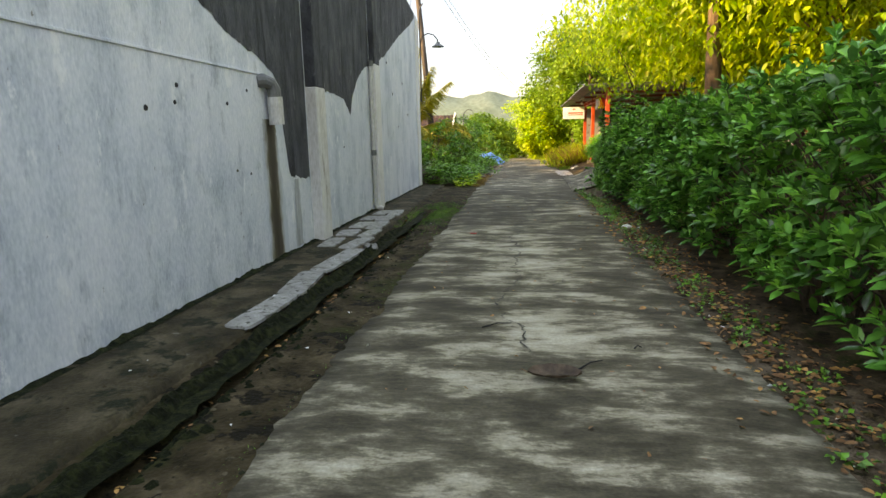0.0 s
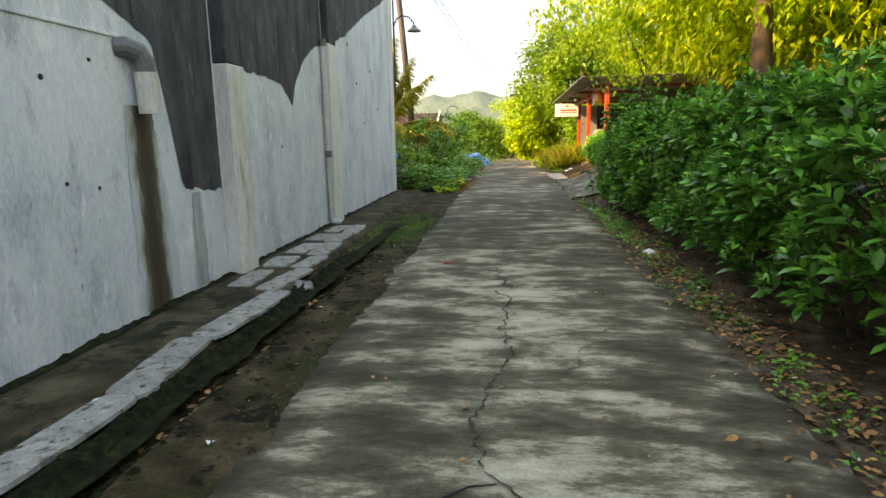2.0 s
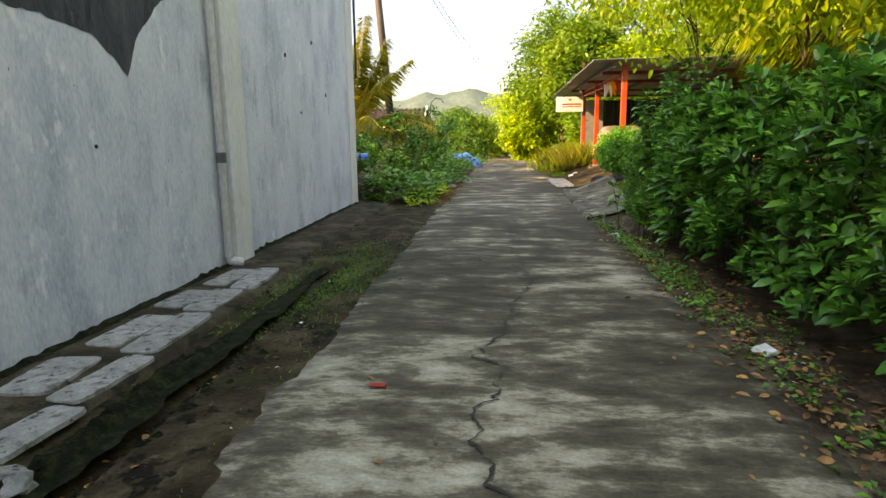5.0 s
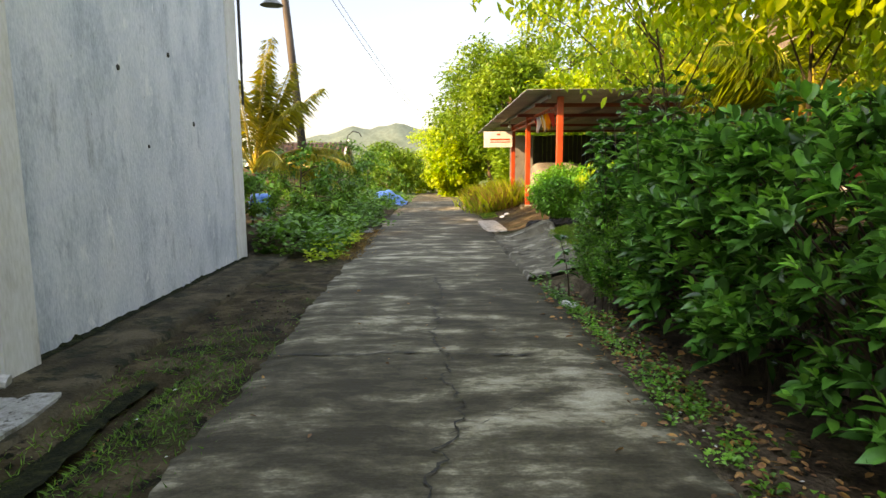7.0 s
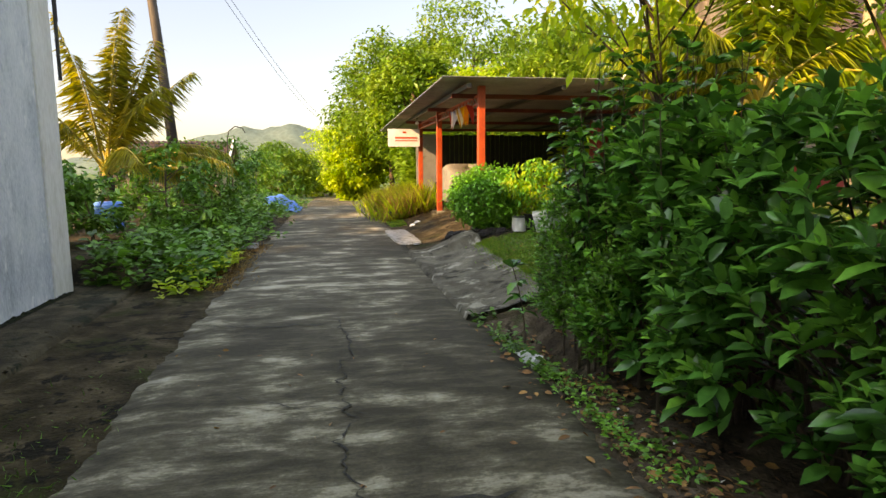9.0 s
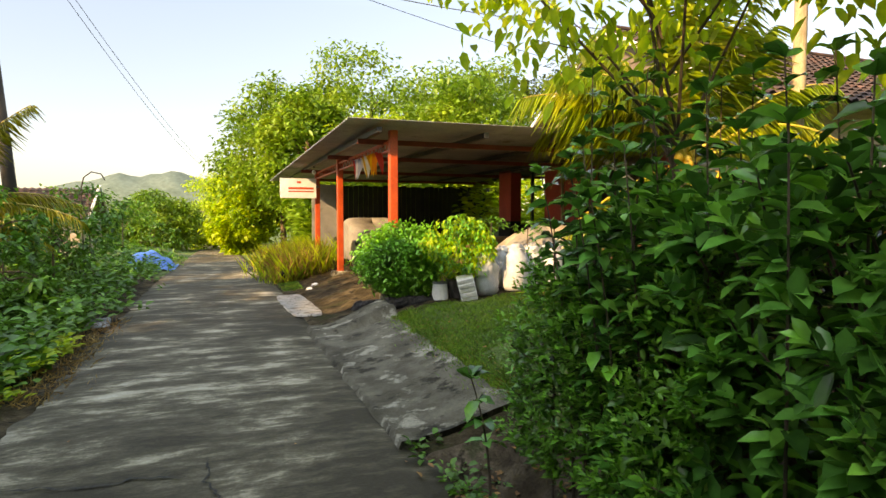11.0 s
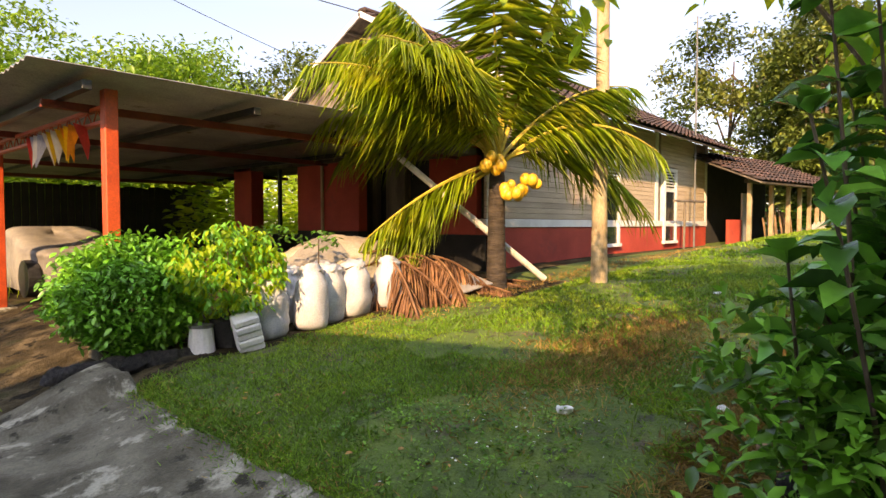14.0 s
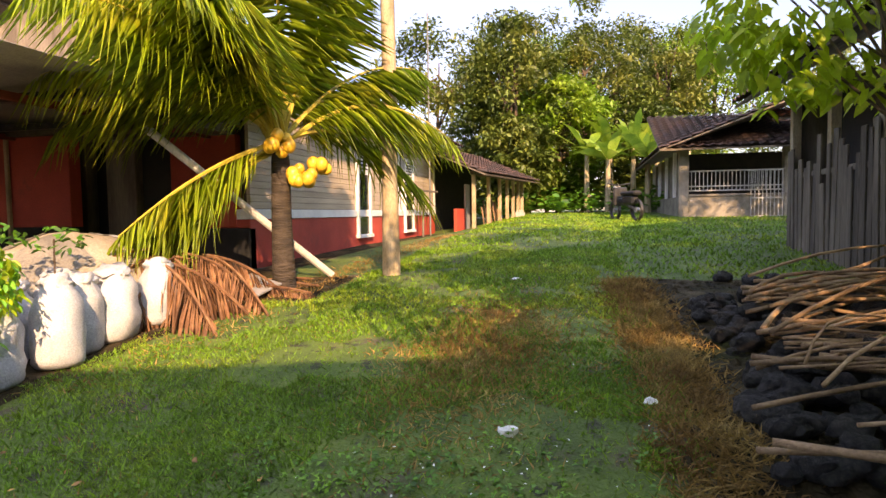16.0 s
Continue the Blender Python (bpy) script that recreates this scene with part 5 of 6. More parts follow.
for x in (0.0, 1.3, 2.4, 3.2, 3.9, 4.5, 5.0):
    part("post", boxed((x - 0.05, -0.05, -0.1), (x + 0.05, 0.05, 1.75), 0.008), PALE_BARK, lean)
part("wall_plate", boxed((-0.2, -0.06, 1.72), (5.3, 0.06, 1.82), 0.006), TIMBER, lean)
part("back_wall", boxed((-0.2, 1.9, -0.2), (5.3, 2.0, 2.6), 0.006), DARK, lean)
part("end_wall", boxed((0.15, 0.6, -0.2), (0.85, 0.7, 0.75), 0.006), RED_WALL, lean)
part("door", boxed((0.9, 0.6, -0.2), (1.25, 0.66, 1.5), 0.006), ZINC, lean, "grey-green plank door")
tiles("roof_tiles", (-0.5, -0.55, 1.72), (1, 0, 0), (0, 2.6, 1.1), 24, 9, TILE, lean)
for k in range(16):
    x = 1.45 + 0.1 * k + (0.25 if k > 8 else 0)
    bm = boxed((-0.04, -0.012, 0), (0.04, 0.012, rng.uniform(0.85, 1.25)), 0.003)
    bm.transform(pose(x, 0.15 - 0.0 * k, -0.12, rng.uniform(-12, -6), rng.uniform(-7, 7), 0))
    part("leaning_plank", bm, STICK, lean)
for k in range(9):
    part("paling", boxed((3.95 + 0.125 * k, -0.09, -0.15), (4.04 + 0.125 * k, -0.065, rng.uniform(0.6, 0.72)), 0.004), PIPE_WHITE, lean)

# tv mast with a cross bar on props
mast = thing("mast", "thin tall mast with a crossbar beside the house", "mast", (15.9, 21.55, 0.6))
part("pole", tubed([(0, 0, 0), (0.0, 0, 6.2)], [0.025, 0.018], 6), PIPE, mast)
part("crossbar", tubed([(-1.3, 0.05, 1.45), (0.6, -0.05, 1.47)], 0.03, 6), TIMBER, mast)
part("prop", tubed([(-0.6, 0.05, 0), (-0.62, 0.02, 1.45)], 0.03, 6), TIMBER, mast)

# ---- neighbour's house across the lawn ----
nb = thing("bungalow", "single-storey house with railed porch and tiled hip roof", "house")
def nbox(name, a, b, mat, bevel=0.006, parent=None, label=""):
    return part(name, boxed(a, b, bevel), mat, parent or nb, label)
nbox("porch_wall", (18.0, 9.0, 1.0), (18.18, 14.65, 1.84), SHADED_RENDER, 0.012)
nbox("wall_coping", (17.96, 9.0, 1.84), (18.22, 14.65, 1.9), SHADED_RENDER, 0.008)
nbox("corner_pier", (17.94, 14.65, 1.0), (18.2, 14.92, 3.2), SHADED_RENDER, 0.012)
nbox("pier", (17.96, 12.0, 1.0), (18.2, 12.25, 3.2), SHADED_RENDER, 0.012)
nbox("side_wall", (18.2, 14.72, 1.0), (25.4, 14.88, 1.84), SHADED_RENDER, 0.012)
# near-black, so the porch's dark interior is put into the colour
nbox("inner_shade_wall", (20.3, 9.0, 1.0), (20.45, 14.72, 3.2), DARK)
nbox("inner_side", (20.45, 14.5, 1.0), (25.4, 14.72, 3.2), SHADED_RENDER)
for z in (1.98, 2.1, 2.52):
    nbox("rail", (18.06, 12.25, z), (18.1, 14.65, z + 0.035), SHADED_WHITE, 0.003)
for k in range(22):
    nbox("baluster", (18.07, 12.35 + 0.105 * k, 2.0), (18.09, 12.37 + 0.105 * k, 2.54), SHADED_WHITE, 0)
gate = nbox("gate", (17.93, 12.28, 1.25), (17.95, 13.08, 1.29), SHADED_WHITE, 0.003, label="white barred gate")
for k in range(9):
    nbox("bar", (17.93, 12.28 + 0.0975 * k, 1.29), (17.95, 12.30 + 0.0975 * k, 2.5), SHADED_WHITE, 0, gate)
for z in (1.75, 2.5):
    nbox("gate_rail", (17.925, 12.27, z), (17.955, 13.09, z + 0.04), SHADED_WHITE, 0.003, gate)
for k in range(4):
    nbox("side_post", (19.5 + 1.9 * k, 14.76, 1.84), (19.6 + 1.9 * k, 14.86, 3.2), WHITE)
tiles("roof_tiles", (17.3, 15.5, 3.12), (0, -1, 0), (3.6, 0, 1.35), 30, 13, TILE, nb)
tiles("roof_tiles", (17.3, 15.5, 3.12), (1, 0, 0), (0, -3.6, 1.35), 34, 13, TILE, nb)
tiles("ridge_tiles", (17.9, 12.6, 3.9), (0, -1, 0), (1.2, 0, 0.45), 8, 4, TILE_RED, nb)

# ---- timber shed on the right ----
shed = thing("timber_shed", "dark tumbledown timber shed with a tiled roof", "shed")
def sbox(name, a, b, mat, bevel=0.006):
    return part(name, boxed(a, b, bevel), mat, shed)
sbox("back_wall", (5.8, 10.4, 0.4), (10.2, 10.5, 3.3), TIMBER)
# near-black too: the dark inside of the shed is painted on
sbox("inner_shade_wall", (5.9, 13.9, 0.6), (10.1, 13.96, 3.2), DARK)
for k in range(26):
    x = 5.85 + 0.165 * k
    b = boxed((0, 0, 0), (rng.uniform(0.09, 0.15), 0.025, rng.uniform(1.0, 1.7)), 0.004)
    b.transform(pose(x, 14.45, 0.75, 0, rng.uniform(-3, 3), 0))
    part("plank", b, TIMBER, shed)
for x in (5.85, 7.3, 8.7, 10.15):
    sbox("post", (x - 0.06, 14.3, 0.5), (x + 0.06, 14.42, 3.35), PALE_BARK)
for z in (1.25, 1.9):
    sbox("rail", (5.8, 14.42, z), (10.2, 14.46, z + 0.07), TIMBER)
for x in (5.8, 10.2):
    sbox("side_wall", (x - 0.04, 10.5, 0.4), (x + 0.04, 14.3, 3.3), TIMBER)
tiles("roof_tiles", (5.0, 15.1, 3.15), (1, 0, 0), (0, -3.8, 2.0), 23, 14, TILE, shed)
tiles("roof_tiles", (5.0, 7.5, 3.15), (1, 0, 0), (0, 3.8, 2.0), 23, 14, TILE, shed)
tiles("lean_roof_tiles", (3.7, 8.6, 2.15), (0, 1, 0), (2.2, 0, 1.05), 17, 8, TILE_RED, shed)
for y in (8.8, 12.6):
    sbox("lean_post", (3.85, y, 0.2), (3.97, y + 0.12, 2.2), PALE_BARK)

# ---- street furniture and far things left of the lane ----
lp = thing("utility_pole", "tall dark rusty utility pole on the verge", "pole", (-4.5, 29.4, 0.1))
part("shaft", tubed([(0.02, 0, -0.3), (-0.23, 0, 3), (-0.76, 0, 9.5)], [0.15, 0.13, 0.09], 12), POLE, lp, smooth=True)
for z in (8.6, 9.2):
    part("cross_arm", boxed((-1.22, -0.04, z), (-0.22, 0.04, z + 0.08), 0.006), METAL, lp)
part("cable_coil", tubed([(0.14 + 0.1 * math.cos(a), -0.12, 1.0 + 0.25 * math.sin(a)) for a in np.linspace(0, 6, 14)], 0.012, 5), PIPE_WHITE, lp)
wl = thing("wall_lamp", "bell-shaped lamp on a bent pipe bracket", "lamp", (-3.32, 19.2, 2.9))
part("bracket", tubed([(0, 0, 0), (0, 0, 0.95), (0.06, 0, 1.1), (0.2, 0, 1.18), (0.36, 0, 1.14), (0.46, 0, 1.02), (0.48, 0, 0.9)], 0.016, 7), METAL, wl)
part("shade", tubed([(0.48, 0, 0.95), (0.48, 0, 0.9), (0.48, 0, 0.82)], [0.04, 0.07, 0.17], 14), PIPE, wl)
hook = thing("garden_lamp", "thin green pole with a hooked top", "lamp", (-3.1, 28.4, 0.0))
part("pole", tubed([(0, 0, 0), (0, 0, 2.1), (0.05, 0, 2.3), (0.2, 0, 2.42), (0.38, 0, 2.38), (0.45, 0, 2.25)], 0.014, 6), METAL, hook)


def cable(a, b, sag, label="black cable slung between pole and house"):
    pts = [tuple(Vector(a).lerp(Vector(b), u) - Vector((0, 0, sag * 4 * u * (1 - u)))) for u in np.linspace(0, 1, 15)]
    tagged(part("cable", tubed(pts, 0.011, 4), METAL), label, "cable")


cable((-5.2, 29.4, 8.7), (8.4, 25.8, 5.9), 0.5)
cable((-5.2, 29.4, 9.3), (24, 40, 8.2), 0.6, "black cable slung over the trees")
cable((-5.0, 29.4, 8.7), (-1, 90, 7.0), 1.0, "black cable running along the lane")
cable((-4.8, 29.4, 8.7), (-0.4, 90, 7.0), 1.0, "black cable running along the lane")
cable((-5.2, 29.4, 8.7), (-3.6, 19.0, 4.4), 0.3, "black cable slung to the wall's corner")
cable((-5.2, 29.4, 8.6), (-14, 20, 7.5), 0.5, "black cable slung over the roofs")

cot = thing("cottage", "far cottage with a brown tiled gable roof", "house", (-7.5, 43, -0.4))
part("walls", boxed((-2.0, -1.8, 0), (2.0, 3, 1.9), 0.02), BEIGE, cot)
tiles("roof_tiles", (-2.4, -2.2, 1.75), (1, 0, 0), (0, 2.4, 1.3), 19, 9, TILE, cot)
tiles("roof_tiles", (2.4, 3.4, 1.75), (-1, 0, 0), (0, -2.9, 1.3), 19, 10, TILE, cot)
for x in (-2.4, 2.4):
    for s_ in (-1, 1):
        part("barge_board", tubed([(x, 0.3 + s_ * 2.6, 1.75), (x, 0.3, 3.18)], 0.06, 4), WHITE, cot)
gs = thing("green_roof_shed", "low shed with a faded green sheet roof", "shed", (-6.0, 33.5, 0.2))
part("walls", boxed((-1.6, -1, 0), (1.2, 1, 1.15), 0.02), TIMBER, gs)
bm = boxed((-1.9, -1.4, 0), (1.6, 1.4, 0.04), 0.004)
bm.transform(pose(0, 0, 1.2, 0, 6, 0))
part("roof_sheet", bm, surf("green_sheet", ((0.10, 0.16, 0.12), (0.16, 0.22, 0.17)), scale=3), gs)

# low hill with woods beyond the village
hv, hf = [], []
HX = np.linspace(-190, 90, 71)
for x in HX:
    h = 13 + 7 * math.sin(x / 30 + 2.2) + 3.2 * noise.noise((x * 0.09, 0, 0)) + 1.3 * noise.noise((x * 0.4, 0, 5))
    hv += [(x, 270, -8), (x, 285, 0.55 * h), (x, 300, max(3, h)), (x, 340, -8)]
for k in range(70):
    for c in range(3):
        a = 4 * k + c
        hf.append((a, a + 4, a + 5, a + 1))
tagged(mesh("backdrop_hill", hv, hf, HILL, smooth=True), "wooded hill beyond the village, haze put into its colour", "hill", kind="structure")

# ---- things in the yard ----
pole = thing("bare_trunk", "straight pale bare trunk standing on the lawn", "trunk", (7.21, 19.81, ground_z(7.21, 19.81)))
part("shaft", tubed([(0, 0, -0.2), (0.0, 0, 0.0), (0.02, 0.01, 1.2), (0.05, 0.0, 2.4), (0.08, 0.02, 4), (0.12, 0.02, 6.5)], [0.13, 0.115, 0.095, 0.09, 0.085, 0.07], 12), PALE_BARK, pole, smooth=True)


def sack(x, y, h, w, lean=(0, 0), turn=0, knot=True, z=None):
    ob = thing("sack", "full white woven plastic sack standing on the soil", "sack", (x, y, ground_z(x, y) if z is None else z), "row of white sacks", turn, lean)
    vs, fs = [], []
    n, m = 20, 16
    ph = x * 17
    for j in range(m + 1):
        v = j / m
        r = w * (0.5 + 0.05 * math.sin(min(1, v * 1.3) * math.pi)) * (0.88 if j == 0 else 1) * (1 - 0.14 * smooth(v, 0.72, 1.0))
        pinch = 1 - 0.35 * smooth(v, 0.7, 1.0)
        for i in range(n):
            a = 2 * math.pi * i / n
            q = 1 + 0.16 * noise.noise((math.cos(a) * 1.6 + ph, math.sin(a) * 1.6, v * 3)) + 0.07 * noise.noise((math.cos(a) * 5 + ph, math.sin(a) * 5, v * 9)) + 0.05 * v * v * math.sin(a * 6 + ph)
            vs.append((q * r * math.cos(a), q * r * 0.85 * math.sin(a) * pinch, v * h * (1 + 0.1 * math.cos(a + ph) * v * v)))
    for j in range(m):
        for i in range(n):
            fs.append((j * n + i, j * n + (i + 1) % n, (j + 1) * n + (i + 1) % n, (j + 1) * n + i))
    fs.append(tuple(range(n))[::-1])
    fs.append(tuple(m * n + i for i in range(n)))
    mesh("body", vs, fs, SACK, ob, smooth=True)
    if knot:
        bm = bmesh.new()
        bmesh.ops.create_icosphere(bm, subdivisions=3, radius=1)
        for v in bm.verts:
            v.co *= 1 + 0.3 * noise.noise(v.co * 2 + Vector((ph, 0, 0))) + 0.16 * noise.noise(v.co * 5 + Vector((ph, 3, 0)))
            v.co = Vector((v.co.x * w * 0.44, v.co.y * w * 0.31, h * 0.97 + v.co.z * 0.055 + 0.03 * noise.noise(v.co * 3)))
        part("folded_mouth", bm, SACK, ob, smooth=True)
    return ob


for x, y, h, w, l in ((3.08, 21.15, 0.52, 0.38, (0, -7)), (3.48, 21.05, 0.60, 0.38, (0, 4)), (3.82, 21.2, 0.56, 0.34, (3, 0)), (4.15, 21.2, 0.56, 0.42, (0, -4)), (4.58, 21.12, 0.54, 0.36, (0, 9)), (3.6, 21.6, 0.55, 0.42, (0, 0)), (4.05, 21.65, 0.55, 0.42, (4, 0))):
    sack(x, y, h, w, l, rng.uniform(0, 90))

# heap under a tarpaulin, with dry fronds
vs, fs = [], []
N = 34
for j in range(N + 1):
    for i in range(N + 1):
        a, b = -1 + 2 * i / N, -1 + 2 * j / N
        d = math.hypot(a, b)
        h = 0.98 * max(0, 1 - d ** 2.4) + 0.05 * noise.noise((a * 3, b * 3, 1)) + 0.025 * noise.noise((a * 9, b * 9, 2))
        vs.append((a * 1.5, b * 0.95, h - 0.03))
for j in range(N):
    for i in range(N):
        k = j * (N + 1) + i
        fs.append((k, k + 1, k + N + 2, k + N + 1))
heap = thing("covered_heap", "heap covered with crumpled beige sheets", "heap", (4.75, 22.15, 0.38))
mesh("sheet", vs, fs, TARP, heap, smooth=True)
for cx, cy, w in ((-0.5, -0.35, 0.28), (0.35, -0.1, 0.22), (-0.1, 0.3, 0.3)):
    ids = [f for f in fs if abs(vs[f[0]][0] / 1.5 - cx) < w and abs(vs[f[0]][1] / 0.95 - cy) < w * 0.8]
    patch = mesh("cloth", [(a, b, c + 0.012) for a, b, c in vs], ids, CARCOVER if cx < 0 else SACK, heap, "grey cloth thrown over the sheet", True)


def dry_frond(x, y, z, az, elev, length, sag, label="fallen brown palm frond draped over the heap"):
    ob = thing("dry_frond", label, "frond", (x, y, z), "fallen palm fronds")
    pts, P, A, L = frond(np.zeros(3), radians(az), radians(elev), length, sag, n=44, leaf=0.5, hang=1.0)
    part("rachis", tubed(list(pts[::3]), 0.014, 5), HUSK, ob)
    leaves("frond_blade", P, A, L, 0.03, HUSK, ob, fine=False, droop=0.5)


for k in range(6):
    dry_frond(5.1 + 0.14 * k, 21.6 - 0.05 * k, 1.16 - 0.05 * k, 172 + 9 * k, -4 - 5 * k, 1.7, 0.35)
for k in range(20):
    dry_frond(5.15 + 0.28 * rng.normal(), 21.3, rng.uniform(0.9, 1.12), rng.uniform(185, 340), rng.uniform(-25, 5), rng.uniform(0.8, 1.35), 0.75)
for k in range(5):
    dry_frond(5.5 + 0.2 * k, 21.1, 0.72, 190 + 35 * k, 2, rng.uniform(0.7, 1.1), 0.1, "fallen brown palm frond lying on the soil")

tube_ob = thing("plastic_tube", "white plastic tube leaning behind the palm", "pipe", (7.04, 20.54, ground_z(7.04, 20.54)))
part("tube", tubed([(0, 0, 0.02), (-1.5, 1.45, 1.75)], 0.045, 10), PIPE_WHITE, tube_ob)
sheet = thing("metal_sheet", "bent grey metal sheet lying by the palm's foot", "sheet", (5.55, 20.85, 0.62))
vs = [(-0.45, -0.2, 0), (0.5, -0.15, 0.1), (0.55, 0.25, 0.2), (-0.4, 0.3, 0.12)]
mesh("plate", vs + [(a, b, c - 0.015) for a, b, c in vs], [(0, 1, 2, 3), (7, 6, 5, 4), (0, 4, 5, 1), (1, 5, 6, 2), (2, 6, 7, 3), (3, 7, 4, 0)], ZINC, sheet)


def bush(x, y, R, zb, zt, count, leaf, mat, label, name="round_bush", fine=True, clumps=60, z=None):
    return tree(x, y, zt * 0.7, 0.025, (R, zb, zt), count, leaf, mat, label, name=name, limbs=14, fine=fine, clumps=clumps, base=0.2, z=z, clump_r=0.3)


bush(2.04, 21.8, 0.6, 0.05, 1.1, 14000, 0.07, BUSH_LEAF, "clipped round bush with small bright green leaves", clumps=320)
pot = thing("potted_shrub", "drooping lime-green shrub in a low pot", "plant", (2.68, 21.2, ground_z(2.68, 21.2)))
part("pot", tubed([(0, 0, 0), (0, 0, 0.22), (0, 0, 0.25)], [0.12, 0.17, 0.18], 14), STONE, pot)
part("stem", tubed([(0, 0, 0.2), (0.02, 0, 0.6), (0.0, 0.02, 0.95)], [0.02, 0.014, 0.006], 6), BARK, pot)
C = ball(60) * [0.42, 0.34, 0.36] + [0, 0, 0.68]
P = np.repeat(C, 40, 0) + ball(2400) * 0.12
leaves("foliage", P, ball(2400) * [1, 1, 0.3] + [0, 0, -0.7], 0.075 * rng.uniform(0.7, 1.2, 2400), 0.034, [LIME_LEAF, BUSH_LEAF], pot, index=(rng.random(2400) < 0.45).astype(int))
for x, y, h in ((3.3, 21.5, 0.95), (3.9, 21.5, 0.85)):
    shoot_ob = thing("seedling", "small pale green seedling among the sacks", "plant", (x, y, ground_z(x, y)))
    part("stem", tubed([(0, 0, 0), (0.02, 0, h)], 0.008, 5), BARK, shoot_ob)
    m = 60
    leaves("foliage", np.array([[0.02, 0, h]]) + ball(m) * [0.22, 0.2, 0.1], ball(m) * [1, 1, 0.2] + [0, 0, -0.2], 0.075, 0.035, WEED, shoot_ob)
poly = thing("foam_box", "white ribbed foam box tipped on its side", "box", (2.74, 20.93, ground_z(2.74, 20.93)), turn=-20, tilt=(14, -14))
for k in range(5):
    part("rib", boxed((-0.11, -0.1 - 0.012 * (k % 2), 0.01 + 0.065 * k), (0.11, 0.1 + 0.012 * (k % 2), 0.073 + 0.065 * k), 0.012), WHITE, poly)
tub = thing("cut_can", "cut white plastic can beside the bush", "container", (2.42, 21.22, ground_z(2.42, 21.22)))
part("body", tubed([(0, 0, 0), (0, 0, 0.22)], [0.12, 0.1], 14), WHITE, tub)
part("rim", tubed([(0, 0, 0.22), (0, 0, 0.245)], 0.108, 14), PIPE, tub)
table_ob = thing("bench", "low brown wooden bench in the porch", "bench", (4.6, 24.6, ground_z(4.6, 24.6)))
part("seat", boxed((-0.6, -0.2, 0.5), (0.6, 0.2, 0.55), 0.008), STICK, table_ob)
part("apron", boxed((-0.55, -0.18, 0.3), (0.55, -0.15, 0.5), 0.006), STICK, table_ob)
for sx in (-0.52, 0.52):
    for sy in (-0.15, 0.15):
        part("leg", boxed((sx - 0.03, sy - 0.03, -0.05), (sx + 0.03, sy + 0.03, 0.5), 0.005), STICK, table_ob)
# stones: kerb of the bed, pile by the lawn
rocks = []
for k in range(5):
    bm = bmesh.new()
    bmesh.ops.create_icosphere(bm, subdivisions=2, radius=1)
    for v in bm.verts:
        v.co *= 1 + 0.45 * noise.noise(v.co * 1.2 + Vector((k * 7, 0, 0))) + 0.18 * noise.noise(v.co * 3 + Vector((k * 3, 1, 0)))
        v.co.z *= 0.72
    me = bpy.data.meshes.new("stone")
    bm.to_mesh(me)
    bm.free()
    me.materials.append(STONE)
    rocks.append(me)


def stone(x, y, z, r, label, group):
    ob = new("stone", rocks[int(rng.integers(0, 5))])
    ob.matrix_basis = pose(x, y, z, rng.uniform(-20, 20), rng.uniform(-20, 20), rng.uniform(0, 360)) @ Matrix.Diagonal((r, r * rng.uniform(0.8, 1.2), r, 1))
    return tagged(ob, label, "stone", group)


for k in range(299):
    u, v = rng.uniform(0, 1), rng.uniform(0, 1)
    x, y = 2.7 + 2.9 * u, 16.66 - 0.12 * u - 1.6 * v
    lift = 0.16 * min(1, 4 * v) * min(1, 5 * u + 0.2) * rng.uniform(0, 1)
    stone(x, y, ground_z(x, y) + 0.05 + lift, rng.uniform(0.04, 0.1), "dark rounded basalt stone in a heap", "stone heap beside the lawn")
for k in range(14):
    u = k / 13
    x, y = 1.36 + 1.0 * u, 21.62 - 0.42 * u
    for z in (0.06, 0.24):
        stone(x + rng.uniform(-0.03, 0.03), y + rng.uniform(-0.04, 0.04), z + 0.08 * u, rng.uniform(0.09, 0.13), "dark stone edging the planted bed", "stone edging of the bed")
for k in range(9):
    stone(1.15 + 0.12 * rng.normal(), 27.2 + 0.35 * k, 0.2, rng.uniform(0.12, 0.2), "mossy stone under the tall grass", "stones by the tall grass")
for k in range(10):
    x, y = 5.9 + 0.45 * rng.normal(), 15.4 + 0.35 * rng.normal()
    stone(x, y, ground_z(x, y) + 0.04, rng.uniform(0.07, 0.12), "dark rounded basalt stone in a heap", "stone heap beside the lawn")


def stick(x, y, z, az, el, length, r):
    ob = thing("stick", "long dry peeled branch laid over the stones", "stick", (x, y, z), "firewood sticks on the stones")
    d = np.array([math.cos(az) * math.cos(el), math.sin(az) * math.cos(el), math.sin(el)])
    n = rng.normal(0, 0.06, 2)
    pts = [tuple(d * length * u + np.array([n[0], n[1], n[1]]) * math.sin(u * 3)) for u in np.linspace(0, 1, 6)]
    part("branch", tubed(pts, [r, r * 0.95, r * 0.9, r * 0.8, r * 0.7, r * 0.55], 6), STICK, ob, smooth=True)


for k in range(64):
    u = rng.uniform(0, 1)
    x, y = 2.55 + 2.9 * u, 16.72 - 0.6 * u + rng.uniform(-0.35, 0.08)
    stick(x, y, ground_z(x, y) + 0.2 + rng.uniform(0, 0.14), radians(rng.normal(-72, 17)), radians(rng.normal(4, 4)), rng.uniform(0.9, 1.8), rng.uniform(0.008, 0.02))

# parked motorcycle
mc = thing("motorcycle", "dark parked motorcycle seen beside the far porch", "motorcycle", (16.75, 16.4, ground_z(16.75, 16.4)), turn=25)
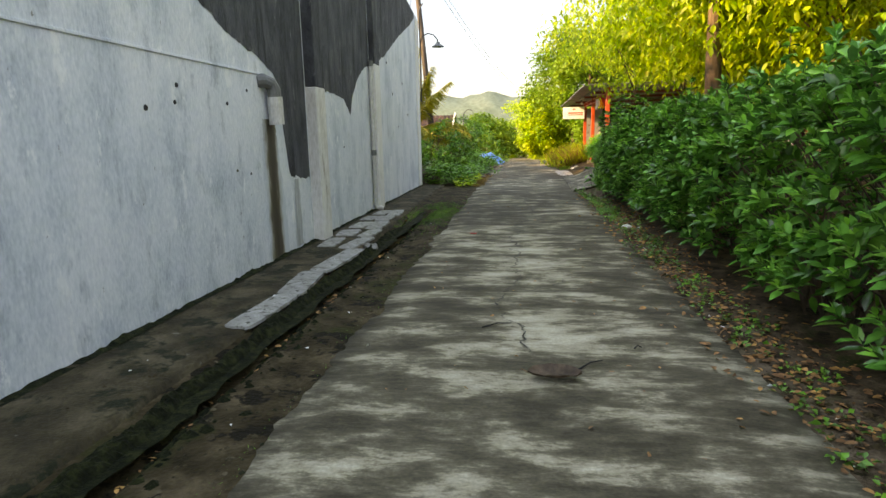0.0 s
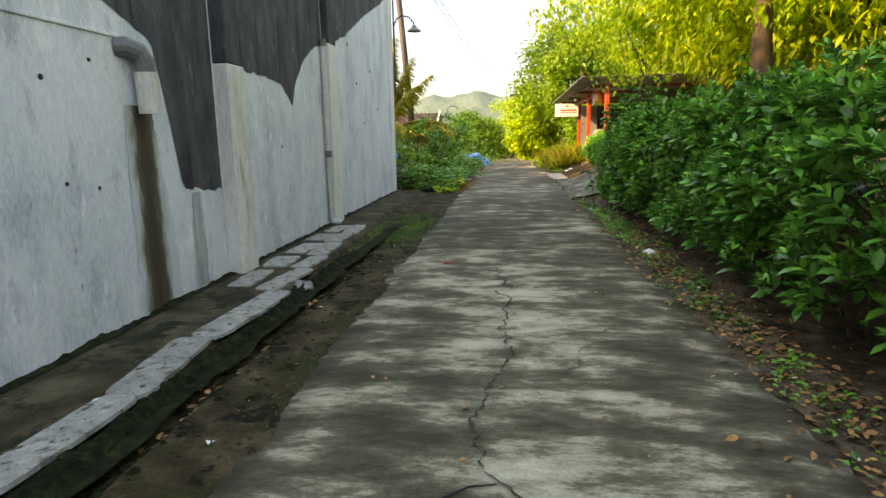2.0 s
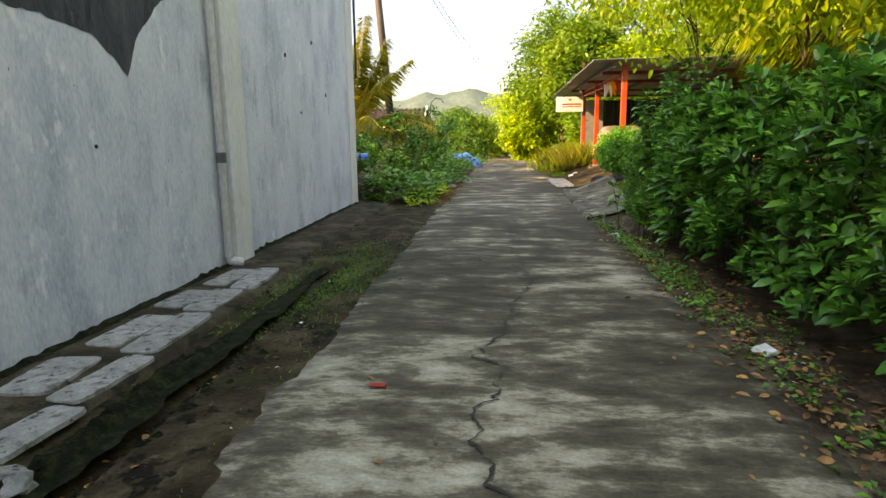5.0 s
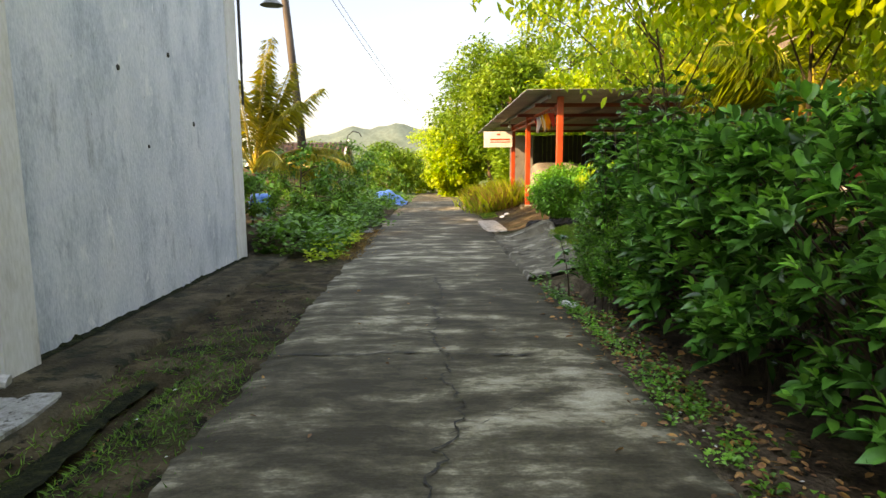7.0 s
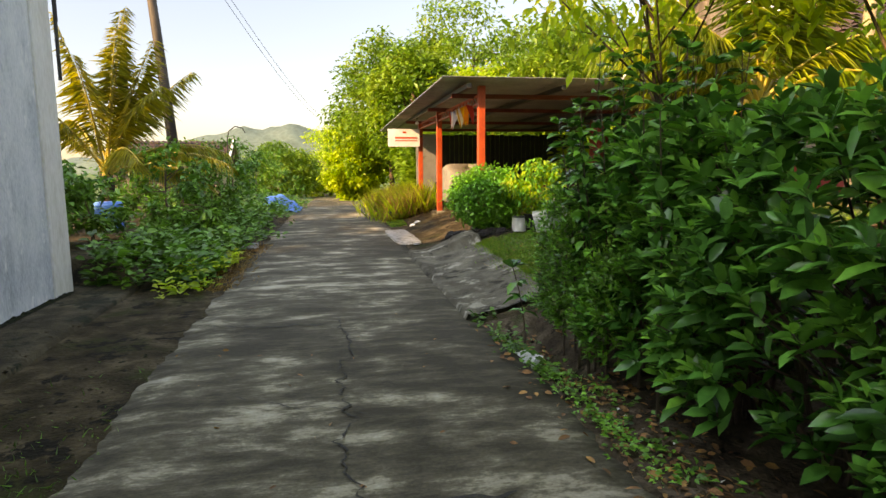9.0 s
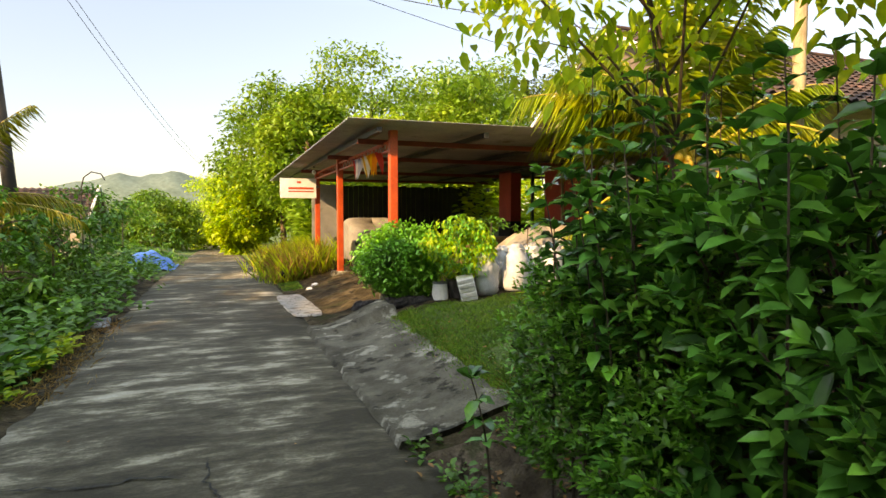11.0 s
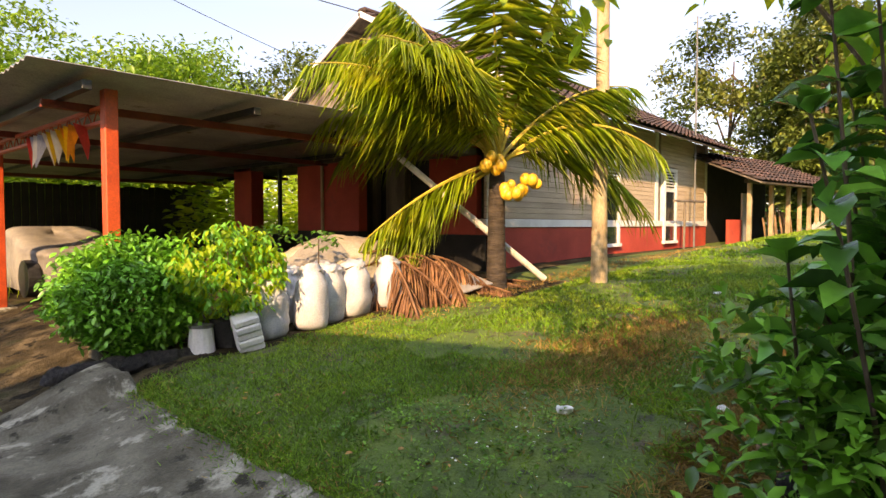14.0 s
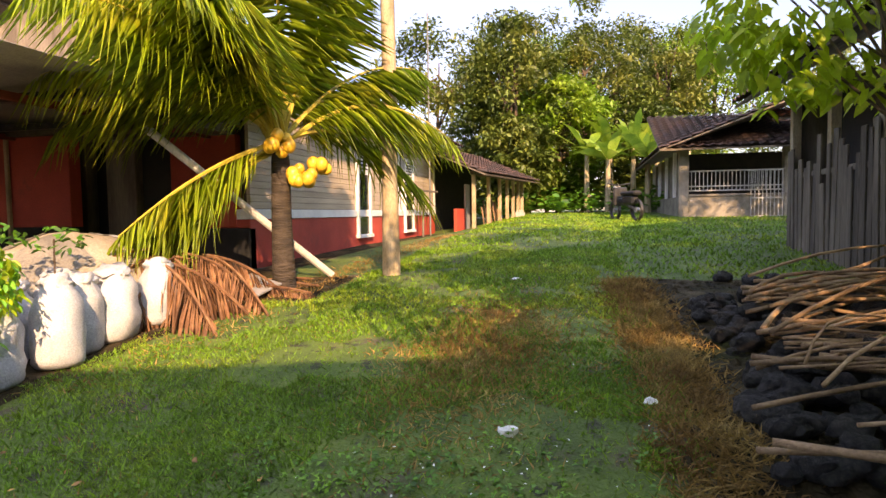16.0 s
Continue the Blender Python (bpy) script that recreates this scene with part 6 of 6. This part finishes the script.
for x in (-0.58, 0.58):
    pts = [(x + 0.25 * math.cos(a), 0, 0.28 + 0.25 * math.sin(a)) for a in np.linspace(0, 2 * math.pi, 17)]
    w = part("wheel", tubed(pts, 0.045, 6), METAL, mc)
    part("hub", tubed([(x, -0.05, 0.28), (x, 0.05, 0.28)], 0.07, 8), ZINC, w)
part("frame", tubed([(-0.58, 0, 0.28), (-0.15, 0, 0.42), (0.3, 0, 0.55), (0.45, 0, 0.85)], 0.06, 6), METAL, mc)
part("seat", boxed((-0.62, -0.12, 0.66), (0.12, 0.12, 0.78), 0.04), DARK, mc)
part("body_panel", boxed((-0.5, -0.1, 0.42), (0.05, 0.1, 0.66), 0.05), METAL, mc)
part("fork", tubed([(0.58, 0, 0.28), (0.42, 0, 0.95)], 0.035, 6), ZINC, mc)
part("handlebar", tubed([(0.38, -0.33, 1.0), (0.42, 0, 0.95), (0.38, 0.33, 1.0)], 0.018, 6), METAL, mc)
part("leg_shield", boxed((0.28, -0.2, 0.4), (0.36, 0.2, 0.9), 0.03), METAL, mc)
part("headlight", tubed([(0.45, 0, 0.9), (0.55, 0, 0.9)], [0.08, 0.07], 10), WHITE, mc)


# ---- grass, weeds and litter ----
def stuff(ob, label, category):
    return tagged(ob, label, category, kind="stuff")


def blades(name, n, where, length, width, mat, label, category, lean=0.45, z0=-0.01):
    P = np.array([where() for _ in range(n)])
    Z = np.array([ground_z(x, y) for x, y in P]) + z0
    A = np.column_stack([rng.normal(0, lean, n), rng.normal(0, lean, n), np.ones(n)])
    L = length * rng.uniform(0.5, 1.4, n)
    return stuff(leaves(name, np.column_stack([P, Z]), A, L, width, mat, fine=False, fold=0.1, droop=0.3, widest=0.25), label, category)


def lawn_at(x0, x1, y0, y1):
    def pick():
        while True:
            x, y = rng.uniform(x0, x1), rng.uniform(y0, y1)
            if x < 1.45 + 0.05 * min(max(y - 17.5, 0), 4) + 0.1 * noise.noise((x * 3, y * 3, 0)):
                continue
            if y > 20.15 + 0.12 * noise.noise((x * 2, y * 2, 6)) and 5.5 < x < 17.5:
                continue
            bare = noise.noise((x * 0.9, y * 0.9, 4)) + (0.4 if x < 3.1 and y < 18.4 else 0) + 0.35 * noise.noise((x * 3.1, y * 3.1, 9))
            bare += 0.6 * math.exp(-((x - 2.75) / 0.5) ** 2 - ((y - 17.75) / 0.3) ** 2)
            if bare > 0.2 and rng.random() < 0.88:
                continue
            return x, y
    return pick


blades("grass", 38000, lawn_at(1.3, 4.5, 16.9, 20.95), 0.05, 0.008, GRASS, "short green lawn grass", "grass")
blades("grass", 30000, lawn_at(4.5, 10, 17.0, 20.65), 0.065, 0.014, GRASS, "short green lawn grass", "grass")
blades("grass", 16000, lawn_at(10, 24, 15.4, 20.6), 0.09, 0.03, GRASS, "short green lawn grass", "grass")
blades("grass", 12000, lambda: (rng.uniform(7.0, 17.8), rng.uniform(12.0, 17.2)), 0.09, 0.024, GRASS, "short green lawn grass", "grass")
blades("dry_grass", 6000, lawn_at(1.6, 9, 16.9, 20.3), 0.05, 0.008, STRAW, "withered blades among the lawn", "grass", 0.9)
blades("dry_grass", 17000, lambda: (lambda x: (x, 16.88 + 0.04 * (x - 3) + 0.13 * rng.normal()))(rng.uniform(2.2, 7.0)), 0.1, 0.009, STRAW, "withered brown grass along the stones", "grass", 0.9)
blades("dry_grass", 3200, lambda: (rng.uniform(3.0, 14), 20.5 + 0.18 * rng.normal()), 0.08, 0.01, STRAW, "withered brown grass by the beds", "grass", 0.9)
# straw-coloured blades put the gold of a sunlit pool into the lawn
blades("dry_grass", 11000, lambda: (4.3 + 0.75 * rng.normal(), 18.15 + 0.28 * rng.normal()), 0.08, 0.009, STRAW, "golden blades painting the sun patch on the lawn", "grass", 0.8)
def ramp_edge():
    y = rng.uniform(17.2, 20.9)
    return 1.53 + 0.06 * min(max(y - 17.5, 0), 4) + 0.09 * rng.normal(), y


blades("grass", 5000, ramp_edge, 0.075, 0.008, GRASS, "grass creeping over the ramp's edge", "grass", 0.7, 0.02)
blades("dry_grass", 900, ramp_edge, 0.06, 0.008, STRAW, "withered grass on the ramp's edge", "grass", 0.9, 0.02)
blades("grass", 20000, lawn_at(1.5, 3.8, 16.9, 19.6), 0.05, 0.007, GRASS, "short green lawn grass", "grass", 0.8)
blades("grass", 2600, lawn_at(1.6, 5.5, 16.9, 20.6), 0.11, 0.009, GRASS, "longer tufts standing in the lawn", "grass", 0.4)
blades("tall_grass", 2600, lambda: (1.35 + 0.3 * rng.normal(), rng.uniform(26.9, 30.5)), 0.85, 0.009, STRAW, "tall yellowing grass beside the lane", "grass", 0.22)
blades("tall_grass", 2600, lambda: (1.4 + 0.35 * rng.normal(), rng.uniform(26.9, 31)), 0.95, 0.011, LIME_LEAF, "tall green grass beside the lane", "grass", 0.25)
blades("grass", 2600, lambda: (rng.uniform(0.55, 1.2), rng.uniform(25.6, 27.4)), 0.07, 0.012, GRASS, "patch of bright grass beside the lane", "grass")
blades("grass", 700, lambda: (0.95 + 0.18 * rng.normal(), 21.2 + 0.2 * rng.normal()), 0.06, 0.012, GRASS, "grass round the drain", "grass")
blades("grass", 3600, lambda: (-2.2 + 0.26 * rng.normal(), 13.4 + 0.9 * rng.normal()), 0.07, 0.007, WEED, "thin grass along the lane's edge", "grass", 0.8)
blades("grass", 1100, lambda: (-1.8 + 0.05 * rng.normal(), rng.uniform(3, 16)), 0.03, 0.006, WEED, "thin grass along the lane's edge", "grass", 0.8)
blades("dry_grass", 900, lambda: (-1.85 + 0.15 * rng.normal(), rng.uniform(19, 23)), 0.14, 0.01, STRAW, "withered grass at the lane's edge", "grass", 0.8)


def herb(n, where, height, leaf, mat, label, name="weeds"):
    P, A = [], []
    for _ in range(n):
        x, y = where()
        z = ground_z(x, y)
        k = int(rng.integers(5, 10))
        h = height * rng.uniform(0.3, 1.2)
        th = rng.uniform(0, 6.28, k)
        P.append(np.column_stack([x + 0.03 * np.cos(th), y + 0.03 * np.sin(th), z + h * np.linspace(0.25, 1, k)]))
        A.append(np.column_stack([np.cos(th), np.sin(th), rng.uniform(0.0, 0.7, k)]))
    P, A = np.concatenate(P), np.concatenate(A)
    L = leaf * rng.uniform(0.6, 1.3, len(P))
    stuff(leaves(name, P, A, L, L * 0.6, mat, fine=leaf > 0.05), label, "weeds")


herb(330, lambda: (1.0 + 0.12 * rng.normal(), rng.uniform(2, 17)), 0.08, 0.045, SMALL_LEAF, "low green weeds under the hedge")
herb(160, lambda: (0.88 + 0.06 * rng.normal(), rng.uniform(12.5, 16.8)), 0.06, 0.035, HEDGE_TIP, "fresh seedlings at the lane's edge")
herb(420, lambda: (rng.uniform(-3.3, -2.0), rng.uniform(19.2, 23.4)), 0.36, 0.13, WEED, "broad-leaved weeds at the wall's end")
herb(60, lambda: (rng.uniform(-2.5, -1.9), rng.uniform(18.5, 21.5)), 0.2, 0.11, LIME_LEAF, "yellow-green creeper at the wall's end")
herb(420, lambda: (rng.uniform(-7, -2.3), rng.uniform(22, 36)), 0.5, 0.13, WEED, "rank weeds on the verge")
herb(500, lambda: (-2.4 + 0.35 * rng.normal(), rng.uniform(22, 40)), 0.4, 0.13, WEED, "rank weeds on the verge")
herb(160, lambda: (2.3 + 0.3 * rng.normal(), 18.1 + 0.5 * rng.normal()), 0.05, 0.03, WEED, "low clover in the lawn")
herb(60, lambda: (0.85 + 0.1 * rng.normal(), 16.4 + 0.4 * rng.normal()), 0.12, 0.06, WEED, "weeds hanging over the drain")
herb(1500, lambda: (rng.uniform(2.3, 9), rng.uniform(34.4, 37)), 2.6, 0.3, TREE_LEAF, "tall undergrowth behind the carport")
herb(700, lambda: (rng.uniform(7.5, 15), rng.uniform(31, 37)), 2.6, 0.3, LIME_LEAF, "sunlit undergrowth behind the house")
herb(260, lambda: (rng.uniform(22.5, 30), rng.uniform(14.5, 23)), 0.8, 0.3, WEED, "undergrowth below the far trees")


herb(900, lambda: (rng.uniform(26.5, 33), rng.uniform(12, 25)), 2.4, 0.34, FAR_LEAF, "shaded undergrowth below the far trees")


def scatter(n, where, size, mat, label, lift=0.012):
    P = np.array([where() for _ in range(n)])
    Z = np.array([max(ground_z(x, y), road_z(y) if -1.72 < x < 0.74 else -9, 0.03 if -3.4 < x < -2.65 and y < 19 else -9) for x, y in P]) + lift
    A = ball(n) * [1, 1, 0.12]
    L = size * rng.uniform(0.5, 1.5, n)
    stuff(leaves("litter", np.column_stack([P, Z]), A, L, L * 0.5, mat, fold=0.2, droop=0.05), label, "litter")


scatter(3000, lambda: (1.06 + 0.2 * rng.normal(), rng.uniform(1, 17)), 0.05, DEADLEAF, "dead leaves under the hedge")
scatter(110, lambda: (rng.uniform(-1.7, 0.72), rng.uniform(3, 18)), 0.035, DEADLEAF, "dead leaves blown over the lane")
scatter(260, lambda: (-2.36 + 0.08 * rng.normal(), rng.uniform(3, 13)), 0.05, DEADLEAF, "dead leaves in the gutter")
scatter(40, lambda: (-2.2 + 0.35 * rng.normal(), rng.uniform(3, 14)), 0.03, LITTER, "white scraps along the gutter")
scatter(60, lambda: (rng.uniform(0.85, 1.15), rng.uniform(3, 17)), 0.03, LITTER, "white scraps under the hedge")
scatter(60, lambda: (2.45 + 0.3 * rng.normal(), 17.85 + 0.25 * rng.normal()), 0.014, LITTER, "tiny white flowers in the lawn", 0.06)
scatter(70, lambda: (rng.uniform(0.8, 2.4), rng.uniform(17.5, 21)), 0.04, DEADLEAF, "dead leaves on the ramp")


def grit(n, where, size, mat, label, category="clods"):
    """Small angular lumps pressed into the ground, in one mesh."""
    P = np.array([where() for _ in range(n)])
    Z = np.array([max(ground_z(x, y), 0.02 if -3.4 < x < -2.65 and y < 19 else -9) for x, y in P])
    base = np.array([(1, 0, 0), (0.3, 0.9, 0), (-0.8, 0.5, 0), (-0.7, -0.7, 0), (0.4, -0.9, 0), (0.1, 0.1, 0.6), (0, 0, -0.6)], float)
    r = size * rng.uniform(0.35, 1.3, n) ** 1.5
    V = (base[None] * r[:, None, None] * rng.uniform(0.6, 1.3, (n, 7, 3))) + np.column_stack([P, Z])[:, None]
    F = [(k, (k + 1) % 5, 5) for k in range(5)] + [((k + 1) % 5, k, 6) for k in range(5)]
    faces = [tuple(7 * i + q for q in f) for i in range(n) for f in F]
    stuff(mesh("clods", V.reshape(-1, 3), faces, mat), label, category)


grit(900, lambda: (-2.28 + 0.1 * rng.normal(), rng.uniform(2, 14)), 0.03, MOSS, "dark mossy clods along the gutter")
grit(700, lambda: (rng.uniform(-2.3, -1.75), rng.uniform(2.5, 17)), 0.016, FOOTING, "small damp clods beside the lane")
grit(500, lambda: (rng.uniform(-3.35, -2.7), rng.uniform(2.5, 18.5)), 0.014, SOIL, "grit on the footing")
grit(900, lambda: (1.05 + 0.14 * rng.normal(), rng.uniform(2, 17)), 0.025, SOIL, "loose soil clods under the hedge")
grit(900, lambda: (rng.uniform(2.5, 7), rng.uniform(15.2, 17.0)), 0.035, SOIL, "dark crumbled soil beside the stones")


def scrap(x, y, r, mat, name, label, h=0.4):
    bm = bmesh.new()
    bmesh.ops.create_icosphere(bm, subdivisions=2, radius=r)
    for v in bm.verts:
        v.co *= 1 + 0.6 * noise.noise(v.co * (3 / r) + Vector((x, y, 0)))
        v.co.z *= h
    ob = tagged(part(name, bm, mat), label, "litter")
    ob.matrix_basis = pose(x, y, max(ground_z(x, y), 0 if -1.7 < x < 0.7 else -9) + r * h * 0.55)
    return ob


scrap(0.98, 11.6, 0.065, LITTER, "plastic_bag", "crumpled white plastic bag under the hedge", 0.5)
scrap(0.92, 16.3, 0.14, LITTER, "plastic_bag", "crumpled white plastic bag in the drain", 0.5)
scrap(1.0, 15.7, 0.08, LITTER, "plastic_bag", "crumpled white plastic bag in the drain", 0.5)
scrap(2.85, 17.8, 0.045, LITTER, "paper_scrap", "scrap of white paper on the lawn", 0.6)
scrap(3.35, 17.1, 0.035, LITTER, "paper_scrap", "scrap of white paper on the lawn", 0.6)
scrap(6.94, 18.21, 0.05, LITTER, "paper_scrap", "scrap of white paper on the lawn", 0.3)
scrap(-2.5, 9.9, 0.1, SLAB, "rubble", "lump of broken concrete in the gutter", 0.6)
scrap(1.4, 25.6, 0.07, LITTER, "plastic_bottle", "white plastic bottle by the carport", 0.6)
scrap(1.25, 25.3, 0.06, LITTER, "plastic_bottle", "white plastic bottle by the carport", 0.6)
chip = thing("red_wrapper", "small red wrapper on the lane", "litter", (-1.25, 10.9, 0.012))
part("foil", boxed((-0.045, -0.02, 0), (0.045, 0.02, 0.008), 0.003), FLAG[0], chip)
# blue tarpaulin heap on the verge
vs, fs = [], []
for j in range(17):
    for i in range(17):
        a, b = -1 + i / 8, -1 + j / 8
        vs.append((a * 0.8, b * 0.9, 0.5 * max(0, 1 - math.hypot(a, b) ** 2) + 0.1 * noise.noise((a * 3, b * 3, 0)) - 0.02))
for j in range(16):
    for i in range(16):
        k = j * 17 + i
        fs.append((k, k + 1, k + 18, k + 17))
bt = thing("blue_tarpaulin", "crumpled blue tarpaulin heaped on the verge", "tarpaulin", (-2.35, 33.6, -0.05))
mesh("sheet", vs, fs, BLUE, bt, smooth=True)
bt2 = thing("blue_drum", "blue plastic drum half hidden in weeds", "drum", (-4.3, 23.2, 0.25))
part("drum", tubed([(0, 0, 0), (0, 0, 0.05), (0, 0, 0.5), (0, 0, 0.55)], [0.2, 0.23, 0.23, 0.2], 16), BLUE, bt2)


# large curled leaf and bits of twig on the lane
curl = thing("fallen_leaf", "large curled dry brown leaf on the concrete", "leaf", (-0.36, 5.8, 0.006))
vs, fs = [], []
for j in range(7):
    for i in range(11):
        u, v = i / 5 - 1, j / 3 - 1
        w = 0.085 * (1 - u * u) ** 0.5 + 0.006
        vs.append((0.155 * u, w * v + 0.012 * noise.noise((u * 2, v, 5)), 0.008 + 0.045 * v * v * (1 - 0.6 * u * u) + 0.02 * u * u + 0.008 * noise.noise((u * 4, v * 4, 2))))
for j in range(6):
    for i in range(10):
        k = j * 11 + i
        fs.append((k, k + 1, k + 12, k + 11))
mesh("blade", vs, fs, BARK, curl, smooth=True)
part("stalk", tubed([(-0.15, 0, 0.03), (-0.19, 0.015, 0.045), (-0.2, 0.05, 0.02)], [0.004, 0.003, 0.002], 5), STICK, curl)


def twig(x0, y0, x1, y1):
    ob = thing("twig", "short dark bent twig on the concrete", "twig", (x0, y0, 0.006), "twigs on the lane")
    part("stem", tubed([(0, 0, 0), ((x1 - x0) * 0.5, (y1 - y0) * 0.5 + 0.015, 0.012), (x1 - x0, y1 - y0, 0.002)], [0.006, 0.005, 0.003], 5), DARK, ob)


twig(-0.22, 5.93, -0.05, 6.1)
twig(-0.84, 6.71, -0.63, 6.82)
twig(0.18, 6.33, 0.23, 6.35)
